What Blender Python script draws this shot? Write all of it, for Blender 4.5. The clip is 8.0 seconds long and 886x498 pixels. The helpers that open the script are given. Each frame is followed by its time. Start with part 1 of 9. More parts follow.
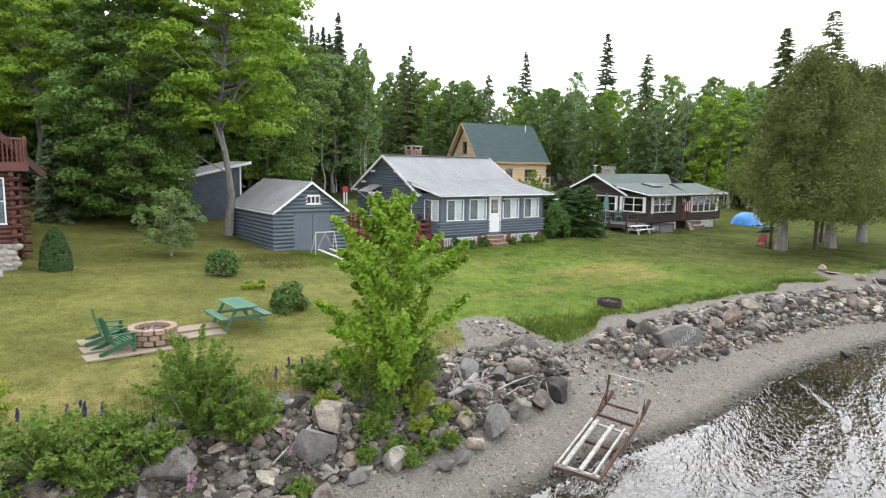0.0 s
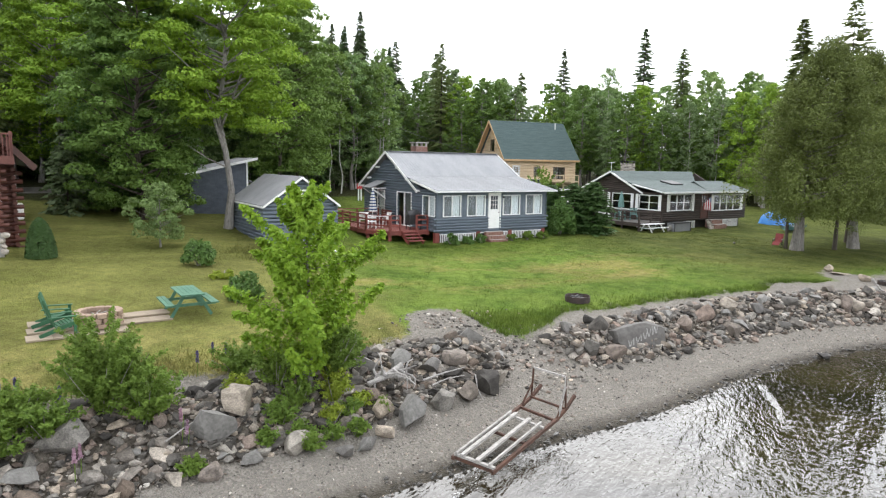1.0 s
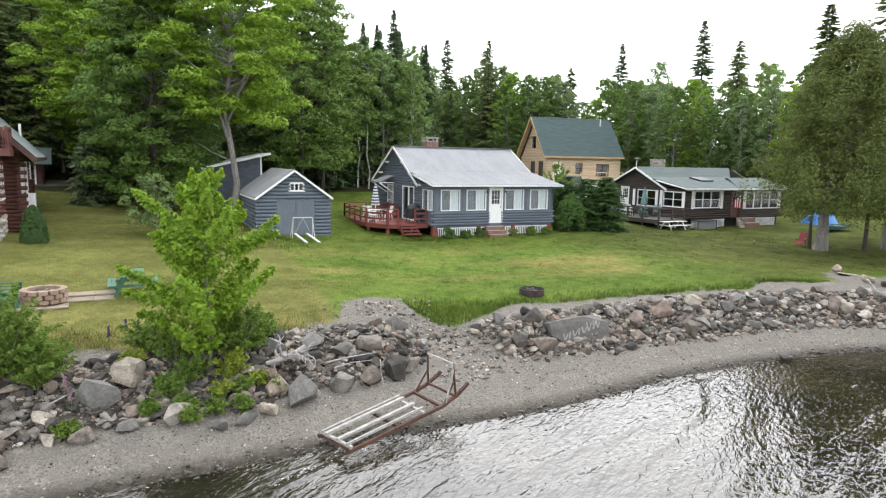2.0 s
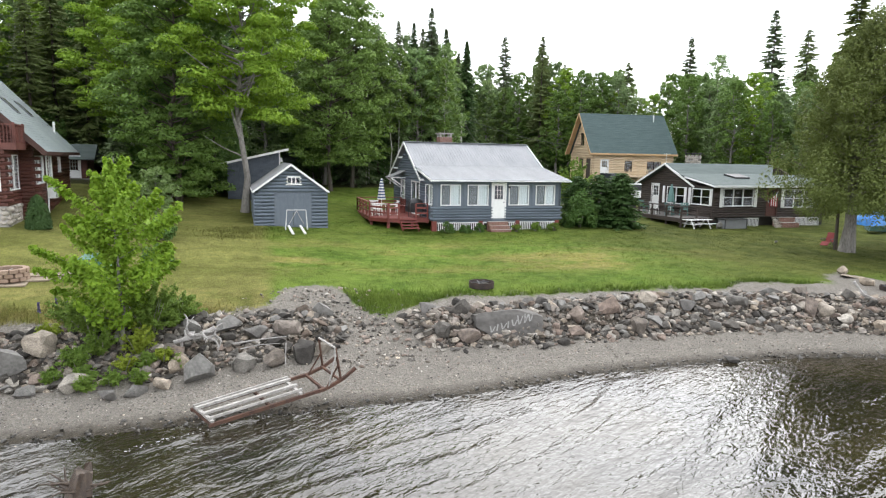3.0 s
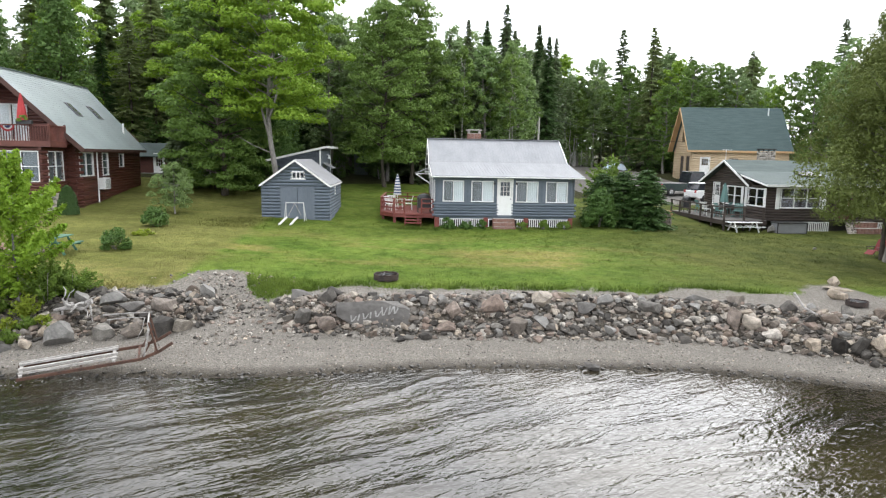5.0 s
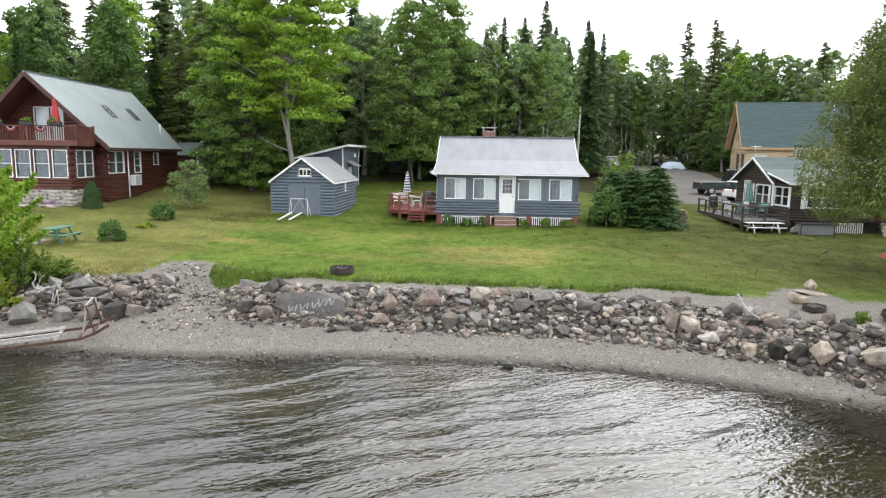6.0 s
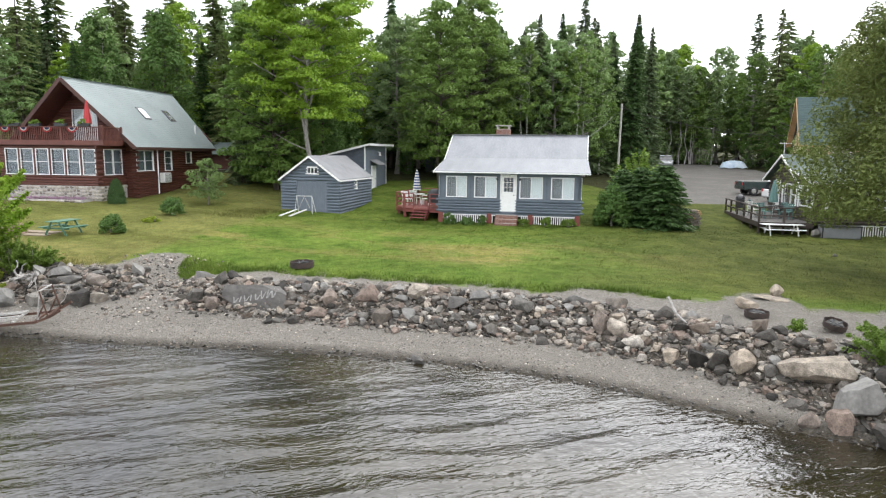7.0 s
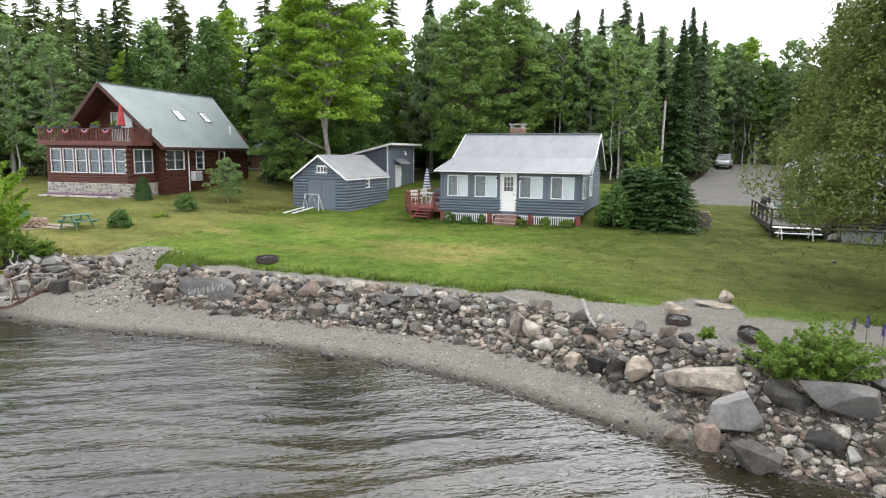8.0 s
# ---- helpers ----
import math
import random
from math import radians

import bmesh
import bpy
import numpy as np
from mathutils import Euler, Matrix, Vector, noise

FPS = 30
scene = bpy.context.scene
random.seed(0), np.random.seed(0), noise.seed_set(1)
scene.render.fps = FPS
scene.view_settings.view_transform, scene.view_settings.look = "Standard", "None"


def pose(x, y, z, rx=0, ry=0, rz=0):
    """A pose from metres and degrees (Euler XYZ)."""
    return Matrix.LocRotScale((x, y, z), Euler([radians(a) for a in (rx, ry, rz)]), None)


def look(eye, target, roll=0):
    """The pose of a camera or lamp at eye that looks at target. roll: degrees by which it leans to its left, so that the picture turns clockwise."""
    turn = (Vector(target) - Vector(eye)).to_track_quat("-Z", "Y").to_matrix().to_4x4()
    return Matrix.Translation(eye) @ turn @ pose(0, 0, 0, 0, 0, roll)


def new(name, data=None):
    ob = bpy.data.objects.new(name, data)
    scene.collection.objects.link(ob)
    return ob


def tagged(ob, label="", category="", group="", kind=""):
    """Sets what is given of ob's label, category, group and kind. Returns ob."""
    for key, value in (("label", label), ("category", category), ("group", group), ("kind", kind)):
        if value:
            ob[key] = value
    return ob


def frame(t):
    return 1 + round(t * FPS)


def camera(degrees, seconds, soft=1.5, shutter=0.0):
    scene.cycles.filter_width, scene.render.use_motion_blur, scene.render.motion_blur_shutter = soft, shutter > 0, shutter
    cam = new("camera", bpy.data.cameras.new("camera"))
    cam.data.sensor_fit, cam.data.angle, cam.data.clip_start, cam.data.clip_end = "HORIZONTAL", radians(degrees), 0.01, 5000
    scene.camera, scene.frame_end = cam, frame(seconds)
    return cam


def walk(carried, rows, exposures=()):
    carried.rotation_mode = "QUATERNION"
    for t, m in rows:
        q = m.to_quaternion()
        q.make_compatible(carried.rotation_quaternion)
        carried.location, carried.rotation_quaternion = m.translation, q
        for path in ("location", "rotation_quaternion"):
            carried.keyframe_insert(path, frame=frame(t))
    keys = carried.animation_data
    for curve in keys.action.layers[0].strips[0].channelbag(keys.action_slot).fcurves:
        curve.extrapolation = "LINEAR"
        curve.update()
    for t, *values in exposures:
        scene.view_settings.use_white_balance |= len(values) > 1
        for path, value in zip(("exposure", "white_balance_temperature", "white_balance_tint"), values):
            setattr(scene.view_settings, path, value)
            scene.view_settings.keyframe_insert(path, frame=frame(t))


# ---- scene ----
cam = camera(68.8, 8.0, soft=1.2)
METRES, EYE, TILT, LEAN, TURN = 38.0, 7.0, -7.3, -0.9, -35.0
ROWS = [
    (0.0, 0.0, 0.0, 0.0, 0.0, 0.0, 0.0),
    (0.5, 0.0313, -0.0002, -0.0027, 1.65, -0.04, -0.22),
    (1.0, 0.0861, -0.0002, -0.0052, 4.59, -0.09, -0.65),
    (1.5, 0.1432, 0.0021, -0.0085, 7.7, -0.18, -1.08),
    (3.0, 0.3369, 0.0387, -0.0143, 18.72, -0.61, -2.52),
    (3.5, 0.3935, 0.0585, -0.014, 22.11, -0.82, -2.97),
    (4.0, 0.4585, 0.0857, -0.0119, 26.12, -1.0, -3.42),
    (4.5, 0.5141, 0.1127, -0.0088, 29.64, -1.24, -3.85),
    (6.0, 0.6803, 0.22, 0.0002, 40.93, -2.11, -4.94),
    (6.5, 0.7252, 0.2615, 0.0054, 44.41, -2.5, -5.25),
    (7.0, 0.7754, 0.3125, 0.0093, 48.48, -2.8, -5.58),
    (7.5, 0.8156, 0.3604, 0.0151, 52.04, -3.17, -5.88),
    (8.0, 0.8591, 0.418, 0.0216, 56.16, -3.59, -6.18),
]
walk(cam, [(t, pose(0, 0, EYE, TILT, LEAN, TURN) @ pose(METRES * x, METRES * y, METRES * z, 90 + pitch, roll, yaw)) for t, x, y, z, yaw, pitch, roll in ROWS], exposures=((0.0, 0.8), (8.0, 0.8)))

# ---- light: a bright overcast sky with a weak, very soft sun ----
world = bpy.data.worlds.new("overcast_sky")
scene.world = world
world.use_nodes = True
wn = world.node_tree.nodes
wl = world.node_tree.links
sky = wn.new("ShaderNodeTexSky")
sky.sky_type = "NISHITA"
sky.sun_disc = False
sky.sun_elevation = radians(40)
sky.sun_rotation = radians(30)
sky.air_density, sky.dust_density, sky.ozone_density = 1.0, 1.5, 1.0
hsv = wn.new("ShaderNodeHueSaturation")
hsv.inputs["Saturation"].default_value = 0.14
hsv.inputs["Value"].default_value = 1.0
cloud = wn.new("ShaderNodeTexNoise")
cloud.inputs["Scale"].default_value = 2.2
cloud.inputs["Detail"].default_value = 4
cramp = wn.new("ShaderNodeMapRange")
cramp.inputs["To Min"].default_value = 0.92
cramp.inputs["To Max"].default_value = 1.08
cmul = wn.new("ShaderNodeMixRGB")
cmul.blend_type = "MULTIPLY"
cmul.inputs[0].default_value = 1.0
wl.new(sky.outputs["Color"], hsv.inputs["Color"])
wl.new(cloud.outputs["Fac"], cramp.inputs["Value"])
veil = wn.new("ShaderNodeMixRGB")
veil.inputs[0].default_value = 0.85
veil.inputs[2].default_value = (3.86, 4.0, 4.28, 1)
wl.new(hsv.outputs["Color"], veil.inputs[1])
wl.new(veil.outputs["Color"], cmul.inputs[1])
wl.new(cramp.outputs["Result"], cmul.inputs[2])
# an overcast sky is about three times as bright overhead as at the horizon
way = wn.new("ShaderNodeTexCoord")
wz = wn.new("ShaderNodeSeparateXYZ")
wl.new(way.outputs["Generated"], wz.inputs["Vector"])
rise = wn.new("ShaderNodeMapRange")
rise.inputs["From Min"].default_value = 0.0
rise.inputs["From Max"].default_value = 1.0
rise.inputs["To Min"].default_value = 2.3
rise.inputs["To Max"].default_value = 2.7
wl.new(wz.outputs["Z"], rise.inputs["Value"])
grade = wn.new("ShaderNodeMixRGB")
grade.blend_type = "MULTIPLY"
grade.inputs[0].default_value = 1.0
wl.new(cmul.outputs["Color"], grade.inputs[1])
wl.new(rise.outputs["Result"], grade.inputs[2])
wl.new(grade.outputs["Color"], wn["Background"].inputs["Color"])
wn["Background"].inputs["Strength"].default_value = 0.15

sun = new("sun", bpy.data.lights.new("sun", "SUN"))
sun.data.energy = 1.3
sun.data.angle = radians(86)
sun.data.color = (1.0, 0.97, 0.93)
sun.matrix_world = look((0.5 * 40, 0.866 * 40, 33.6), (0, 0, 0))

# ---- materials ----
def base_mat(name, rough=0.8, metal=0.0):
    m = bpy.data.materials.new(name)
    m.use_nodes = True
    b = m.node_tree.nodes["Principled BSDF"]
    b.inputs["Roughness"].default_value = rough
    b.inputs["Metallic"].default_value = metal
    return m, m.node_tree.nodes, m.node_tree.links, b


def mixed(name, dark, light, scale=3.0, fine=40.0, rough=0.8, metal=0.0, bump=0.2, bump_scale=60.0, stretch=(1, 1, 1),
          per_object=0.0, per_island=0.0, coords="Object"):
    """Two tones mixed by a coarse and a fine noise, with fine relief; tone may vary from object to object or island to island."""
    m, n, l, b = base_mat(name, rough, metal)
    tc = n.new("ShaderNodeTexCoord")
    mp = n.new("ShaderNodeMapping")
    mp.inputs["Scale"].default_value = stretch
    l.new(tc.outputs[coords], mp.inputs["Vector"])
    a = n.new("ShaderNodeTexNoise")
    a.inputs["Scale"].default_value = scale
    a.inputs["Detail"].default_value = 5
    c = n.new("ShaderNodeTexNoise")
    c.inputs["Scale"].default_value = fine
    c.inputs["Detail"].default_value = 3
    l.new(mp.outputs["Vector"], a.inputs["Vector"])
    l.new(mp.outputs["Vector"], c.inputs["Vector"])
    s = n.new("ShaderNodeMath")
    s.operation = "ADD"
    l.new(a.outputs["Fac"], s.inputs[0])
    l.new(c.outputs["Fac"], s.inputs[1])
    last = s.outputs[0]
    lo, hi = 0.7, 1.3
    for amount, node, out in ((per_object, "ShaderNodeObjectInfo", "Random"), (per_island, "ShaderNodeNewGeometry", "Random Per Island")):
        if amount:
            o = n.new(node)
            k = n.new("ShaderNodeMath")
            k.operation = "MULTIPLY_ADD"
            l.new(o.outputs[out], k.inputs[0])
            k.inputs[1].default_value = amount
            l.new(last, k.inputs[2])
            last = k.outputs[0]
            hi += amount
    r = n.new("ShaderNodeMapRange")
    r.inputs["From Min"].default_value = lo
    r.inputs["From Max"].default_value = hi
    l.new(last, r.inputs["Value"])
    x = n.new("ShaderNodeMixRGB")
    x.inputs[1].default_value = (*dark, 1)
    x.inputs[2].default_value = (*light, 1)
    l.new(r.outputs["Result"], x.inputs[0])
    l.new(x.outputs["Color"], b.inputs["Base Color"])
    if bump:
        d = n.new("ShaderNodeTexNoise")
        d.inputs["Scale"].default_value = bump_scale
        d.inputs["Detail"].default_value = 4
        l.new(mp.outputs["Vector"], d.inputs["Vector"])
        u = n.new("ShaderNodeBump")
        u.inputs["Strength"].default_value = bump
        u.inputs["Distance"].default_value = 0.02
        l.new(d.outputs["Fac"], u.inputs["Height"])
        l.new(u.outputs["Normal"], b.inputs["Normal"])
    return m


def leaf_mat(name, dark, light, tint, glow=0.35):
    """Leaves: tone varies per leaf and per plant, some light passes through."""
    m, n, l, b = base_mat(name, 0.55)
    geo = n.new("ShaderNodeNewGeometry")
    obj = n.new("ShaderNodeObjectInfo")
    tc = n.new("ShaderNodeTexCoord")
    big = n.new("ShaderNodeTexNoise")
    big.inputs["Scale"].default_value = 0.7
    l.new(tc.outputs["Object"], big.inputs["Vector"])
    add = n.new("ShaderNodeMath")
    add.operation = "ADD"
    l.new(geo.outputs["Random Per Island"], add.inputs[0])
    l.new(big.outputs["Fac"], add.inputs[1])
    half = n.new("ShaderNodeMath")
    half.operation = "MULTIPLY"
    half.inputs[1].default_value = 0.5
    l.new(add.outputs[0], half.inputs[0])
    x = n.new("ShaderNodeMixRGB")
    x.inputs[1].default_value = (*dark, 1)
    x.inputs[2].default_value = (*light, 1)
    l.new(half.outputs[0], x.inputs[0])
    y = n.new("ShaderNodeMixRGB")
    y.inputs[2].default_value = (*tint, 1)
    k = n.new("ShaderNodeMath")
    k.operation = "MULTIPLY"
    k.inputs[1].default_value = 0.55
    l.new(obj.outputs["Random"], k.inputs[0])
    l.new(k.outputs[0], y.inputs[0])
    l.new(x.outputs["Color"], y.inputs[1])
    l.new(y.outputs["Color"], b.inputs["Base Color"])
    b.inputs["Specular IOR Level"].default_value = 0.25
    tr = n.new("ShaderNodeBsdfTranslucent")
    l.new(y.outputs["Color"], tr.inputs["Color"])
    mx = n.new("ShaderNodeMixShader")
    mx.inputs[0].default_value = glow
    l.new(b.outputs["BSDF"], mx.inputs[1])
    l.new(tr.outputs["BSDF"], mx.inputs[2])
    l.new(mx.outputs["Shader"], n["Material Output"].inputs["Surface"])
    return m


def glass_mat(name, tint=(0.88, 0.91, 0.92)):
    m, n, l, b = base_mat(name, 0.03)
    tr = n.new("ShaderNodeBsdfTransparent")
    tr.inputs["Color"].default_value = (*tint, 1)
    gl = n.new("ShaderNodeBsdfGlossy")
    gl.inputs["Roughness"].default_value = 0.03
    lw = n.new("ShaderNodeLayerWeight")
    lw.inputs["Blend"].default_value = 0.5
    pw = n.new("ShaderNodeMath")
    pw.operation = "POWER"
    pw.inputs[1].default_value = 4.0
    l.new(lw.outputs["Facing"], pw.inputs[0])
    fr = n.new("ShaderNodeMapRange")
    fr.inputs["To Min"].default_value = 0.045
    fr.inputs["To Max"].default_value = 0.9
    l.new(pw.outputs[0], fr.inputs["Value"])
    mx = n.new("ShaderNodeMixShader")
    l.new(fr.outputs["Result"], mx.inputs[0])
    l.new(tr.outputs["BSDF"], mx.inputs[1])
    l.new(gl.outputs["BSDF"], mx.inputs[2])
    l.new(mx.outputs["Shader"], n["Material Output"].inputs["Surface"])
    return m


M_BLUE = mixed("slate_blue_paint", (0.075, 0.095, 0.12), (0.13, 0.156, 0.188), 1.5, 30, 0.75, stretch=(0.4, 0.4, 3))
M_BLUE2 = mixed("slate_blue_panel_paint", (0.1, 0.12, 0.145), (0.135, 0.157, 0.185), 1.0, 12, 0.7, stretch=(1, 1, 0.3))
M_BLUEDARK = mixed("dark_slate_shingle", (0.05, 0.06, 0.075), (0.10, 0.115, 0.14), 2.0, 25, 0.85, stretch=(1, 1, 2))
M_WHITE = mixed("white_paint", (0.62, 0.62, 0.6), (0.8, 0.8, 0.79), 2.0, 30, 0.5, bump=0.05)
M_METALROOF = mixed("weathered_metal_roof", (0.175, 0.181, 0.192), (0.25, 0.257, 0.268), 0.8, 9, 0.6, metal=0.1, bump=0.05, stretch=(2, 0.4, 1))
M_GREYROOF = mixed("grey_roofing", (0.17, 0.17, 0.175), (0.26, 0.26, 0.265), 1.2, 40, 0.8, bump=0.2)
M_GREENROOF = mixed("dark_green_shingles", (0.035, 0.06, 0.06), (0.065, 0.095, 0.092), 1.5, 30, 0.9, stretch=(0.6, 3, 3), bump=0.3)
M_GREENROOF2 = mixed("faded_green_shingles", (0.054, 0.073, 0.069), (0.096, 0.118, 0.112), 1.0, 30, 0.9, stretch=(0.6, 3, 3), bump=0.3)
M_PALEROOF = mixed("pale_green_metal_tile", (0.2, 0.238, 0.232), (0.28, 0.32, 0.312), 0.6, 16, 0.6, metal=0.1, bump=0.1)
M_REDLOG = mixed("red_brown_log_stain", (0.05, 0.014, 0.009), (0.115, 0.035, 0.022), 1.5, 22, 0.6, stretch=(0.5, 0.5, 4))
M_RAKE = mixed("dark_brown_rake_board", (0.04, 0.017, 0.012), (0.085, 0.036, 0.027), 2.0, 25, 0.7)
M_HOUSEDECK = mixed("red_brown_deck_stain", (0.075, 0.022, 0.016), (0.15, 0.05, 0.036), 2.0, 25, 0.6)
M_FIELD = mixed("tan_fieldstone", (0.2, 0.175, 0.145), (0.46, 0.42, 0.36), 2.4, 14, 0.85, per_object=0.6, bump=0.4, bump_scale=10)
M_REDWOOD = mixed("dark_red_deck_stain", (0.11, 0.022, 0.016), (0.23, 0.06, 0.045), 2.0, 25, 0.6)
M_BROWNLOG = mixed("dark_brown_log", (0.022, 0.016, 0.013), (0.065, 0.047, 0.038), 1.5, 20, 0.75, stretch=(0.4, 0.4, 4))
M_YELLOWLOG = mixed("fresh_pine_log", (0.44, 0.335, 0.21), (0.61, 0.485, 0.33), 1.2, 18, 0.55, stretch=(0.4, 0.4, 4))
M_ORANGEWOOD = mixed("orange_pine_board", (0.36, 0.22, 0.1), (0.5, 0.33, 0.17), 1.5, 20, 0.6)
M_BRICK = mixed("old_brick", (0.12, 0.05, 0.035), (0.30, 0.17, 0.13), 3, 30, 0.9, per_object=0.4, bump=0.4)
M_MORTAR = mixed("mortar", (0.28, 0.26, 0.24), (0.42, 0.4, 0.37), 5, 60, 0.95)
M_STONEWARM = mixed("warm_boulder", (0.085, 0.07, 0.058), (0.25, 0.212, 0.178), 1.8, 14, 0.85, per_object=0.5, bump=0.5, bump_scale=12)
M_STONEDARK = mixed("dark_boulder", (0.036, 0.033, 0.029), (0.14, 0.13, 0.118), 2.8, 16, 0.8, per_object=0.4, bump=0.5, bump_scale=12)
M_STONEPALE = mixed("pale_boulder", (0.09, 0.086, 0.078), (0.25, 0.24, 0.22), 2.6, 12, 0.85, per_object=0.3, bump=0.4, bump_scale=10)


def cobble_mat(name, node, out, gain=1.0):
    """Lake stones of many rocks: dark basalt, grey, brown, pink granite and pale quartz, each mottled."""
    m, n, l, b = base_mat(name, 0.85)
    src = n.new(node)
    cr = n.new("ShaderNodeValToRGB")
    cr.color_ramp.interpolation = "LINEAR"
    tones = ((0.0, (0.036, 0.033, 0.03)), (0.16, (0.085, 0.078, 0.07)), (0.3, (0.15, 0.142, 0.13)), (0.42, (0.14, 0.108, 0.085)), (0.55, (0.2, 0.19, 0.174)),
             (0.66, (0.235, 0.178, 0.148)), (0.76, (0.3, 0.283, 0.255)), (0.9, (0.35, 0.295, 0.235)), (1.0, (0.47, 0.45, 0.415)))
    els = cr.color_ramp.elements
    while len(els) < len(tones):
        els.new(0.5)
    for e, (p, c) in zip(els, tones):
        e.position = p
        e.color = (c[0] * gain * 1.02, c[1] * gain, c[2] * gain * 0.96, 1)
    l.new(src.outputs[out], cr.inputs["Fac"])
    geo = n.new("ShaderNodeNewGeometry")
    last = cr.outputs["Color"]
    for scale, lo, hi in ((5.0, 0.62, 1.3), (32.0, 0.7, 1.25)):
        t = n.new("ShaderNodeTexNoise")
        t.inputs["Scale"].default_value = scale
        t.inputs["Detail"].default_value = 4
        l.new(geo.outputs["Position"], t.inputs["Vector"])
        r = n.new("ShaderNodeMapRange")
        r.inputs["From Min"].default_value = 0.33
        r.inputs["From Max"].default_value = 0.67
        r.inputs["To Min"].default_value = lo
        r.inputs["To Max"].default_value = hi
        l.new(t.outputs["Fac"], r.inputs["Value"])
        x = n.new("ShaderNodeMixRGB")
        x.blend_type = "MULTIPLY"
        x.inputs[0].default_value = 1.0
        l.new(last, x.inputs[1])
        l.new(r.outputs["Result"], x.inputs[2])
        last = x.outputs["Color"]
    l.new(last, b.inputs["Base Color"])
    b.inputs["Specular IOR Level"].default_value = 0.3
    d = n.new("ShaderNodeTexNoise")
    d.inputs["Scale"].default_value = 22
    d.inputs["Detail"].default_value = 5
    l.new(geo.outputs["Position"], d.inputs["Vector"])
    u = n.new("ShaderNodeBump")
    u.inputs["Strength"].default_value = 0.5
    u.inputs["Distance"].default_value = 0.02
    l.new(d.outputs["Fac"], u.inputs["Height"])
    l.new(u.outputs["Normal"], b.inputs["Normal"])
    return m


M_COBBLE = cobble_mat("lake_cobbles", "ShaderNodeNewGeometry", "Random Per Island", 0.78)
M_PEBBLE = cobble_mat("beach_pebbles", "ShaderNodeNewGeometry", "Random Per Island", 0.95)
M_ROCK = cobble_mat("bank_boulders", "ShaderNodeObjectInfo", "Random", 0.74)
M_FOAM = mixed("lake_foam", (0.28, 0.29, 0.28), (0.45, 0.45, 0.44), 8, 40, 0.6, bump=0.1)
M_STUMP = mixed("wet_rotten_wood", (0.02, 0.014, 0.01), (0.095, 0.066, 0.045), 4, 30, 0.55, stretch=(3, 3, 0.6), bump=0.5)
M_WETSTONE = mixed("wet_dark_stones", (0.012, 0.011, 0.009), (0.06, 0.053, 0.043), 3, 20, 0.3, per_island=0.6, bump=0.2)
M_DRIFT = mixed("bleached_driftwood", (0.16, 0.15, 0.14), (0.42, 0.4, 0.375), 3, 30, 0.9, stretch=(1, 4, 4))
M_RUST = mixed("rusty_iron", (0.03, 0.017, 0.012), (0.11, 0.05, 0.03), 4, 40, 0.85, bump=0.4)
M_GREYWOOD = mixed("weathered_grey_wood", (0.28, 0.26, 0.235), (0.55, 0.52, 0.48), 2, 30, 0.85, stretch=(1, 6, 6))
M_GREENPAINT = mixed("green_painted_wood", (0.014, 0.07, 0.03), (0.032, 0.13, 0.058), 2, 25, 0.6)
M_GREENTABLE = mixed("faded_green_paint", (0.03, 0.1, 0.062), (0.075, 0.18, 0.12), 2, 25, 0.6)
M_PAVER = mixed("tan_pavers", (0.2, 0.16, 0.115), (0.32, 0.26, 0.19), 2, 25, 0.9, per_object=0.4)
M_BLACK = mixed("black_metal", (0.012, 0.012, 0.013), (0.03, 0.03, 0.032), 3, 30, 0.45)
M_DARKIN = mixed("dark_interior", (0.03, 0.028, 0.025), (0.06, 0.055, 0.05), 1, 10, 0.9)
M_FADED = mixed("faded_white_paint", (0.36, 0.36, 0.35), (0.62, 0.62, 0.6), 3, 30, 0.6, bump=0.1)
M_CURTAIN = mixed("white_curtain", (0.74, 0.74, 0.73), (0.86, 0.86, 0.85), 2, 6, 0.9, stretch=(8, 8, 0.4), bump=0.3, bump_scale=8)
M_SHADEIN = mixed("blue_grey_blind", (0.1, 0.115, 0.13), (0.17, 0.19, 0.205), 2, 20, 0.9)
M_SCREEN = mixed("grey_insect_screen", (0.15, 0.155, 0.16), (0.21, 0.215, 0.22), 2, 60, 0.9)
M_GLASS = glass_mat("window_glass")
M_BARK = mixed("grey_bark", (0.1, 0.092, 0.082), (0.29, 0.27, 0.245), 3, 20, 0.95, stretch=(1, 1, 0.25), bump=0.6, bump_scale=14)
M_BIRCH = mixed("pale_birch_bark", (0.2, 0.19, 0.175), (0.5, 0.48, 0.45), 3, 20, 0.9, stretch=(0.5, 0.5, 3), bump=0.3)
M_BARKDARK = mixed("dark_conifer_bark", (0.035, 0.028, 0.022), (0.10, 0.082, 0.065), 3, 20, 0.95, stretch=(1, 1, 0.3), bump=0.6, bump_scale=14)
M_MAPLE = leaf_mat("maple_leaves", (0.1, 0.19, 0.016), (0.28, 0.41, 0.042), (0.18, 0.29, 0.024), 0.26)
M_MID = leaf_mat("mid_green_maple_leaves", (0.07, 0.13, 0.026), (0.2, 0.3, 0.066), (0.14, 0.21, 0.04), 0.3)
M_DEEP = leaf_mat("deep_green_maple_leaves", (0.056, 0.112, 0.0202), (0.168, 0.263, 0.0538), (0.112, 0.185, 0.0336), 0.3)
M_YOUNG = leaf_mat("young_maple_leaves", (0.1, 0.205, 0.018), (0.31, 0.44, 0.042), (0.21, 0.335, 0.028), 0.42)
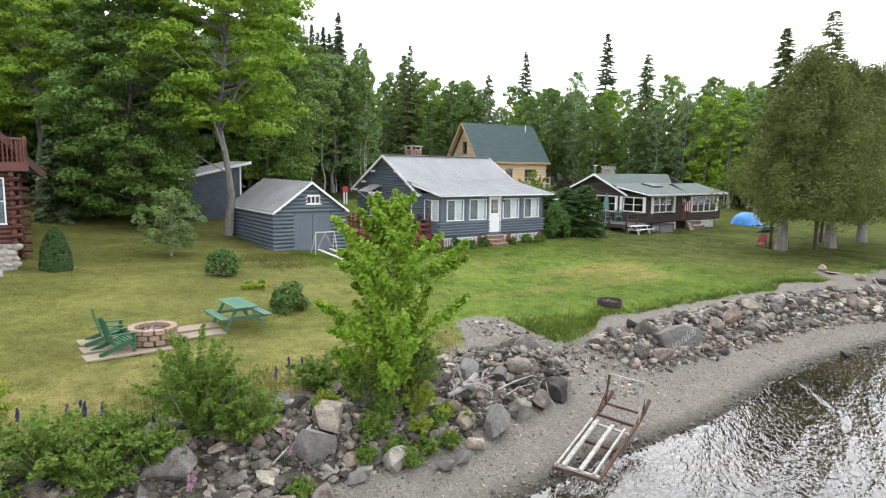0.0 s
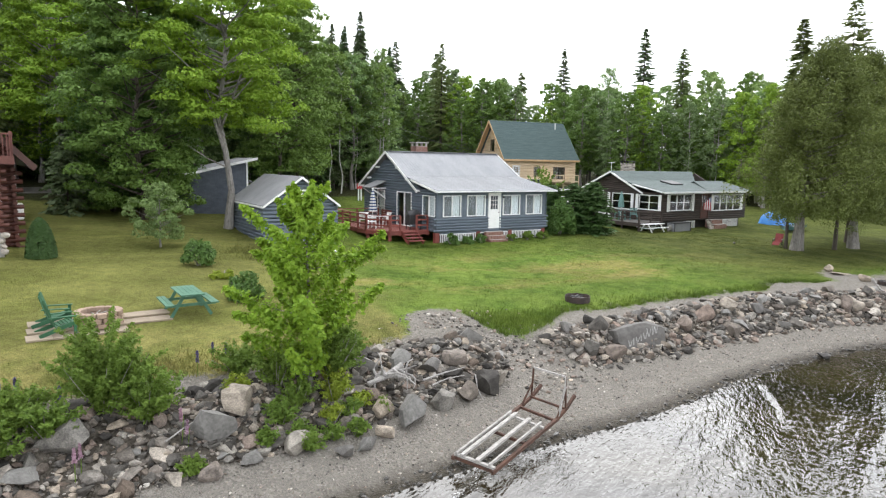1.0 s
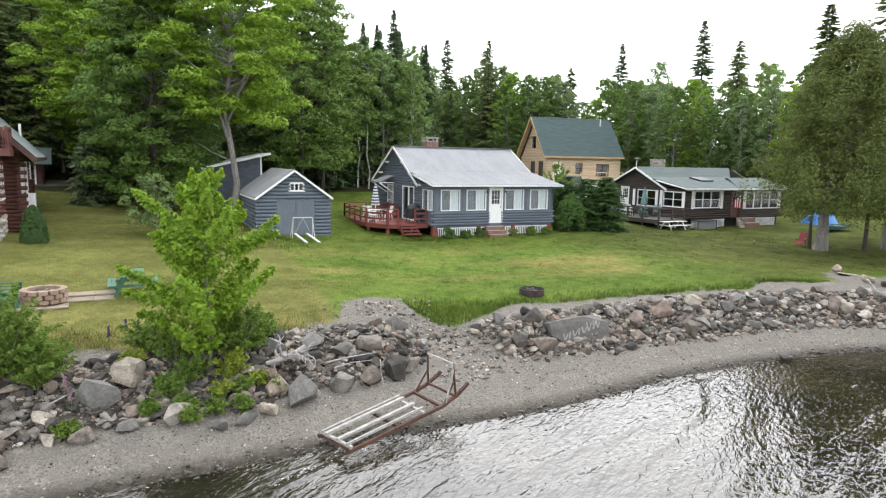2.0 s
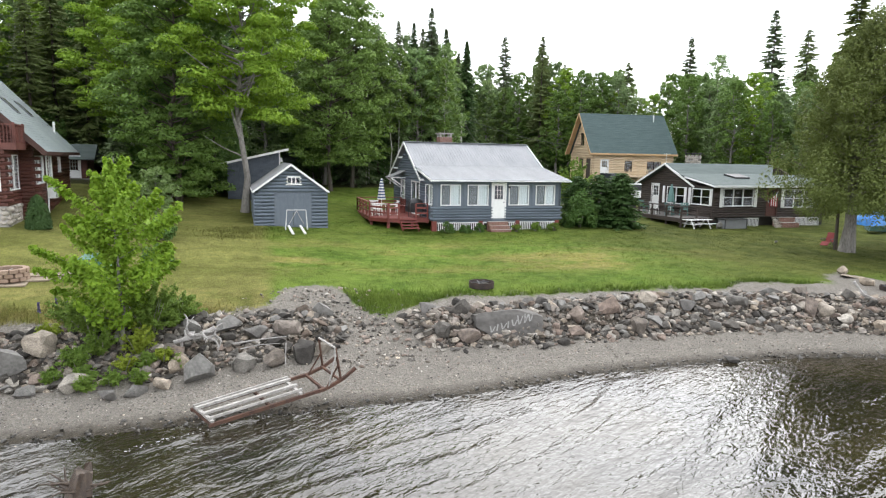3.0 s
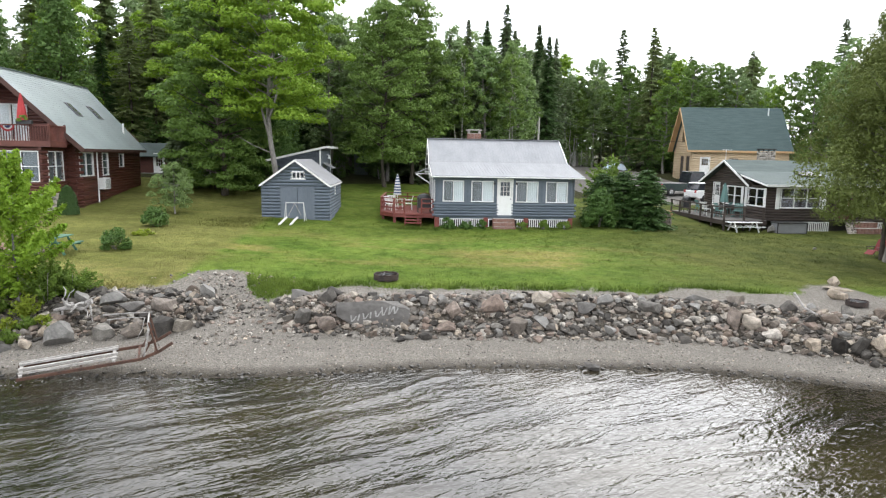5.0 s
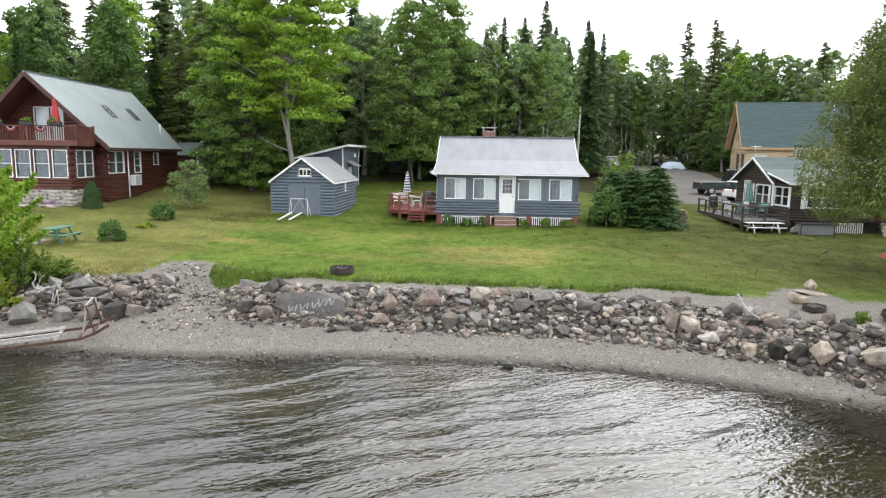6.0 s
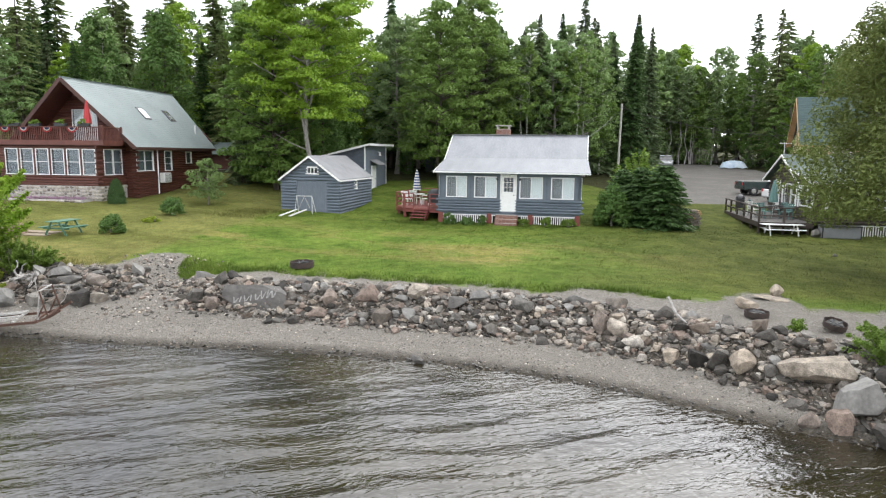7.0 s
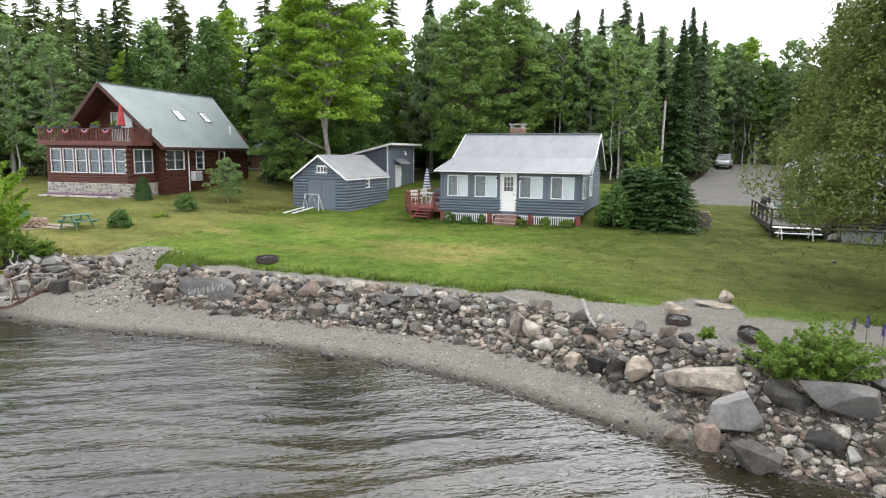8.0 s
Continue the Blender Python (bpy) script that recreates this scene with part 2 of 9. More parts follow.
M_BROAD = leaf_mat("broadleaf_crown", (0.087, 0.163, 0.0538), (0.232, 0.338, 0.114), (0.239, 0.318, 0.101), 0.32)
M_ASPEN = leaf_mat("aspen_leaves", (0.0964, 0.155, 0.0646), (0.241, 0.32, 0.134), (0.161, 0.235, 0.0874), 0.32)
M_ORNAMENTAL = leaf_mat("grey_green_leaves", (0.1, 0.165, 0.055), (0.25, 0.33, 0.12), (0.16, 0.23, 0.075), 0.38)
M_SPRUCE = leaf_mat("spruce_needles", (0.055, 0.0902, 0.0396), (0.149, 0.198, 0.088), (0.11, 0.134, 0.0572), 0.24)
M_OLIVE = leaf_mat("olive_conifer_sprays", (0.078, 0.118, 0.038), (0.205, 0.26, 0.09), (0.15, 0.18, 0.062), 0.3)
M_FIR = leaf_mat("fir_needles", (0.026, 0.064, 0.017), (0.082, 0.145, 0.038), (0.05, 0.095, 0.027), 0.28)
M_CEDAR = leaf_mat("cedar_sprays", (0.052, 0.076, 0.017), (0.165, 0.205, 0.05), (0.12, 0.14, 0.034), 0.28)
M_SHRUB = leaf_mat("shrub_leaves", (0.065, 0.125, 0.018), (0.2, 0.295, 0.05), (0.15, 0.22, 0.036), 0.42)
M_SHRUBDARK = leaf_mat("dark_shrub_leaves", (0.0479, 0.107, 0.0256), (0.127, 0.217, 0.0488), (0.0899, 0.155, 0.0372), 0.36)
M_SHRUBYEL = leaf_mat("yellow_green_leaves", (0.14, 0.20, 0.02), (0.32, 0.37, 0.04), (0.2, 0.26, 0.03), 0.35)
M_LUPIN = leaf_mat("lupin_flowers", (0.075, 0.06, 0.16), (0.17, 0.14, 0.28), (0.12, 0.1, 0.2), 0.3)
M_PINKFLOWER = leaf_mat("pink_flowers", (0.3, 0.16, 0.2), (0.5, 0.34, 0.38), (0.34, 0.24, 0.34), 0.3)
M_RED = mixed("red_cloth", (0.3, 0.022, 0.028), (0.42, 0.05, 0.05), 3, 30, 0.8)
M_REDFADED = mixed("faded_red_cloth", (0.2, 0.03, 0.035), (0.3, 0.065, 0.065), 3, 30, 0.8)
M_BLUEPLASTIC = mixed("bright_blue_tarp", (0.02, 0.14, 0.42), (0.05, 0.25, 0.6), 2, 20, 0.5)
M_TEAL = mixed("teal_cloth", (0.07, 0.15, 0.14), (0.14, 0.24, 0.22), 3, 20, 0.8)
M_CARWHITE = mixed("white_car_paint", (0.7, 0.7, 0.7), (0.78, 0.78, 0.78), 1, 5, 0.25, bump=0)
M_CARDARK = mixed("dark_green_car_paint", (0.018, 0.03, 0.028), (0.03, 0.045, 0.04), 1, 5, 0.25, bump=0)
M_CARSILVER = mixed("silver_car_paint", (0.35, 0.36, 0.37), (0.45, 0.46, 0.47), 1, 5, 0.3, metal=0.5, bump=0)
M_TYRE = mixed("tyre_rubber", (0.012, 0.012, 0.012), (0.03, 0.03, 0.03), 3, 30, 0.9)
M_CHROME = mixed("bright_metal", (0.5, 0.5, 0.5), (0.65, 0.65, 0.65), 3, 30, 0.25, metal=0.9, bump=0)
M_BLUEPALE = mixed("pale_blue_tarp", (0.3, 0.42, 0.55), (0.65, 0.7, 0.74), 1.2, 10, 0.5)


def mixing_tools(n, l, geo):
    """Small node helpers that work on world positions."""
    def noise_at(scale, detail=4, stretch=None):
        t = n.new("ShaderNodeTexNoise")
        t.inputs["Scale"].default_value = scale
        t.inputs["Detail"].default_value = detail
        if stretch:
            mp = n.new("ShaderNodeMapping")
            mp.inputs["Scale"].default_value = stretch
            l.new(geo.outputs["Position"], mp.inputs["Vector"])
            l.new(mp.outputs["Vector"], t.inputs["Vector"])
        else:
            l.new(geo.outputs["Position"], t.inputs["Vector"])
        return t.outputs["Fac"]

    def mix(f, a, c, blend="MIX"):
        x = n.new("ShaderNodeMixRGB")
        x.blend_type = blend
        for i, v in ((0, f), (1, a), (2, c)):
            if isinstance(v, tuple):
                x.inputs[i].default_value = (*v, 1)
            elif isinstance(v, float):
                x.inputs[i].default_value = v
            else:
                l.new(v, x.inputs[i])
        return x.outputs["Color"]

    def ramp(v, lo, hi, to=(0.0, 1.0)):
        r = n.new("ShaderNodeMapRange")
        r.inputs["From Min"].default_value = lo
        r.inputs["From Max"].default_value = hi
        r.inputs["To Min"].default_value = to[0]
        r.inputs["To Max"].default_value = to[1]
        l.new(v, r.inputs["Value"])
        return r.outputs["Result"]

    def jitter(v, scale, amount):
        k = n.new("ShaderNodeMath")
        k.operation = "MULTIPLY_ADD"
        l.new(noise_at(scale, 5), k.inputs[0])
        k.inputs[1].default_value = amount
        l.new(v, k.inputs[2])
        s = n.new("ShaderNodeMath")
        s.operation = "SUBTRACT"
        l.new(k.outputs[0], s.inputs[0])
        s.inputs[1].default_value = amount / 2
        return s.outputs[0]

    def times(a, b):
        k = n.new("ShaderNodeMath")
        k.operation = "MULTIPLY"
        l.new(a, k.inputs[0])
        l.new(b, k.inputs[1])
        return k.outputs[0]

    return noise_at, mix, ramp, jitter, times


def lawn_colour(n, l, geo):
    """Olive mown lawn, ranker green sward beside it with yellow-flowered bands, and duller grass darkened by painted
    cedar shade.
    """
    noise_at, mix, ramp, jitter, times = mixing_tools(n, l, geo)
    place = n.new("ShaderNodeSeparateXYZ")
    l.new(geo.outputs["Position"], place.inputs["Vector"])
    X, Y = place.outputs["X"], place.outputs["Y"]
    mown = mix(ramp(noise_at(0.5, 4, (0.6, 1.5, 1)), 0.38, 0.62), LAWN_MOWN[0], LAWN_MOWN[1])
    mown = mix(times(ramp(jitter(Y, 0.8, 2.0), 17.6, 16.0), ramp(noise_at(1.3), 0.42, 0.6)), mown, LAWN_DRY[1])
    rank = mix(ramp(noise_at(0.6), 0.38, 0.62), LAWN_RANK[0], LAWN_RANK[1])
    back = mix(ramp(noise_at(0.9), 0.38, 0.62), LAWN_BACK[0], LAWN_BACK[1])
    rank = mix(ramp(jitter(Y, 0.4, 4.0), 24.5, 27.5), rank, back)
    band = times(ramp(jitter(Y, 0.35, 5.0), 16.8, 20.0), ramp(jitter(Y, 0.35, 4.0), 27.0, 24.0))
    spots = ramp(jitter(noise_at(0.33, 3, (0.5, 1.5, 1)), 2.2, 0.22), 0.44, 0.6)
    rank = mix(times(band, spots), rank, mix(ramp(noise_at(3.0), 0.4, 0.6), LAWN_DRY[0], LAWN_DRY[1]))
    green = mix(ramp(jitter(X, 0.7, 1.3), 11.5, 12.0), mown, rank)
    # shade of the cedars painted into the duller grass on the right
    cedar_shade = times(ramp(jitter(X, 0.3, 6.0), 27.0, 36.0), ramp(jitter(Y, 0.3, 3.0), 14.0, 17.0))
    green = mix(cedar_shade, green, mix(ramp(noise_at(0.8), 0.38, 0.62), LAWN_CEDAR_SHADE[0], LAWN_CEDAR_SHADE[1]))
    for scale, lo, hi in ((0.22, 0.86, 1.14), (2.4, 0.86, 1.14), (11.0, 0.84, 1.16), (38.0, 0.8, 1.2)):
        green = mix(1.0, green, ramp(noise_at(scale, 3), 0.34, 0.66, (lo, hi)), "MULTIPLY")
    return green


LAWN_MOWN = ((0.107, 0.114, 0.03), (0.146, 0.146, 0.044))
LAWN_RANK = ((0.074, 0.12, 0.018), (0.11, 0.154, 0.028))
LAWN_BACK = ((0.066, 0.1, 0.015), (0.1, 0.13, 0.024))
LAWN_DRY = ((0.15, 0.152, 0.036), (0.19, 0.172, 0.06))
LAWN_CEDAR_SHADE = ((0.055, 0.068, 0.016), (0.086, 0.098, 0.025))


def grass_mat():
    """Blades take the lawn's colours, painted cedar shade included, each a little lighter or darker."""
    m, n, l, b = base_mat("grass_blades", 0.6)
    geo = n.new("ShaderNodeNewGeometry")
    noise_at, mix, ramp, jitter, times = mixing_tools(n, l, geo)
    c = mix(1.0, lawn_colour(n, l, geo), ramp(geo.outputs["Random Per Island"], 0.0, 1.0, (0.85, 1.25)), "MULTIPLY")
    l.new(c, b.inputs["Base Color"])
    b.inputs["Specular IOR Level"].default_value = 0.15
    tr = n.new("ShaderNodeBsdfTranslucent")
    l.new(c, tr.inputs["Color"])
    mx = n.new("ShaderNodeMixShader")
    mx.inputs[0].default_value = 0.35
    l.new(b.outputs["BSDF"], mx.inputs[1])
    l.new(tr.outputs["BSDF"], mx.inputs[2])
    l.new(mx.outputs["Shader"], n["Material Output"].inputs["Surface"])
    return m


M_GRASS = grass_mat()


def ground_mat():
    """One sheet: lake bed, pebble beach, gravelly bank, lawn with dry patches, woodland floor and gravel drives."""
    m, n, l, b = base_mat("ground_cover", 0.95)
    geo = n.new("ShaderNodeNewGeometry")
    att = n.new("ShaderNodeAttribute")
    att.attribute_name = "cover"
    sep = n.new("ShaderNodeSeparateColor")
    l.new(att.outputs["Color"], sep.inputs["Color"])
    noise_at, mix, ramp, jitter, times = mixing_tools(n, l, geo)
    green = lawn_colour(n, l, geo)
    pebble = n.new("ShaderNodeTexVoronoi")
    pebble.inputs["Scale"].default_value = 21
    l.new(geo.outputs["Position"], pebble.inputs["Vector"])
    grey = mix(ramp(pebble.outputs["Color"], 0.1, 0.9), (0.115, 0.105, 0.091), (0.25, 0.23, 0.2))
    grey = mix(ramp(noise_at(2.2), 0.4, 0.65), grey, mix(ramp(noise_at(55.0, 2), 0.35, 0.65), (0.105, 0.096, 0.083), (0.225, 0.206, 0.18)))
    grey = mix(ramp(noise_at(30.0), 0.62, 0.75), grey, (0.3, 0.285, 0.26))
    # soil under the bank stones, painted dark for the shade in their gaps
    bank_shade = mix(ramp(noise_at(6.0), 0.35, 0.65), (0.05, 0.043, 0.034), (0.115, 0.102, 0.084))
    grey = mix(ramp(jitter(att.outputs["Alpha"], 2.0, 0.5), 0.35, 0.65), grey, bank_shade)
    soil = mix(ramp(noise_at(5.0), 0.3, 0.7), (0.022, 0.02, 0.012), (0.05, 0.055, 0.02))
    drive = mix(ramp(noise_at(20.0), 0.3, 0.7), (0.105, 0.098, 0.09), (0.175, 0.165, 0.15))
    drive = mix(ramp(noise_at(0.6), 0.45, 0.65), drive, (0.16, 0.15, 0.135))
    c = mix(ramp(jitter(jitter(sep.outputs["Red"], 1.4, 0.8), 8.0, 0.75), 0.38, 0.62), grey, green)
    c = mix(ramp(jitter(sep.outputs["Green"], 1.5, 0.5), 0.4, 0.6), c, soil)
    c = mix(ramp(jitter(sep.outputs["Blue"], 2.0, 0.4), 0.42, 0.58), c, drive)
    z = n.new("ShaderNodeSeparateXYZ")
    l.new(geo.outputs["Position"], z.inputs["Vector"])
    wet = ramp(jitter(z.outputs["Z"], 3.0, 0.1), 0.22, 0.33)
    c = mix(wet, mix(ramp(noise_at(8.0), 0.3, 0.7), (0.03, 0.026, 0.02), (0.075, 0.065, 0.05)), c)
    b.inputs["Specular IOR Level"].default_value = 0.06
    l.new(c, b.inputs["Base Color"])
    rg = n.new("ShaderNodeMapRange")
    rg.inputs["To Min"].default_value = 0.35
    rg.inputs["To Max"].default_value = 0.95
    l.new(wet, rg.inputs["Value"])
    l.new(rg.outputs["Result"], b.inputs["Roughness"])
    h = n.new("ShaderNodeMath")
    h.operation = "ADD"
    l.new(pebble.outputs["Distance"], h.inputs[0])
    l.new(noise_at(34.0, 4), h.inputs[1])
    u = n.new("ShaderNodeBump")
    u.inputs["Strength"].default_value = 0.9
    u.inputs["Distance"].default_value = 0.04
    l.new(h.outputs[0], u.inputs["Height"])
    l.new(u.outputs["Normal"], b.inputs["Normal"])
    return m


def water_mat():
    m, n, l, b = base_mat("lake_water", 0.03)
    b.inputs["IOR"].default_value = 1.58
    geo = n.new("ShaderNodeNewGeometry")
    big = n.new("ShaderNodeTexNoise")
    big.inputs["Scale"].default_value = 0.35
    big.inputs["Detail"].default_value = 3
    l.new(geo.outputs["Position"], big.inputs["Vector"])
    x = n.new("ShaderNodeMixRGB")
    x.inputs[1].default_value = (0.009, 0.0078, 0.005, 1)
    x.inputs[2].default_value = (0.026, 0.021, 0.011, 1)
    r = n.new("ShaderNodeMapRange")
    r.inputs["From Min"].default_value = 0.35
    r.inputs["From Max"].default_value = 0.65
    l.new(big.outputs["Fac"], r.inputs["Value"])
    l.new(r.outputs["Result"], x.inputs[0])
    l.new(x.outputs["Color"], b.inputs["Base Color"])
    last = None
    for scale, stretch, dist in ((2.6, (0.55, 1.5, 1), 0.032), (7.0, (0.6, 1.4, 1), 0.025)):
        turn = n.new("ShaderNodeMapping")
        turn.inputs["Rotation"].default_value = (0, 0, radians(-35))
        l.new(geo.outputs["Position"], turn.inputs["Vector"])
        mp = n.new("ShaderNodeMapping")
        mp.inputs["Scale"].default_value = stretch
        l.new(turn.outputs["Vector"], mp.inputs["Vector"])
        t = n.new("ShaderNodeTexNoise")
        t.inputs["Scale"].default_value = scale
        t.inputs["Detail"].default_value = 2.0
        t.inputs["Distortion"].default_value = 0.5
        l.new(mp.outputs["Vector"], t.inputs["Vector"])
        u = n.new("ShaderNodeBump")
        u.inputs["Strength"].default_value = 1.0
        u.inputs["Distance"].default_value = dist
        l.new(t.outputs["Fac"], u.inputs["Height"])
        if last:
            l.new(last, u.inputs["Normal"])
        last = u.outputs["Normal"]
    l.new(last, b.inputs["Normal"])
    return m


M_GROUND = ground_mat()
M_WATER = water_mat()

# ---- building tools ----
def thing(name, x, y, z, rz=0.0, label="", category="", group="", kind=""):
    """A top-level thing: an empty at its base that carries its parts."""
    ob = new(name)
    ob.empty_display_size = 0.2
    ob.matrix_world = pose(x, y, z, 0, 0, rz)
    return tagged(ob, label, category, group, kind)


def mesh_of(bm, name, material):
    if "wall" in name or name in ("roof", "sunroom"):
        bmesh.ops.remove_doubles(bm, verts=bm.verts, dist=0.0005)
    bmesh.ops.recalc_face_normals(bm, faces=bm.faces)
    me = bpy.data.meshes.new(name)
    bm.to_mesh(me)
    bm.free()
    me.materials.append(material)
    return me


def part(name, bm, material, parent, label=""):
    """Links a bmesh (or a mesh) as one mesh object under a thing or a part."""
    me = mesh_of(bm, name, material) if isinstance(bm, bmesh.types.BMesh) else bm
    ob = new(name, me)
    if parent is not None:
        ob.parent = parent
    return tagged(ob, label)


def mesh_np(name, verts, faces, material, smooth=False):
    """A mesh from arrays: verts (n, 3), faces (m, k)."""
    verts, faces = np.asarray(verts, float), np.asarray(faces, int)
    k = faces.shape[1]
    me = bpy.data.meshes.new(name)
    me.vertices.add(len(verts))
    me.vertices.foreach_set("co", verts.ravel())
    me.loops.add(faces.size)
    me.loops.foreach_set("vertex_index", faces.ravel())
    me.polygons.add(len(faces))
    me.polygons.foreach_set("loop_start", np.arange(len(faces)) * k)
    me.polygons.foreach_set("use_smooth", np.full(len(faces), smooth))
    me.update(calc_edges=True)
    me.materials.append(material)
    return me


def split(name, bm, material, parent, label=""):
    """Links each loose piece of a bmesh as a part of its own; gives the list of parts."""
    bm.verts.index_update()
    seen, out = set(), []
    for v in bm.verts:
        if v.index in seen:
            continue
        stack, group = [v], []
        seen.add(v.index)
        while stack:
            a = stack.pop()
            group.append(a)
            for e in a.link_edges:
                b = e.other_vert(a)
                if b.index not in seen:
                    seen.add(b.index)
                    stack.append(b)
        at = {a.index: i for i, a in enumerate(group)}
        faces = {f for a in group for f in a.link_faces}
        one = bmesh.new()
        vs = [one.verts.new(a.co) for a in group]
        for f in sorted(faces, key=lambda q: q.index):
            one.faces.new([vs[at[c.index]] for c in f.verts])
        out.append(part(name, one, material, parent, label))
    bm.free()
    return out


def ring(bm, x0, x1, z0, z1, t, y0, y1, m):
    """A closed rectangular frame of four mitred bars round an opening, as one piece."""
    rows = []
    for y in (y0, y1):
        for e in (t, 0.0):
            rows.append([bm.verts.new(m @ Vector(p)) for p in ((x0 - e, y, z0 - e), (x1 + e, y, z0 - e), (x1 + e, y, z1 + e), (x0 - e, y, z1 + e))])
    for a, b in ((0, 1), (1, 3), (3, 2), (2, 0)):
        for i in range(4):
            j = (i + 1) % 4
            bm.faces.new((rows[a][i], rows[a][j], rows[b][j], rows[b][i]))


def hexa(bm, pts):
    """A block from eight corners: bottom four, then top four, in the same turn."""
    v = [bm.verts.new(p) for p in pts]
    for f in ((0, 3, 2, 1), (4, 5, 6, 7), (0, 1, 5, 4), (1, 2, 6, 5), (2, 3, 7, 6), (3, 0, 4, 7)):
        bm.faces.new([v[i] for i in f])


def box(bm, x0, x1, y0, y1, z0, z1, m=None):
    pts = [Vector(p) for p in ((x0, y0, z0), (x1, y0, z0), (x1, y1, z0), (x0, y1, z0), (x0, y0, z1), (x1, y0, z1), (x1, y1, z1), (x0, y1, z1))]
    hexa(bm, [m @ p for p in pts] if m else pts)


def boxes(*rows, m=None):
    bm = bmesh.new()
    for r in rows:
        box(bm, *r, m=m)
    return bm


def bevelled(bm, width=0.012):
    bmesh.ops.bevel(bm, geom=list(bm.edges), offset=width, segments=1, affect="EDGES", profile=0.5)
    return bm


def tube(bm, a, b, ra, rb=None, n=8, caps=True):
    """A round, possibly tapered bar from a to b."""
    a, b = Vector(a), Vector(b)
    rb = ra if rb is None else rb
    d = (b - a).normalized()
    u = d.orthogonal().normalized()
    w = d.cross(u)
    rings = []
    for p, r in ((a, ra), (b, rb)):
        rings.append([bm.verts.new(p + (u * math.cos(2 * math.pi * i / n) + w * math.sin(2 * math.pi * i / n)) * r) for i in range(n)])
    for i in range(n):
        j = (i + 1) % n
        bm.faces.new((rings[0][i], rings[0][j], rings[1][j], rings[1][i]))
    if caps:
        bm.faces.new(rings[0][::-1])
        bm.faces.new(rings[1])


def stem_skin(bm, path, n=6):
    """One closed skin along a bent path of (point, radius)."""
    rings = []
    for i, (p, r) in enumerate(path):
        d = (Vector(path[min(i + 1, len(path) - 1)][0]) - Vector(path[max(i - 1, 0)][0])).normalized()
        u = d.cross(Vector((0.13, 0.31, 0.94))).normalized()
        w = d.cross(u)
        rings.append([bm.verts.new(Vector(p) + (u * math.cos(2 * math.pi * k / n) + w * math.sin(2 * math.pi * k / n)) * r) for k in range(n)])
    for lo, hi in zip(rings, rings[1:]):
        for k in range(n):
            bm.faces.new((lo[k], lo[(k + 1) % n], hi[(k + 1) % n], hi[k]))
    bm.faces.new(rings[0][::-1])
    bm.faces.new(rings[-1])


def beam(bm, a, b, w, h, up=(0, 0, 1)):
    """A square bar from a to b, w across and h high."""
    a, b = Vector(a), Vector(b)
    d = (b - a).normalized()
    s = d.cross(Vector(up))
    s = (s if s.length > 1e-4 else d.orthogonal()).normalized() * (w / 2)
    t = s.cross(d).normalized() * (h / 2)
    hexa(bm, [a - s - t, a + s - t, b + s - t, b - s - t, a - s + t, a + s + t, b + s + t, b - s + t])


def slab(bm, quad, thick):
    """A slab under four roof corners."""
    q = [Vector(p) for p in quad]
    n = (q[1] - q[0]).cross(q[2] - q[0]).normalized()
    if n.z < 0:
        n = -n
    hexa(bm, [p - n * thick for p in q] + q)


def profile_z(profile, x):
    return float(np.interp(x, [p[0] for p in profile], [p[1] for p in profile]))


def wall_sheet(bm, length, z0, profile, openings, thick=0.14, m=None):
    """A wall along x from 0 to length (or along its profile), with real openings through it; it reaches back from y = 0."""
    xs = sorted({p[0] for p in profile} | {o[i] for o in openings for i in (0, 1)})
    for xa, xb in zip(xs, xs[1:]):
        if xb - xa < 1e-4:
            continue
        ta, tb = profile_z(profile, xa), profile_z(profile, xb)
        cuts = sorted((o[2], o[3]) for o in openings if o[0] <= xa + 1e-6 and o[1] >= xb - 1e-6)
        z = z0
        spans = []
        for c0, c1 in cuts:
            spans.append((z, z, c0, c0))
            z = c1
        spans.append((z, z, ta, tb))
        for za, zb, ua, ub in spans:
            if max(ua - za, ub - zb) < 1e-4:
                continue
            pts = [Vector(p) for p in ((xa, 0, za), (xb, 0, zb), (xb, thick, zb), (xa, thick, za), (xa, 0, ua), (xb, 0, ub), (xb, thick, ub), (xa, thick, ua))]
            hexa(bm, [m @ p for p in pts] if m else pts)


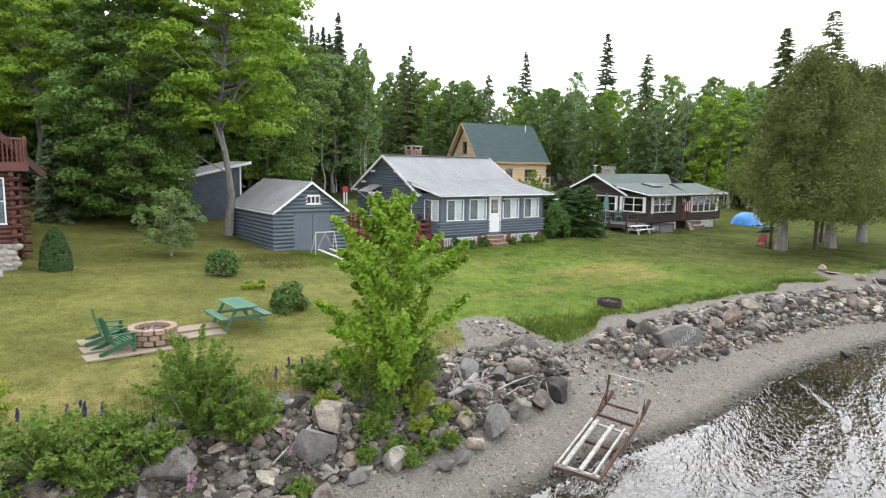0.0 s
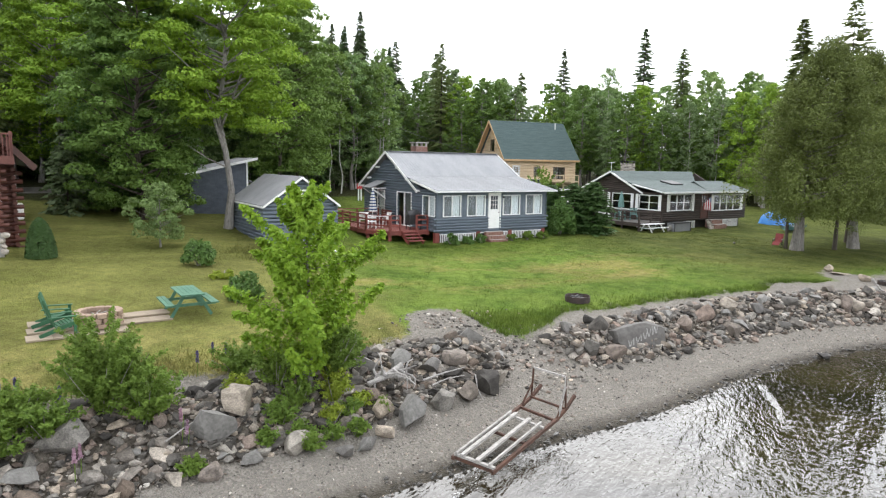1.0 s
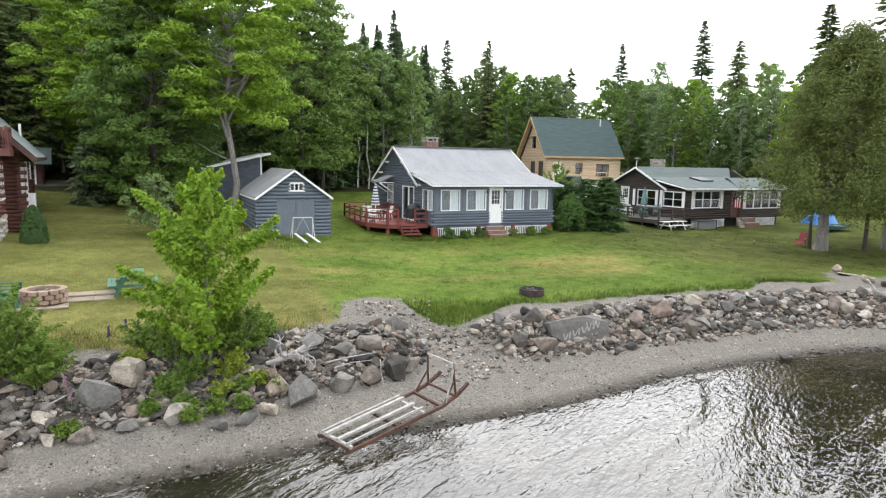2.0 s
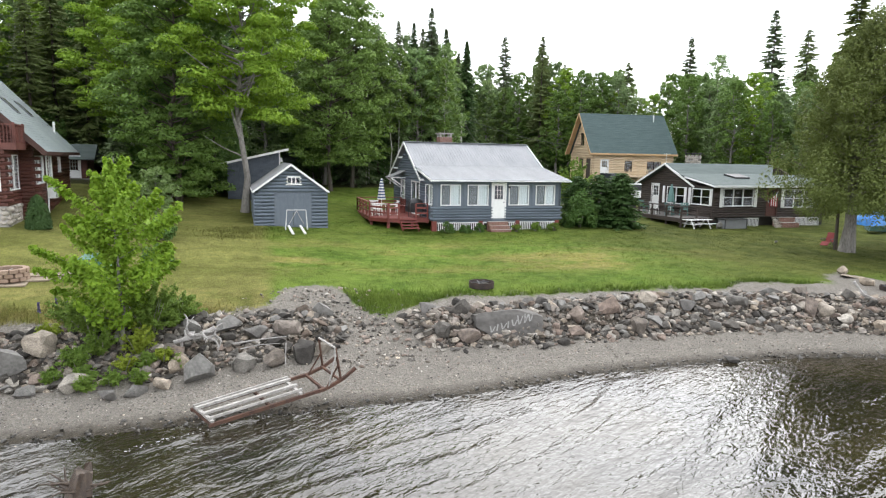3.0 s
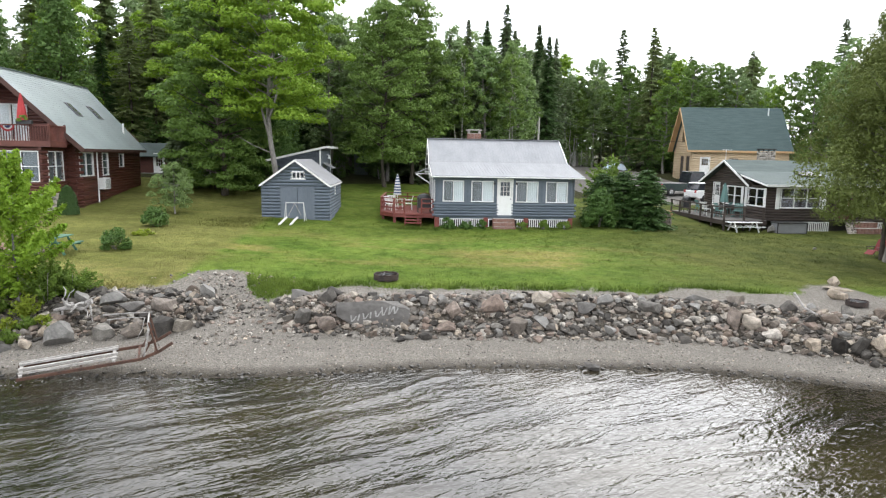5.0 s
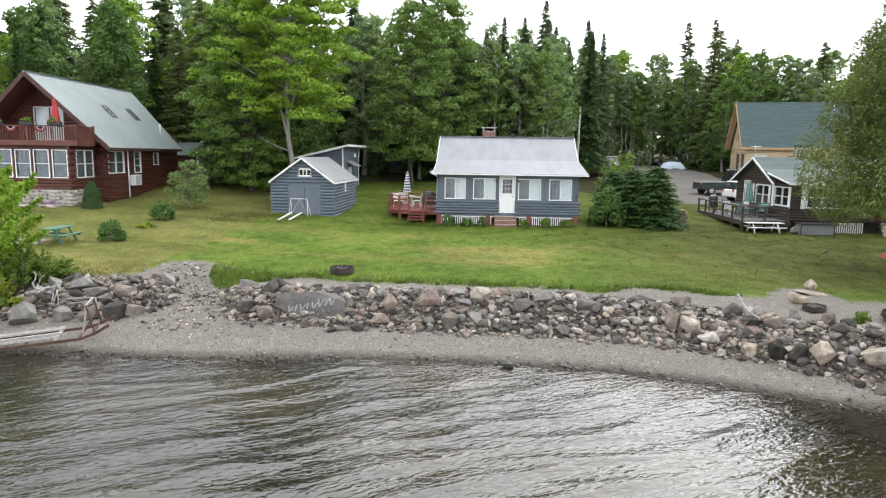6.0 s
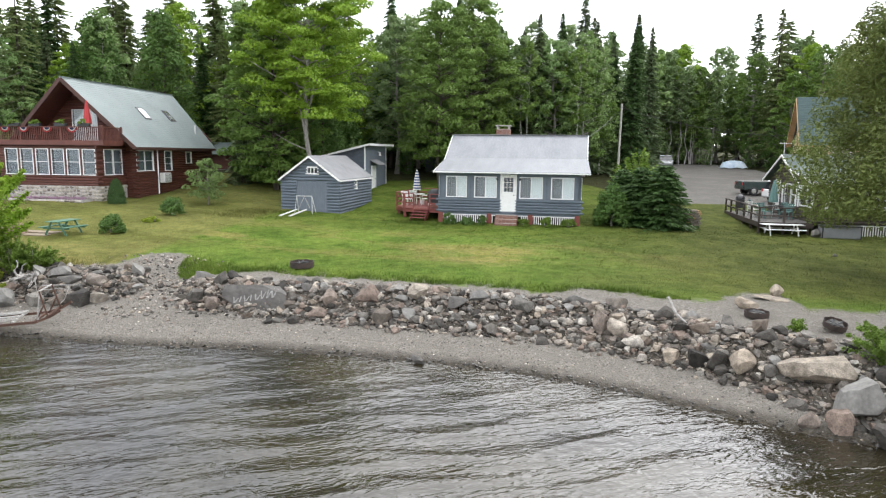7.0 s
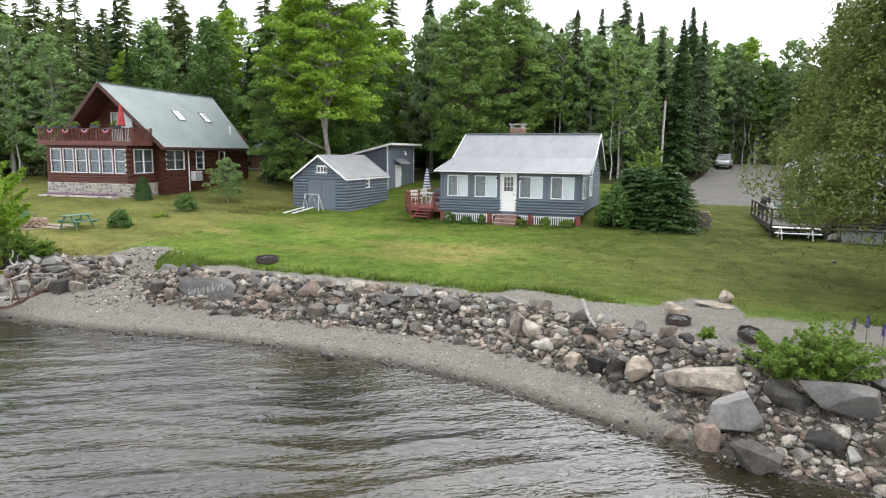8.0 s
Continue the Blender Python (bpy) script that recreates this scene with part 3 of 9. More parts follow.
def log_courses(bm, z0, z1, profile, openings, pitch=0.16, bulge=0.055, over=0.0, m=None, seed=1):
    """Half-round log courses on the face of a wall, cut at the openings and under the slopes."""
    rng = random.Random(seed)
    z = z0
    x_lo, x_hi = profile[0][0], profile[-1][0]
    while z + pitch <= z1 + 1e-6:
        zt = z + pitch
        xs = np.linspace(x_lo, x_hi, 160)
        ok = [x for x in xs if profile_z(profile, x) >= zt - 0.03]
        if ok:
            segs = [(min(ok) - (over if min(ok) == x_lo else 0), max(ok) + (over if max(ok) == x_hi else 0))]
            for o in openings:
                if o[2] < zt - 0.02 and o[3] > z + 0.02:
                    cut = []
                    for a, b in segs:
                        if o[1] <= a or o[0] >= b:
                            cut.append((a, b))
                        else:
                            cut += [s for s in ((a, o[0]), (o[1], b)) if s[1] - s[0] > 0.02]
                    segs = cut
            for a, b in segs:
                e = rng.uniform(-0.006, 0.006)
                prof = [(-0.0, 0.0), (-bulge * 0.75, pitch * 0.16), (-bulge + e, pitch * 0.5), (-bulge * 0.75, pitch * 0.84), (0.0, pitch * 0.985)]
                rows = []
                for x in (a, b):
                    rows.append([bm.verts.new((m @ Vector((x, y, z + dz))) if m else (x, y, z + dz)) for y, dz in prof])
                for i in range(len(prof) - 1):
                    bm.faces.new((rows[0][i], rows[1][i], rows[1][i + 1], rows[0][i + 1]))
                for r in rows:
                    bm.faces.new(r)
        z = zt


def side(x, y, rz):
    """A wall's own frame inside a house."""
    return pose(x, y, 0, 0, 0, rz)


def window(parent, m, x0, x1, z0, z1, lights=2, rows=1, material=None, fill=None, trim=0.06, name="window", label=""):
    """A window in an opening: outer frame, a pane for each light, bars between them, and what hangs behind the panes."""
    material = material or M_WHITE
    bm = bmesh.new()
    t = trim
    ring(bm, x0, x1, z0, z1, t, -0.075, 0.03, m)
    win = part(name, bm, material, parent, label)
    part("sill", boxes((x0 - t * 1.3, x1 + t * 1.3, -0.1, -0.077, z0 - t, z0 - t * 0.3), m=m), material, win)
    w = (x1 - x0) / lights
    for i in range(1, lights):
        part("mullion", boxes((x0 + w * i - 0.025, x0 + w * i + 0.025, -0.06, 0.03, z0 + 0.001, z1 - 0.001), m=m), material, win)
    for j in range(1, rows):
        zc = z0 + (z1 - z0) * j / rows
        for i in range(lights):
            part("glazing_bar", boxes((x0 + w * i + 0.03 * (i > 0), x0 + w * (i + 1) - 0.03 * (i < lights - 1), -0.055, 0.02, zc - 0.018, zc + 0.018), m=m), material, win)
    for i in range(lights):
        for j in range(rows):
            za, zb = z0 + (z1 - z0) * j / rows, z0 + (z1 - z0) * (j + 1) / rows
            ob = part("pane", boxes((x0 + w * i + 0.005, x0 + w * (i + 1) - 0.005, 0.0, 0.008, za + 0.003, zb - 0.003), m=m), M_GLASS, win)
            ob.visible_shadow = False
    if fill:
        for i in range(lights):
            mat = fill[i % len(fill)]
            if mat is None:
                continue
            bm = bmesh.new()
            steps = 10
            a, b = x0 + w * i + 0.01, x0 + w * (i + 1) - 0.01
            top, bot = [], []
            for s in range(steps + 1):
                x = a + (b - a) * s / steps
                y = 0.06 + (0.02 if s % 2 else 0.0)
                top.append(bm.verts.new(m @ Vector((x, y, z1 + 0.02))))
                bot.append(bm.verts.new(m @ Vector((x, y, z0 - 0.01))))
            for s in range(steps):
                bm.faces.new((top[s], top[s + 1], bot[s + 1], bot[s]))
            part("curtain" if mat is M_CURTAIN else "blind" if mat is M_SHADEIN else "screen", bm, mat, win)
    return win


def door(parent, m, x0, x1, z0, z1, glazed=None, material=None, label=""):
    """A framed door leaf with a handle; glazed: height from which it has panes."""
    material = material or M_WHITE
    bm = bmesh.new()
    box(bm, x0, x1, -0.02, 0.03, z0, glazed or z1, m)
    d = part("door", bm, material, parent, label)
    split("door_frame", boxes((x0 - 0.07, x0 - 0.002, -0.08, 0.03, z0, z1 + 0.07), (x1 + 0.002, x1 + 0.07, -0.08, 0.03, z0, z1 + 0.07), (x0, x1, -0.08, 0.03, z1 + 0.002, z1 + 0.07), m=m), material, d)
    if glazed:
        gx0, gx1, gz1 = x0 + 0.13, x1 - 0.13, z1 - 0.13
        bm = bmesh.new()
        ring(bm, gx0, gx1, glazed + 0.12, gz1, 0.119, -0.02, 0.03, m)
        part("glazed_leaf", bm, material, d)
        rows = []
        for k in (1, 2):
            xc = gx0 + (gx1 - gx0) * k / 3
            rows.append((xc - 0.012, xc + 0.012, -0.02, 0.0, glazed + 0.12, gz1))
            zc = glazed + 0.12 + (gz1 - glazed - 0.12) * k / 3
            rows.append((gx0, gx1, -0.016, -0.002, zc - 0.012, zc + 0.012))
        split("glazing_bar", boxes(*rows, m=m), material, d)
    if glazed:
        part("pane", boxes((x0 + 0.13, x1 - 0.13, 0.0, 0.008, glazed, z1 - 0.13), m=m), M_GLASS, d)
    bm = bmesh.new()
    tube(bm, m @ Vector((x1 - 0.08, -0.02, z0 + 0.98)), m @ Vector((x1 - 0.08, -0.075, z0 + 0.98)), 0.03, 0.035, 8)
    part("handle", bm, M_BLACK, d)
    return d


# ---- the lie of the land ----
WATER_Z = 0.2
SHORE_X = (-60, -20, 4, 9, 12, 15, 17, 21, 25, 28, 30.5, 33, 35, 37, 40, 60, 120)
SHORE_Y = (6, 8.0, 9.0, 9.4, 9.65, 9.6, 9.75, 10.55, 10.65, 10.55, 10.15, 9.25, 8.3, 7.75, 7.3, 6.4, 3.4)


def smooth01(a, b, v):
    t = np.clip((np.asarray(v, float) - a) / (b - a), 0, 1)
    return t * t * (3 - 2 * t)


def shore_y(x):
    x = np.asarray(x, float)
    return sum(np.interp(x + o, SHORE_X, SHORE_Y) for o in (-1.2, -0.4, 0.4, 1.2)) / 4


def lawn_z(x, y):
    x, y = np.asarray(x, float), np.asarray(y, float)
    z = 1.72 + 0.036 * (np.minimum(y, 33) - 15)
    z = z + (0.088 - 0.034 * smooth01(27, 36, x)) * np.clip(y - 33, 0, 75)
    z = z + 0.052 * np.clip(20 - x, 0, 22) * smooth01(8, 28, y)
    z = z - 0.012 * np.clip(x - 25, 0, 40) * smooth01(10, 20, y) * (1 - smooth01(34, 60, y))
    return z + 0.05 * np.sin(x * 0.31 + y * 0.23) * np.sin(y * 0.37)


TOE_X = (-10, 2, 6, 10, 12.2, 14, 16.4, 18.3, 20, 24, 30.6, 33.6, 35.1, 36.4, 37.4, 44)
TOE_D = (1.7, 1.9, 2.3, 2.45, 2.9, 3.5, 2.9, 2.55, 2.2, 2.1, 2.1, 1.9, 1.6, 0.75, 0.3, 0.4)
REAR_X = (-10, 6, 9, 13.3, 15.5, 17, 20, 31, 33.5, 36, 44)
REAR_D = (4.2, 4.4, 5.1, 5.2, 4.4, 4.2, 4.0, 4.1, 4.0, 3.6, 3.6)
EDGE_X = (-12, 0, 5, 8, 9.4, 10.4, 11.2, 11.8, 12.2, 13.3, 14.1, 14.4, 14.8, 15.8, 16.6, 17.1, 17.8, 19.4, 22, 25.7, 29, 31.2, 33, 34.7, 35.6, 37, 37.5, 39, 42, 46, 60)
EDGE_Y = (13.6, 13.9, 14.3, 14.4, 14.7, 14.9, 15.1, 15.6, 16.6, 17.0, 16.6, 15.5, 14.9, 14.6, 14.6, 15.0, 15.5, 15.4, 15.5, 15.5, 15.3, 15.7, 15.05, 15.0, 16.3, 16.9, 15.0, 14.9, 15.3, 15.0, 14.0)


def toe_d(x):
    """How far the foot of the stone bank lies behind the water's edge."""
    return np.interp(x, TOE_X, TOE_D)


def rear_d(x):
    """How far the stones reach back."""
    return np.interp(x, REAR_X, REAR_D)


def edge_y(x):
    """Where the lawn begins above the bank."""
    return np.interp(x, EDGE_X, EDGE_Y) + 0.12 * np.sin(np.asarray(x) * 2.3) * np.sin(np.asarray(x) * 0.9)


def in_gap(x, y):
    """True on the bare gravel that runs down slantwise between the two stone banks."""
    lo = np.interp(y, (12.4, 13.4, 14.7, 15.2, 17), (13.6, 13.95, 13.5, 11.2, 11.6))
    hi = np.interp(y, (12.4, 13.4, 14.8, 15.6, 16.8), (16.5, 15.9, 15.3, 14.5, 14.1))
    return (x > lo) & (x < hi)


def ramp_gap(x, y):
    """1 where gravel runs down between the two rock banks."""
    mid = np.interp(y, (12, 13.4, 15, 17), (15.0, 14.9, 14.3, 12.8))
    return np.exp(-((np.asarray(x, float) - mid) / 1.15) ** 4)


def ground_z(x, y):
    x, y = np.asarray(x, float), np.asarray(y, float)
    d = y - shore_y(x)
    toe, rear = toe_d(x), rear_d(x)
    foot = 0.2 + 0.19 * toe
    up = np.clip((d - toe) / (rear - 0.6 - toe), 0, 1)
    bank = np.where(d < 0, np.interp(d, (-40, -8, 0), (-4, -1.1, 0.2)), 0.2 + 0.19 * np.minimum(d, toe)) + (1.52 - foot) * (up * 0.6 + 0.4 * up * up * (3 - 2 * up)) + 0.1 * np.clip(d - rear, 0, 3)
    easy = np.interp(d, (-40, -8, 0, 3, 7.5), (-4, -1.1, 0.2, 0.75, 1.85))
    g = ramp_gap(x, y)
    bank = bank * (1 - g) + easy * g
    w = smooth01(4.6, 7.0, d)
    return bank * (1 - w) + lawn_z(x, y) * w


def gz(x, y):
    return float(ground_z(x, y))


def on_drive(x, y):
    x, y = np.asarray(x, float), np.asarray(y, float)
    mid = np.interp(y, (44, 50, 60, 75, 85), (40.0, 41.0, 42.0, 43.2, 43.2))
    half = np.interp(y, (44.0, 46.5, 57, 80, 86), (4.5, 5.2, 6.6, 6.0, 3.0))
    a = smooth01(0.5, -0.5, np.abs(x - mid) - half) * smooth01(43.8, 45.2, y) * (y < 88)
    mid2 = np.interp(x, (-30, 0, 12), (44, 48, 54))
    b = smooth01(0.5, -0.5, np.abs(y - mid2) - 1.8) * (x < 10)
    return np.maximum(a, b)


def build_ground():
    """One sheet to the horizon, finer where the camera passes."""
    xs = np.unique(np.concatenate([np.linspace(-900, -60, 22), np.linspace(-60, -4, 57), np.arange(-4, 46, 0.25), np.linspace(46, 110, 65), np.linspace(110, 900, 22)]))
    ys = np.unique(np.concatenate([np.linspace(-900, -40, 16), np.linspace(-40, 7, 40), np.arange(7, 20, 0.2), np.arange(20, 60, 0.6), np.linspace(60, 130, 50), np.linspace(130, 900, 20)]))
    gx, gy = np.meshgrid(xs, ys)
    z = ground_z(gx, gy)
    d = gy - shore_y(gx)
    rough = smooth01(1.5, 3.0, d) * (1 - smooth01(5.0, 7.0, d))
    rng = np.random.RandomState(3)
    z = z + rough * rng.uniform(-0.04, 0.04, z.shape)
    z = z + 0.012 * rng.standard_normal(z.shape) * smooth01(7, 9, d) * (gy < 60)
    z = np.where(gy > 130, z + 0.02 * (gy - 130) * np.clip((gy - 130) / 300, 0, 1), z)
    nx, ny = len(xs), len(ys)
    verts = np.stack([gx.ravel(), gy.ravel(), z.ravel()], 1)
    i = np.arange(nx * ny).reshape(ny, nx)
    faces = np.stack([i[:-1, :-1].ravel(), i[:-1, 1:].ravel(), i[1:, 1:].ravel(), i[1:, :-1].ravel()], 1)
    me = mesh_np("ground", verts, faces, M_GROUND, True)
    soft = np.interp(gx, (12, 14.5, 17, 19), (0.9, 0.9, 1.0, 1.3))
    grass = smooth01(-1.0, 1.0, (gy - edge_y(gx)) / soft)
    # extent of the painted shade: the stone bank without the gravel run
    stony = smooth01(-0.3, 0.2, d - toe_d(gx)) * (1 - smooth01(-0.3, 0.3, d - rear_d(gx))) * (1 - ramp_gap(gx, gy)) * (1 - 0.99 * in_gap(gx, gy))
    edge = np.interp(gx, (-60, -12, 0, 8, 14, 20, 30, 34, 46, 60, 120), (40, 42, 43, 42, 47, 50, 50, 46, 62, 44, 40))
    wood = smooth01(-1.0, 3.0, gy - edge)
    drive = on_drive(gx, gy)
    col = me.color_attributes.new("cover", "FLOAT_COLOR", "POINT")
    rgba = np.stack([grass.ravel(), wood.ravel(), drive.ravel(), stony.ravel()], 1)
    col.data.foreach_set("color", rgba.ravel())
    return tagged(new("ground", me), "mown lawn running down to a pebble beach", "ground", kind="structure")


def build_water():
    """The lake's surface with low swell that flattens at the beach."""
    xs = np.unique(np.concatenate([np.linspace(-900, -40, 20), np.linspace(-40, -4, 60), np.arange(-4, 44, 0.12), np.linspace(44, 60, 30), np.linspace(60, 900, 20)]))
    ys = np.unique(np.concatenate([np.linspace(-900, -25, 20), np.linspace(-25, -6, 60), np.arange(-6, 11.5, 0.065)]))
    gx, gy = np.meshgrid(xs, ys)
    rng = np.random.RandomState(8)
    z = np.zeros_like(gx)
    for k in range(20):
        ang = radians(-62 + rng.uniform(-18, 18))
        wl_ = (0.8 + 0.9 * rng.uniform(0, 1)) if k < 8 else (0.32 + 0.4 * rng.uniform(0, 1))
        a = (0.0105 if k < 8 else 0.006) * wl_ * rng.uniform(0.6, 1.1)
        p = rng.uniform(0, 6.28)
        ph = (gx * math.cos(ang) + gy * math.sin(ang)) * 2 * math.pi / wl_ + p + 0.9 * np.sin(gx * 0.21 + k) + 0.8 * np.sin(gy * 0.33 + 2 * k)
        group = 0.6 + 0.5 * np.sin(gx * rng.uniform(0.3, 0.9) + k) * np.sin(gy * rng.uniform(0.3, 0.9) + 3 * k)
        z += a * group * (1 - 2 * np.abs(np.sin(ph / 2)) ** 0.8)
    near = smooth01(0.2, 3.5, shore_y(gx) - gy)
    far = (np.abs(gx - 10) < 60) & (gy > -26)
    # small swells about to break, slanting in to the beach
    crest = np.zeros_like(gx)
    for x0, y0, x1, y1 in ((8.3, 8.05, 11.4, 9.5), (18.6, 7.5, 21.6, 9.95)):
        ln = math.hypot(x1 - x0, y1 - y0)
        ux, uy = (x1 - x0) / ln, (y1 - y0) / ln
        along = ((gx - x0) * ux + (gy - y0) * uy) / ln
        across = (gy - y0) * ux - (gx - x0) * uy + 0.12 * np.sin(along * 5)
        crest += np.where(across > 0, np.exp(-(across / 0.07) ** 2), np.exp(-(across / 0.22) ** 2)) * smooth01(-0.1, 0.2, along) * (1 - smooth01(0.8, 1.1, along))
    z = WATER_Z + z * (0.25 + 0.75 * near) * far + 0.055 * crest
    nx, ny = len(xs), len(ys)
    verts = np.stack([gx.ravel(), gy.ravel(), z.ravel()], 1)
    i = np.arange(nx * ny).reshape(ny, nx)
    faces = np.stack([i[:-1, :-1].ravel(), i[:-1, 1:].ravel(), i[1:, 1:].ravel(), i[1:, :-1].ravel()], 1)
    me = mesh_np("water", verts, faces, M_WATER, True)
    return tagged(new("water", me), "rippled brown lake water under a bright sky", "lake", kind="structure")


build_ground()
build_water()

M_WINGLOSS = mixed("skylight_glass", (0.45, 0.47, 0.5), (0.52, 0.54, 0.56), 1, 4, 0.08, metal=0.8, bump=0)
M_BAR = mixed("faded_white_lettering_paint", (0.14, 0.135, 0.125), (0.34, 0.33, 0.315), 9, 40, 0.9)


# ---- rocks ----
def rock_arrays(seed, detail, cuts=9, flat=0.75):
    """A stone: a sphere ground flat on several sides, with rounded edges and small dents."""
    bm = bmesh.new()
    bmesh.ops.create_icosphere(bm, subdivisions=max(detail, 1), radius=0.5)
    v = np.array([p.co[:] for p in bm.verts])
    f = np.array([[p.index for p in q.verts] for q in bm.faces])
    bm.free()
    rng = np.random.RandomState(seed)
    for _ in range(cuts):
        d = rng.normal(0, 1, 3)
        d /= np.linalg.norm(d)
        h = rng.uniform(0.18, 0.37)
        over = np.clip(v @ d - h, 0, None)
        v = v - over[:, None] * d * 0.985
    if detail > 1:
        n1 = np.array([noise.noise(Vector(p * 3.1 + seed)) for p in v])
        n2 = np.array([noise.noise(Vector(p * 9.0 - seed)) for p in v])
        v = v * (1 + 0.045 * n1 + 0.02 * n2)[:, None]
    v /= (v.max(0) - v.min(0))
    v -= (v.max(0) + v.min(0)) / 2
    return v, f


def rock_mesh(seed, material, detail=3, cuts=9):
    v, f = rock_arrays(seed, detail, cuts)
    me = mesh_np("stone", v, f, material, True)
    me.set_sharp_from_angle(angle=radians(24))
    return me


ROUND_STONES = [rock_mesh(200 + i, m, 2, 3) for i, m in enumerate((M_FIELD, M_STONEWARM, M_FIELD, M_FIELD))]
BOULDERS = [rock_mesh(220 + i, M_STONEPALE if i in (5, 10) else M_STONEDARK if i == 8 else M_ROCK, 4 if i in (5, 7, 8) else 3, 18 + i % 8) for i in range(12)]
BOULDER_TONE = ("rough", "blunt", "squarish", "angular", "blunt", "pale grey", "rough", "low", "dark grey", "blunt", "pale grey", "rough")


def boulder(kind, x, y, w, d, h, rz=0, sink=0.22, tilt=(0, 0), label="", group="", z=None, mesh=None):
    z = gz(x, y) if z is None else z
    ob = new("boulder", mesh or BOULDERS[kind])
    ob.matrix_world = pose(x, y, z + h * (0.5 - sink), tilt[0], tilt[1], rz) @ Matrix.Diagonal((w, d, h, 1))
    return tagged(ob, label or BOULDER_TONE[kind] + " rounded boulder of the stony shore bank", "boulder", group)


def rock_field(count, lo, hi, rng, spread, detail=1):
    """Small stones joined into one sheet of loose stone."""
    shapes = [rock_arrays(300 + i + 40 * detail, detail, 12 if detail == 2 else 7) for i in range(8)]
    vs, fs, off = [], [], 0
    for _ in range(count):
        x, y = spread(rng)
        s = lo * (hi / lo) ** (rng.random() ** 1.7)
        v, f = shapes[rng.randrange(8)]
        sc = np.array([s * rng.uniform(0.8, 1.5), s * rng.uniform(0.7, 1.2), s * rng.uniform(0.5, 0.9)])
        m = np.array(Euler((rng.uniform(-0.4, 0.4), rng.uniform(-0.4, 0.4), rng.uniform(0, 6.28))).to_matrix())
        p = (v * sc) @ m.T + np.array([x, y, gz(x, y) + sc[2] * 0.18])
        vs.append(p)
        fs.append(f + off)
        off += len(v)
    return np.concatenate(vs), np.concatenate(fs)

# ---- plants ----
def quads(centres, out, size, rng, flat=0.5, long=1.5, three=False):
    """Leaves as small bent quads round the given centres; out: the way each one faces."""
    n = len(centres)
    nrm = out + rng.normal(0, flat, (n, 3))
    nrm /= np.linalg.norm(nrm, axis=1)[:, None] + 1e-9
    u = np.cross(nrm, rng.normal(0, 1, (n, 3)))
    u /= np.linalg.norm(u, axis=1)[:, None] + 1e-9
    v = np.cross(nrm, u)
    s = size * rng.uniform(0.6, 1.3, (n, 1))
    u, v = u * s * long / 2, v * s / 2
    tip = nrm * s * 0.18
    if three:
        return np.stack([centres - u - tip, centres + u - tip, centres + v * 1.5], 1).reshape(-1, 3), np.arange(3 * n).reshape(-1, 3)
    verts = np.stack([centres - u - tip, centres - v * 0.95, centres + u - tip, centres + v * 0.95], 1).reshape(-1, 3)
    return verts, np.arange(4 * n).reshape(-1, 4)


def sprays(a, b, width, rng, three=False):
    """Long flat quads from a to b: needle-covered twigs."""
    d = b - a
    s = np.cross(d, rng.normal(0, 0.9, a.shape) + np.array([0, 0, 0.7]))
    s /= np.linalg.norm(s, axis=1)[:, None] + 1e-9
    s = s * width / 2
    mid = a + d * 0.55
    if three:
        return np.stack([a - s * 0.7, b, a + s * 0.7], 1).reshape(-1, 3), np.arange(3 * len(a)).reshape(-1, 3)
    verts = np.stack([a, mid - s, b, mid + s], 1).reshape(-1, 3)
    return verts, np.arange(4 * len(a)).reshape(-1, 4)


def trunk_mesh(name, height, r, material, limbs, rng, lean=0.01, n=8):
    """A tapered, slightly crooked trunk, with limbs given as (from, to, radius)."""
    bm = bmesh.new()
    pts = [Vector((0, 0, -0.25))]
    for i in range(1, 8):
        pts.append(Vector((rng.normal(0, lean) * height, rng.normal(0, lean) * height, height * i / 7)))
    rings = []
    for i, c in enumerate(pts):
        rad = r * (1 - i / 7 * 0.85) * (1.45 if i == 0 else 1.0)
        rings.append([bm.verts.new(c + Vector((math.cos(2 * math.pi * k / n), math.sin(2 * math.pi * k / n), 0)) * rad) for k in range(n)])
    for lo, hi in zip(rings, rings[1:]):
        for k in range(n):
            bm.faces.new((lo[k], lo[(k + 1) % n], hi[(k + 1) % n], hi[k]))
    bm.faces.new(rings[-1])
    zs = [c.z for c in pts]
    for a, b, q in limbs:
        za = min(Vector(a).z, height * 0.98)
        a = Vector((float(np.interp(za, zs, [c.x for c in pts])), float(np.interp(za, zs, [c.y for c in pts])), za))
        m = Vector(a).lerp(Vector(b), 0.5) + Vector((0, 0, -0.04 * (Vector(b) - Vector(a)).length))
        d = (Vector(b) - a).normalized()
        u = d.orthogonal().normalized()
        w = d.cross(u)
        skin = [[bm.verts.new(c + (u * math.cos(1.2566 * k) + w * math.sin(1.2566 * k)) * rad) for k in range(5)] for c, rad in ((a, q), (m, q * 0.65), (Vector(b), q * 0.2))]
        for lo, hi in zip(skin, skin[1:]):
            for k in range(5):
                bm.faces.new((lo[k], lo[(k + 1) % 5], hi[(k + 1) % 5], hi[k]))
    return mesh_of(bm, name, material)


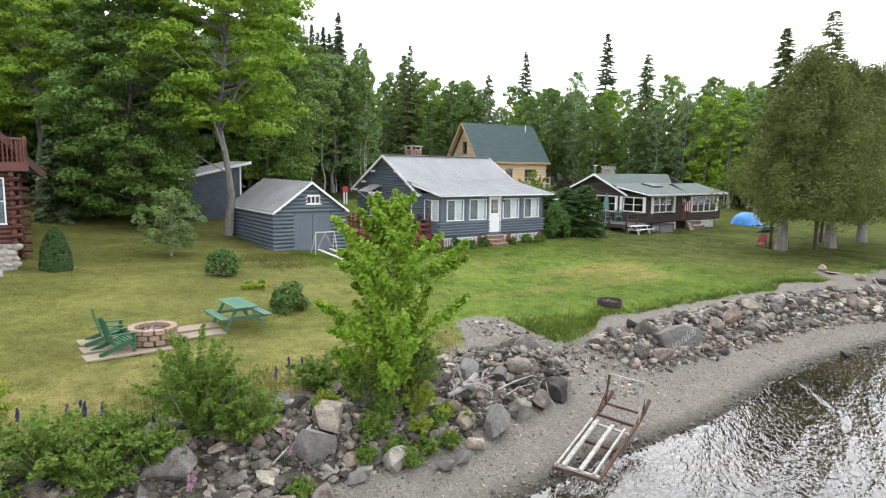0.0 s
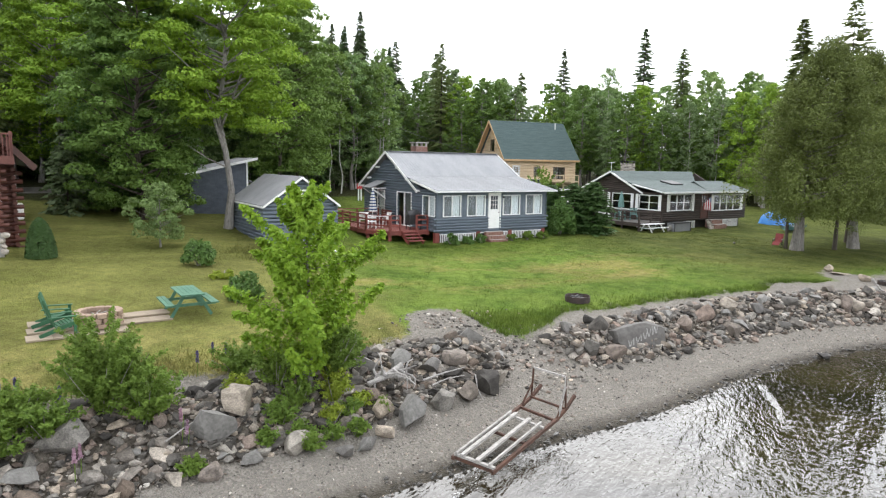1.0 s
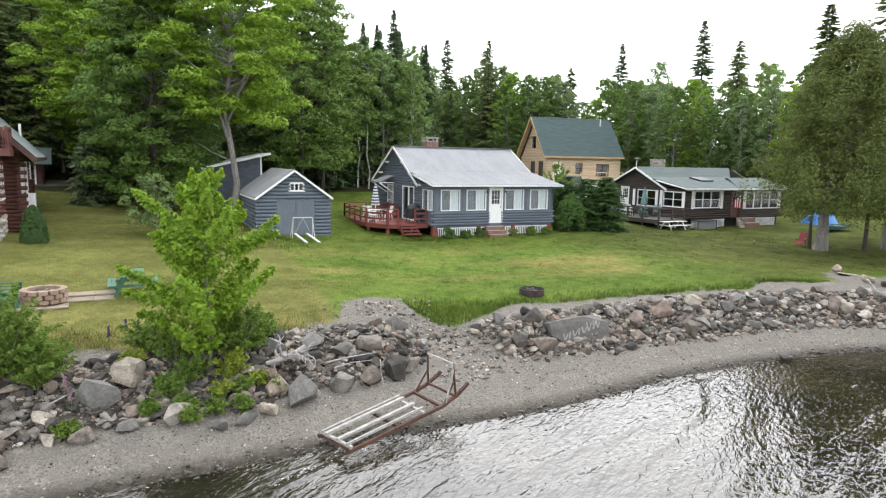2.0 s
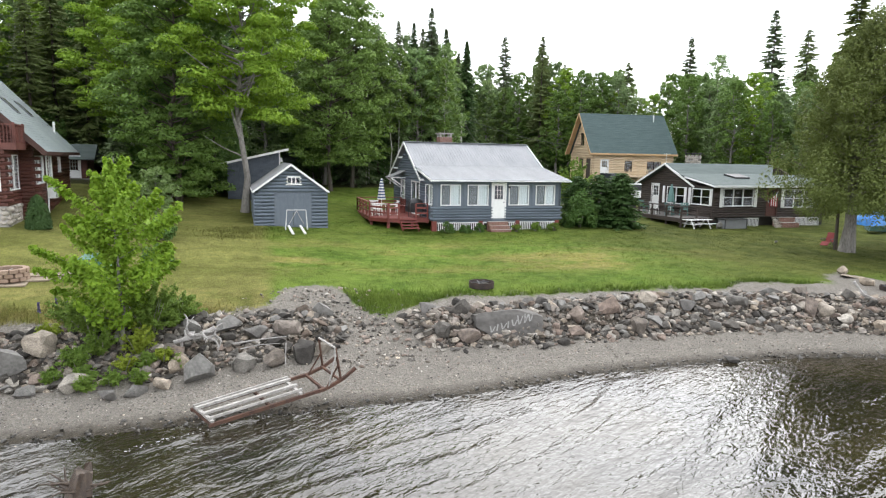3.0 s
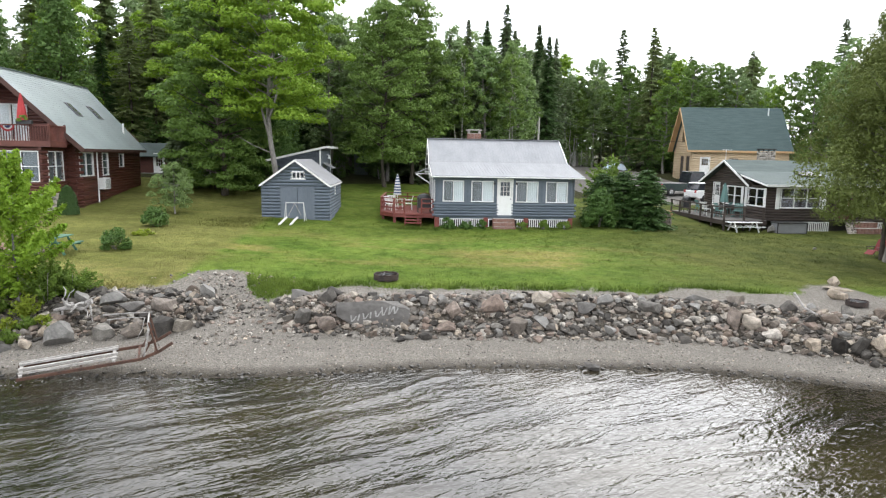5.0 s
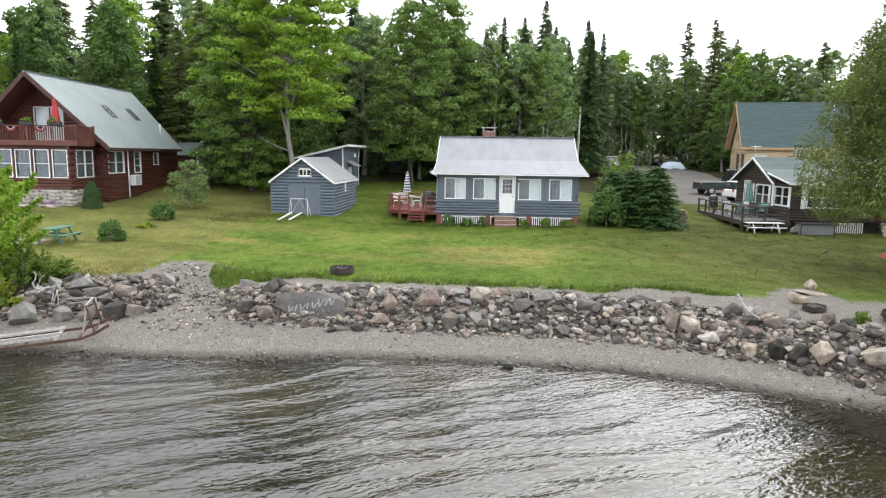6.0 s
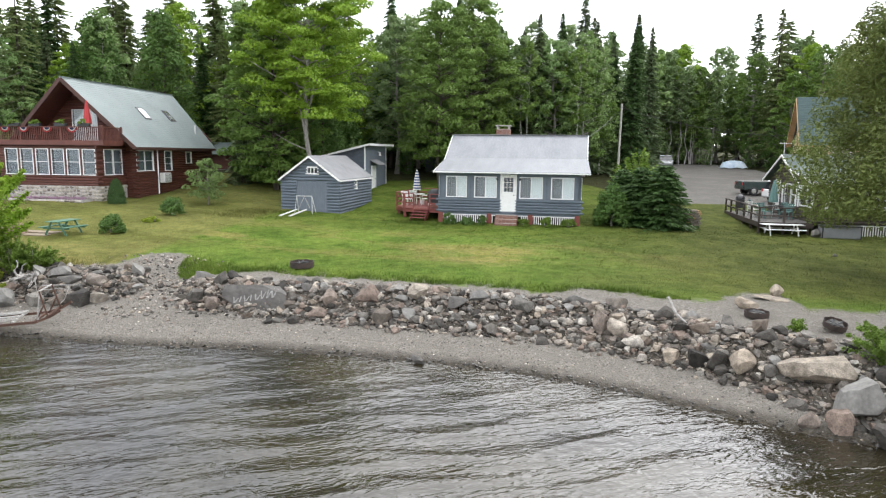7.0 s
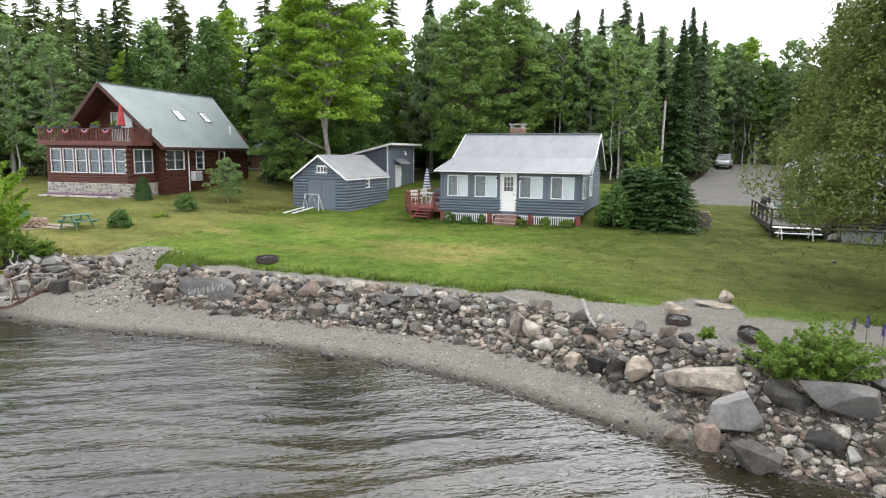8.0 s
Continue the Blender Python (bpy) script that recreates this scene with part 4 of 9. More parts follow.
def leafy_crown(rng, height, width, bottom, leaves, size, layers=0.45, clumps=40, top_bias=1.0, lean=(0, 0), skirt=(0, 0), ball=(0.13, 0.22), ragged=0.35, cone=False, hang=0.0, long=1.5, three=False):
    """Clumps of leaves on boughs: an uneven crown with gaps. Gives verts, faces and the boughs."""
    vs, fs, limbs, off = [], [], [], 0
    per = max(leaves // clumps, 8)
    for i in range(clumps):
        f = (i + rng.uniform(0, 1)) / clumps
        z = bottom + (height - bottom) * f ** top_bias
        h = (z - bottom) / (height - bottom)
        reach = width / 2 * (math.sin(math.pi * min(1, 0.16 + 0.8 * h)) ** 0.75) * rng.uniform(ragged, 1.35 - ragged)
        if cone:
            reach = width / 2 * min(1.0, 0.72 + 3.0 * h) * (1.02 - h) ** 0.62 * rng.uniform(ragged, 1.3 - ragged)
        ang = i * 2.4 + rng.uniform(-0.6, 0.6)
        c = np.array([reach * math.cos(ang) + lean[0] * h + skirt[0] * (1 - h), reach * math.sin(ang) + lean[1] * h + skirt[1] * (1 - h), z])
        rad = width * rng.uniform(*ball) * (1.1 - 0.35 * h)
        p = rng.normal(0, 1, (per, 3))
        p /= np.linalg.norm(p, axis=1)[:, None]
        p *= rng.uniform(0.5, 1.0, (per, 1)) ** 0.5
        out = p * 0.9 + np.array([0, 0, 0.5 - hang])
        q = c + p * np.array([rad, rad, rad * layers])
        q[:, 2] -= (0.25 + hang) * rad * (p[:, 0] ** 2 + p[:, 1] ** 2)
        v, fc = quads(q, out, size, rng, 0.38, long, three)
        vs.append(v)
        fs.append(fc + off)
        off += len(v)
        if i % 2 == 0 and h > 0.16:
            limbs.append((Vector((0, 0, max(bottom * 0.8, z - reach * 0.45))), Vector(c), 0.0075 * width * (1.15 - 0.6 * h)))
    return np.concatenate(vs), np.concatenate(fs), limbs


def broadleaf_meshes(name, seed, height, width, bottom, leaves, size, leaf, bark=None, r=None, forks=(), bend=0.01, **kw):
    rng = np.random.RandomState(seed)
    v, f, limbs = leafy_crown(rng, height, width, bottom, leaves, size, **kw)
    crown = mesh_np(name + "_crown", v, f, leaf)
    trunk = trunk_mesh(name + "_trunk", height * 0.86, r or height * 0.014, bark or M_BARK, list(forks) + limbs, rng, bend)
    return trunk, crown


def spruce_meshes(name, seed, height, width, leaf, bottom=0.06, whorls=26, arms=9, twigs=12, droop=0.35, thin=1.0, r=None, power=0.72, wild=0.8, three=False):
    """A conifer: whorls of drooping arms, each with needle-covered twigs."""
    rng = np.random.RandomState(seed)
    A, B = [], []
    limbs = []
    for i in range(whorls):
        h = bottom + (1 - bottom) * min(0.997, 1 - (1 - (i + rng.uniform(0, 0.6)) / whorls) ** 1.35)
        z = height * h
        reach0 = width / 2 * (1 - h) ** power + 0.05
        for k in range(arms):
            ang = 2 * math.pi * (k + rng.uniform(0, 1)) / arms + i
            reach = reach0 * rng.uniform(0.55, 1.12)
            d = np.array([math.cos(ang), math.sin(ang), 0])
            zj = min(z + rng.uniform(-wild, wild) * height * (1 - h) ** 0.35 / whorls, height * 0.985)
            tip = d * reach + np.array([0, 0, zj - droop * reach])
            root = np.array([0, 0, zj])
            if k % 3 == 0 and reach > 0.5:
                limbs.append((Vector(root), Vector(tip), 0.012 + 0.006 * reach))
            s = rng.uniform(0.12, 1.0, twigs)[:, None]
            a = root + (tip - root) * s
            fan = np.cross(d, [0, 0, 1.0]) * rng.uniform(-1, 1, (twigs, 1)) + d * 0.7 + np.array([0, 0, -0.35])
            ln = (0.1 + 0.1 * min(1.0, reach) + 0.3 * reach * (1.15 - s)) * rng.uniform(0.7, 1.2, (twigs, 1))
            A.append(a)
            B.append(a + fan * ln)
    A, B = np.concatenate(A), np.concatenate(B)
    w = (0.03 + 0.19 * np.linalg.norm(B - A, axis=1)[:, None]) * thin
    v, f = sprays(A, B, w * 2.0, rng, three)
    crown = mesh_np(name + "_crown", v, f, leaf)
    trunk = trunk_mesh(name + "_trunk", height * 0.97, r or height * 0.012, M_BARKDARK, limbs, rng, 0.003)
    return trunk, crown


def tree(name, meshes, x, y, z=None, scale=1.0, rz=0.0, label="", category="tree", group="", tall=1.0):
    z = gz(x, y) if z is None else z
    t = thing(name, x, y, z, rz, label, category, group)
    for nm, me in zip(("trunk", "crown"), meshes):
        part(nm, me, None, t)
    t.scale = (scale, scale, scale * tall)
    return t


FOREST_BROAD = [broadleaf_meshes("broadleaf", 10 + i, 15.5, w, 2.6, 9600, 0.21, leaf, layers=0.5, clumps=130, ball=(0.07, 0.13), ragged=0.25, three=True)
                for i, (leaf, w) in enumerate(((M_BROAD, 7.2), (M_DEEP, 6.6), (M_ASPEN, 6.2), (M_MAPLE, 6.6), (M_DEEP, 6.0)))]
FOREST_FAR = [broadleaf_meshes("far_broadleaf", 20 + i, 15.5, 7.4, 2.4, 2900, 0.38, leaf, layers=0.55, clumps=90, ball=(0.08, 0.14), ragged=0.25, three=True)
              for i, leaf in enumerate((M_BROAD, M_ASPEN, M_DEEP))]
FOREST_THIN = [broadleaf_meshes("slim_birch", 30 + i, 14.5, 4.6, 3.4, 4000, 0.2, leaf, M_BIRCH, r=0.085, layers=0.7, clumps=80, ball=(0.08, 0.15), ragged=0.2, three=True)
               for i, leaf in enumerate((M_ASPEN, M_BROAD))]
FOREST_SPRUCE = [spruce_meshes("spruce", 50 + i, 17, w, leaf, bottom=b, whorls=60, arms=9, twigs=18, thin=1.25, power=0.85, wild=1.2, three=True)
                 for i, (w, leaf, b) in enumerate(((6.4, M_SPRUCE, 0.05), (5.6, M_SPRUCE, 0.08), (6.0, M_FIR, 0.1), (5.6, M_FIR, 0.03)))]
FOREST_OLIVE = [spruce_meshes("olive_conifer", 60 + i, 17, w, M_OLIVE, bottom=0.1, whorls=34, arms=9, twigs=22, droop=0.2, thin=1.3, power=p, wild=1.8, three=True)
                for i, (w, p) in enumerate(((6.6, 0.6), (5.6, 0.7), (7.2, 0.55)))]
PINE_TALL = [spruce_meshes("tall_pine", 70 + i, 24, 9.0, M_SPRUCE, bottom=0.3, whorls=40, arms=8, twigs=22, droop=0.1, thin=1.15, power=0.72, wild=1.6) for i in range(2)]


def plant_forest():
    rng = random.Random(21)
    placed = []

    def ok(x, y, gap):
        if float(on_drive(x, y)) > 0.05 or float(on_drive(x + 1.5, y)) > 0.05 or float(on_drive(x - 1.5, y)) > 0.05:
            return False
        if 45 < x < 64 and 58 < y < 75:
            return False
        if 38 < x < 62 and 28 < y < 60:
            return False
        if -9.5 < x < 3.5 and 24 < y < 44:
            return False
        if 8 < x < 16 and 36 < y < 48.5:
            return False
        if 12.8 < x < 16.6 and 45 < y < 56.5:
            return False
        return all((x - a) ** 2 + (y - b) ** 2 > (gap * min(g, 1.6)) ** 2 for a, b, g in placed)

    def front(x):
        return float(np.interp(x, (-60, -14, -10, 0, 8, 12, 18, 24, 29, 31, 36, 44, 46, 64, 66, 72, 120), (32, 34, 46, 52, 50, 50, 51, 53, 54, 62, 62, 62, 76, 76, 60, 40, 36)))

    rows = []
    for band, (depth0, depth1, count, gap) in enumerate(((0.0, 3.5, 72, 2.2), (3.5, 12, 96, 2.5), (12, 26, 60, 3.4), (26, 46, 34, 4.4), (46, 75, 40, 5.0))):
        tries = 0
        made = 0
        while made < count and tries < 6000:
            tries += 1
            x = rng.uniform(-38, 104)
            y = front(x) + rng.uniform(depth0, depth1)
            if ok(x, y, gap):
                placed.append((x, y, 1.0))
                made += 1
                rows.append((x, y, band))
    # the depth of the wood, seen only between the nearer crowns
    for i in range(64):
        x = -40 + 2.4 * i + rng.uniform(-0.9, 0.9)
        y = front(x) + (34 if 30 < x < 47 else 17) + rng.uniform(-2, 2)
        if ok(x, y, 1.0):
            tree("broadleaf_tree", FOREST_FAR[i % 3], x, y, None, rng.uniform(0.6, 0.78), i * 47, "leafy tree deep in the wood", "tree", "broadleaf trees of the wood", 0.9)
    for x, y, band in rows:
        q = rng.random()
        s = rng.uniform(0.78, 1.12) * (0.9 if band == 0 else 1.0)
        rz = rng.uniform(0, 360)
        spr, olive = (0.14, 0.42) if x < 4 else (0.2, 0.08) if x < 20 else (0.34, 0.05) if x < 36 else (0.03, 0.1)
        if q < spr:
            tree("spruce_tree", rng.choice(FOREST_SPRUCE), x, y, None, s * rng.uniform(0.75, 1.05), rz, "dark green spruce at the wood's edge", "tree", "spruces of the wood")
        elif q < spr + olive:
            tree("conifer_tree", rng.choice(FOREST_OLIVE), x, y, None, s * rng.uniform(0.85, 1.1), rz, "olive-green feathery conifer in the wood", "tree", "olive conifers of the wood")
        elif q < spr + olive + 0.24:
            tree("birch_tree", rng.choice(FOREST_THIN), x, y, None, s, rz, "slim pale-stemmed broadleaf tree in the wood", "tree", "slim trees of the wood")
        else:
            tree("broadleaf_tree", rng.choice(FOREST_BROAD if band < 2 else FOREST_FAR), x, y, None, s * (0.92 if band < 2 else 1.0), rz, "full-leaved green forest tree", "tree", "broadleaf trees of the wood")


plant_forest()

SAPLING = [broadleaf_meshes("sapling", 120 + i, 5.2, 3.6, 0.25, 2200, 0.17, leaf, r=0.04, layers=0.7, clumps=34, three=True) for i, leaf in enumerate((M_BROAD, M_SHRUBDARK))]


def plant_understory():
    rng = random.Random(41)
    made = 0
    while made < 95:
        x = rng.uniform(-30, 92)
        y = float(np.interp(x, (-30, -12, -9, 2, 8, 12, 20, 34, 35.5, 43, 45, 62, 66, 92), (36, 37, 49, 52, 52, 52, 53, 63, 92, 92, 76, 77, 60, 42))) + rng.uniform(0, 9)
        if float(on_drive(x, y)) > 0.02 or (46 < x < 64 and y < 75):
            continue
        made += 1
        tree("sapling", rng.choice(SAPLING), x, y, None, rng.uniform(0.5, 1.05), rng.uniform(0, 360), "young leafy undergrowth at the wood's edge", "tree", "undergrowth of the wood")


plant_understory()
FOREST_STEM = [broadleaf_meshes("slim_stem", 34 + i, 12.5, 3.2, 5.6, 2200, 0.2, leaf, M_BIRCH, r=0.06, layers=0.7, clumps=44, ball=(0.09, 0.16), ragged=0.2, bend=0.012, three=True)
               for i, leaf in enumerate((M_ASPEN, M_MID))]
stem_rng = random.Random(63)
for i in range(44):
    x = stem_rng.uniform(15, 34) if i < 12 else stem_rng.uniform(37.0, 51.0)
    y = (52.5 if x < 30 else 60.0) + stem_rng.uniform(0, 4) if x < 36 else stem_rng.uniform(87.5, 92.0)
    tree("birch_tree", FOREST_STEM[i % 2], x, y, None, stem_rng.uniform(0.75, 1.05), i * 73, "slim pale bare-stemmed tree at the wood's edge", "tree", "slim trees of the wood")
for i, (x, y) in enumerate(((35.0, 90.0), (37.2, 91.5), (39.5, 90.5), (41.5, 92.0), (43.5, 90.0), (36.0, 95.0), (38.6, 96.0), (41.0, 96.5))):
    tree("broadleaf_tree", FOREST_BROAD[i % 5], x, y, None, 0.84 + 0.07 * (i % 4), i * 50, "full-leaved green forest tree", "tree", "broadleaf trees of the wood")
    tree("sapling", SAPLING[i % 2], x + 1.0, y - 1.0, None, 0.9, i * 70, "young leafy undergrowth at the wood's edge", "tree", "undergrowth of the wood")

# ---- the blue-grey camp ----
def brick_stack(parent, x0, x1, y0, y1, z0, z1, name="brick"):
    """A mortar core with bricks proud of it, course by course."""
    core = part("core", boxes((x0 + 0.02, x1 - 0.02, y0 + 0.02, y1 - 0.02, z0, z1)), M_MORTAR, parent)
    me = mesh_of(bevelled(boxes((-0.1, 0.1, -0.05, 0.05, 0, 0.06)), 0.006), "brick", M_BRICK)
    z, row = z0, 0
    while z + 0.065 <= z1 + 0.001:
        for (ax, ay, bx, by, rz) in ((x0, y0, x1, y0, 0), (x1, y0, x1, y1, 90), (x1, y1, x0, y1, 180), (x0, y1, x0, y0, 270)):
            ln = math.hypot(bx - ax, by - ay)
            k = max(1, round(ln / 0.215))
            for i in range(k):
                f = (i + 0.5) / k
                b = new(name, me)
                b.parent = core
                b.matrix_local = pose(ax + (bx - ax) * f, ay + (by - ay) * f, z, 0, 0, rz) @ pose(0, 0.035, 0) @ Matrix.Diagonal((ln / k / 0.215, 1, 1, 1))
        z += 0.072
        row += 1
    return core


def blue_camp():
    h = thing("cottage", 21.45, 30.8, 0, 2.0, "slate-blue log-sided lake cottage with pale metal roof", "house")
    W, D, Z0 = 8.34, 9.6, 2.9
    ridge_y, ridge_z = 5.93, 7.62
    front = side(0, 0, 0)
    left = pose(0, 0, 0) @ Matrix(((0, 1, 0, 0), (1, 0, 0, 0), (0, 0, 1, 0), (0, 0, 0, 1)))
    right = pose(W, 0, 0, 0, 0, 90)
    wins = [(0.47, 1.63), (2.18, 3.42), (4.87, 6.12), (6.7, 7.92)]
    WZ0, WZ1 = 3.84, 5.0
    DX0, DX1, DZ0, DZ1 = 3.76, 4.58, 3.0, 5.12
    ops = [(a, b, WZ0, WZ1) for a, b in wins] + [(DX0, DX1, DZ0, DZ1)]
    flat = [(0, 5.33), (W, 5.33)]
    # walls with thickness and openings
    bm = bmesh.new()
    wall_sheet(bm, W, Z0, flat, ops, 0.14, front)
    part("front_wall", bm, M_BLUE2, h, "flat blue-grey painted porch wall")
    prof = [(0, 5.35), (1.9, 5.33), (3.3, 6.05), (ridge_y, 7.5), (D, 5.42)]
    lops = [(0.17, 1.5, 3.84, 4.97), (2.95, 4.75, 3.02, 5.06), (6.55, 7.5, 3.02, 5.06)]
    bm = bmesh.new()
    wall_sheet(bm, D, Z0, prof, lops, 0.14, left)
    part("gable_wall", bm, M_BLUE2, h)
    bm = bmesh.new()
    wall_sheet(bm, D, Z0, prof, [(0.4, 1.5, 3.84, 4.97), (3.6, 4.8, 3.84, 4.97)], 0.14, right)
    part("gable_wall", bm, M_BLUE2, h)
    bm = bmesh.new()
    wall_sheet(bm, W, Z0, [(0, 5.4), (W, 5.4)], [], 0.14, side(W, D, 180))
    part("rear_wall", bm, M_BLUE2, h)
    part("floor", boxes((0.05, W - 0.05, 0.05, D - 0.05, Z0 - 0.05, Z0 + 0.08)), M_DARKIN, h)
    # half-round log siding
    bm = bmesh.new()
    log_courses(bm, Z0, 3.76, flat, ops, 0.165, 0.095, 0.06, front, 4)
    part("log_siding", bm, M_BLUE, h, "half-round slate-blue log courses")
    for mm, oo, sd in ((left, lops, 5), (right, [(0.4, 1.5, 3.84, 4.97), (3.6, 4.8, 3.84, 4.97)], 6)):
        bm = bmesh.new()
        log_courses(bm, Z0, 7.4, prof, oo, 0.165, 0.06, 0.05, mm, sd)
        part("log_siding", bm, M_BLUE, h)
    # log ends at the corners, flat boards between the windows
    bm = bmesh.new()
    z, k = Z0, 0
    while z < 3.7:
        for cx, ux in ((-0.04, -1), (W + 0.04, 1)):
            if k % 2 == 0:
                tube(bm, (cx, 0.02, z + 0.08), (cx + ux * 0.16, 0.02, z + 0.08), 0.075, 0.07, 8)
        z += 0.165
        k += 1
    split("log_end", bm, M_BLUE, h)
    for x in (0.06, 0.33, 1.9, 3.6, 4.72, 6.4, 8.14):
        part("board", boxes((x - 0.05, x + 0.05, -0.03, 0.01, 3.78, 5.28)), M_BLUE, h)
    part("fascia", boxes((-0.05, W + 0.05, -0.045, 0.0, 5.14, 5.3)), M_BLUE, h)
    for a, b in wins:
        window(h, front, a, b, WZ0, WZ1, 2, 1, None, (M_SCREEN, M_CURTAIN), 0.05, label="white sliding window with pale curtains")
    window(h, left, 0.17, 1.5, 3.84, 4.97, 2, 1, None, (M_CURTAIN, M_SCREEN), 0.05)
    window(h, left, 2.95, 4.75, 3.02, 5.06, 2, 1, None, (M_SCREEN, None), 0.06, "sliding_door", "white-framed glass sliding door")
    window(h, left, 6.55, 7.5, 3.02, 5.06, 1, 2, None, (M_CURTAIN,), 0.07, "side_door", "white side door with glass")
    for a, b in ((0.4, 1.5), (3.6, 4.8)):
        window(h, right, a, b, 3.84, 4.97, 2, 1, None, (M_SCREEN, M_CURTAIN), 0.05)
    door(h, front, DX0, DX1, DZ0, DZ1, 4.05, None, "white panelled front door with nine panes")
    # roof: main pitch, shallower porch pitch that flares to the right
    brk_y, brk_z, ey, ez = 3.3, 6.11, -0.48, 5.34
    bm = bmesh.new()
    x0, x1 = -0.32, 8.7
    slab(bm, [(x0, brk_y, brk_z), (x1, brk_y, brk_z), (x1, ridge_y, ridge_z + 0.03), (x0, ridge_y, ridge_z + 0.03)], 0.07)
    slab(bm, [(x1, 10.05, 5.35), (x0, 10.05, 5.35), (x0, ridge_y, ridge_z + 0.03), (x1, ridge_y, ridge_z + 0.03)], 0.07)
    slab(bm, [(x0 + 0.08, ey, ez), (8.88, ey, ez), (8.73, brk_y + 0.05, brk_z + 0.012), (x0 + 0.02, brk_y + 0.05, brk_z + 0.012)], 0.06)
    roof = part("roof", bm, M_METALROOF, h, "pale grey ribbed metal roof")
    rib = bmesh.new()
    k = 0
    x = x0 + 0.1
    while x < x1:
        beam(rib, (x, brk_y, brk_z + 0.012), (x, ridge_y, ridge_z + 0.036), 0.02, 0.016)
        f = (x - x0) / (x1 - x0)
        beam(rib, (x0 + 0.08 + f * (8.88 - x0 - 0.08), ey, ez + 0.01), (x, brk_y, brk_z + 0.016), 0.02, 0.014)
        x += 0.2
    split("rib", rib, M_METALROOF, roof)
    bm = bmesh.new()
    beam(bm, (x0 - 0.02, ridge_y, ridge_z + 0.05), (x1 + 0.02, ridge_y, ridge_z + 0.05), 0.3, 0.04)
    part("ridge_cap", bm, M_METALROOF, roof)
    bm = bmesh.new()
    box(bm, x0 + 0.06, 8.89, ey - 0.03, ey, ez - 0.09, ez - 0.02)
    for xx in (x0 - 0.015, x1 + 0.015):
        beam(bm, (xx, 1.75, 5.19), (xx, ridge_y, ridge_z - 0.02), 0.04, 0.15)
        beam(bm, (xx, 10.05, 5.28), (xx, ridge_y, ridge_z - 0.02), 0.04, 0.15)
    beam(bm, (x0 + 0.03, ey, ez - 0.07), (x0 + 0.03, 2.6, 5.88), 0.04, 0.11)
    split("trim_board", bm, M_WHITE, h, "white painted trim board")
    bm = bmesh.new()
    for y in (1.95, 3.2, 4.5, 7.3, 8.6, 9.7):
        zz = profile_z(prof, y)
        beam(bm, (-0.34, y, zz - 0.1), (0.0, y, zz - 0.1), 0.1, 0.12)
    split("rafter_tail", bm, M_WHITE, h)
    # hood over the side door, with struts
    bm = bmesh.new()
    slab(bm, [(-1.15, 6.35, 5.28), (-1.15, 7.75, 5.28), (0.0, 7.75, 5.75), (0.0, 6.35, 5.75)], 0.05)
    hood = part("door_hood", bm, M_GREYROOF, h, "small grey pent roof on white struts")
    bm = bmesh.new()
    for y in (6.4, 7.7):
        beam(bm, (-1.05, y, 5.22), (-0.05, y, 4.55), 0.07, 0.07)
        beam(bm, (-1.1, y, 5.24), (0.0, y, 5.24), 0.06, 0.06)
    split("strut", bm, M_WHITE, hood)
    # chimney, lattice skirt, brick steps
    ch = part("chimney", boxes((2.55, 3.4, 6.9, 7.6, 6.6, 6.7)), M_MORTAR, h, "square red-brown brick chimney with a slab cap")
    core = brick_stack(ch, 2.52, 3.43, 6.85, 7.6, 6.7, 8.1)
    bm = boxes((2.45, 3.5, 6.78, 7.67, 8.3, 8.36))
    for px, py in ((2.6, 6.92), (3.35, 6.92), (2.6, 7.52), (3.35, 7.52)):
        box(bm, px - 0.06, px + 0.06, py - 0.06, py + 0.06, 8.1, 8.3)
    part("cap", bm, M_MORTAR, ch)
    part("sill_beam", boxes((0.02, W - 0.02, 0.03, 0.2, 2.78, 2.92)), M_BLUE, h)
    bm = bmesh.new()
    x = 0.2
    while x < W - 0.1:
        if not 3.3 < x < 4.9:
            box(bm, x, x + 0.055, 0.06, 0.08, 2.28, 2.8)
        x += 0.125
    box(bm, 0.1, W - 0.05, 0.055, 0.085, 2.72, 2.79)
    split("skirting_slat", bm, M_WHITE, h, "white vertical skirting slat")
    # dark sheet put in behind the slats as the shade under the floor
    part("skirt_shade", boxes((0.15, W - 0.15, 0.5, 0.55, 2.0, 2.85)), M_DARKIN, h)
    for x in (-0.05, 2.9, 5.35, 8.08):
        part("pier", boxes((x, x + 0.28, 0.02, 0.3, 2.1, 2.85)), M_REDWOOD, h, "dark red foundation pier")
    st = part("brick_steps", boxes((3.45, 4.75, -0.75, 0.0, 2.1, 2.2)), M_MORTAR, h, "low brick steps before the front door")
    for i, (d, z) in enumerate(((0.72, 2.36), (0.48, 2.58), (0.24, 2.82))):
        brick_stack(st, 3.45, 4.75, -d, -d + 0.24, 2.15, z)
    # lamps by the door, meter box
    for x in (3.5, 4.84):
        bm = bmesh.new()
        tube(bm, (x, -0.03, 4.95), (x, -0.12, 4.9), 0.05, 0.07, 8)
        part("wall_lamp", bm, M_BLACK, h, "small dark wall lamp")
    return h


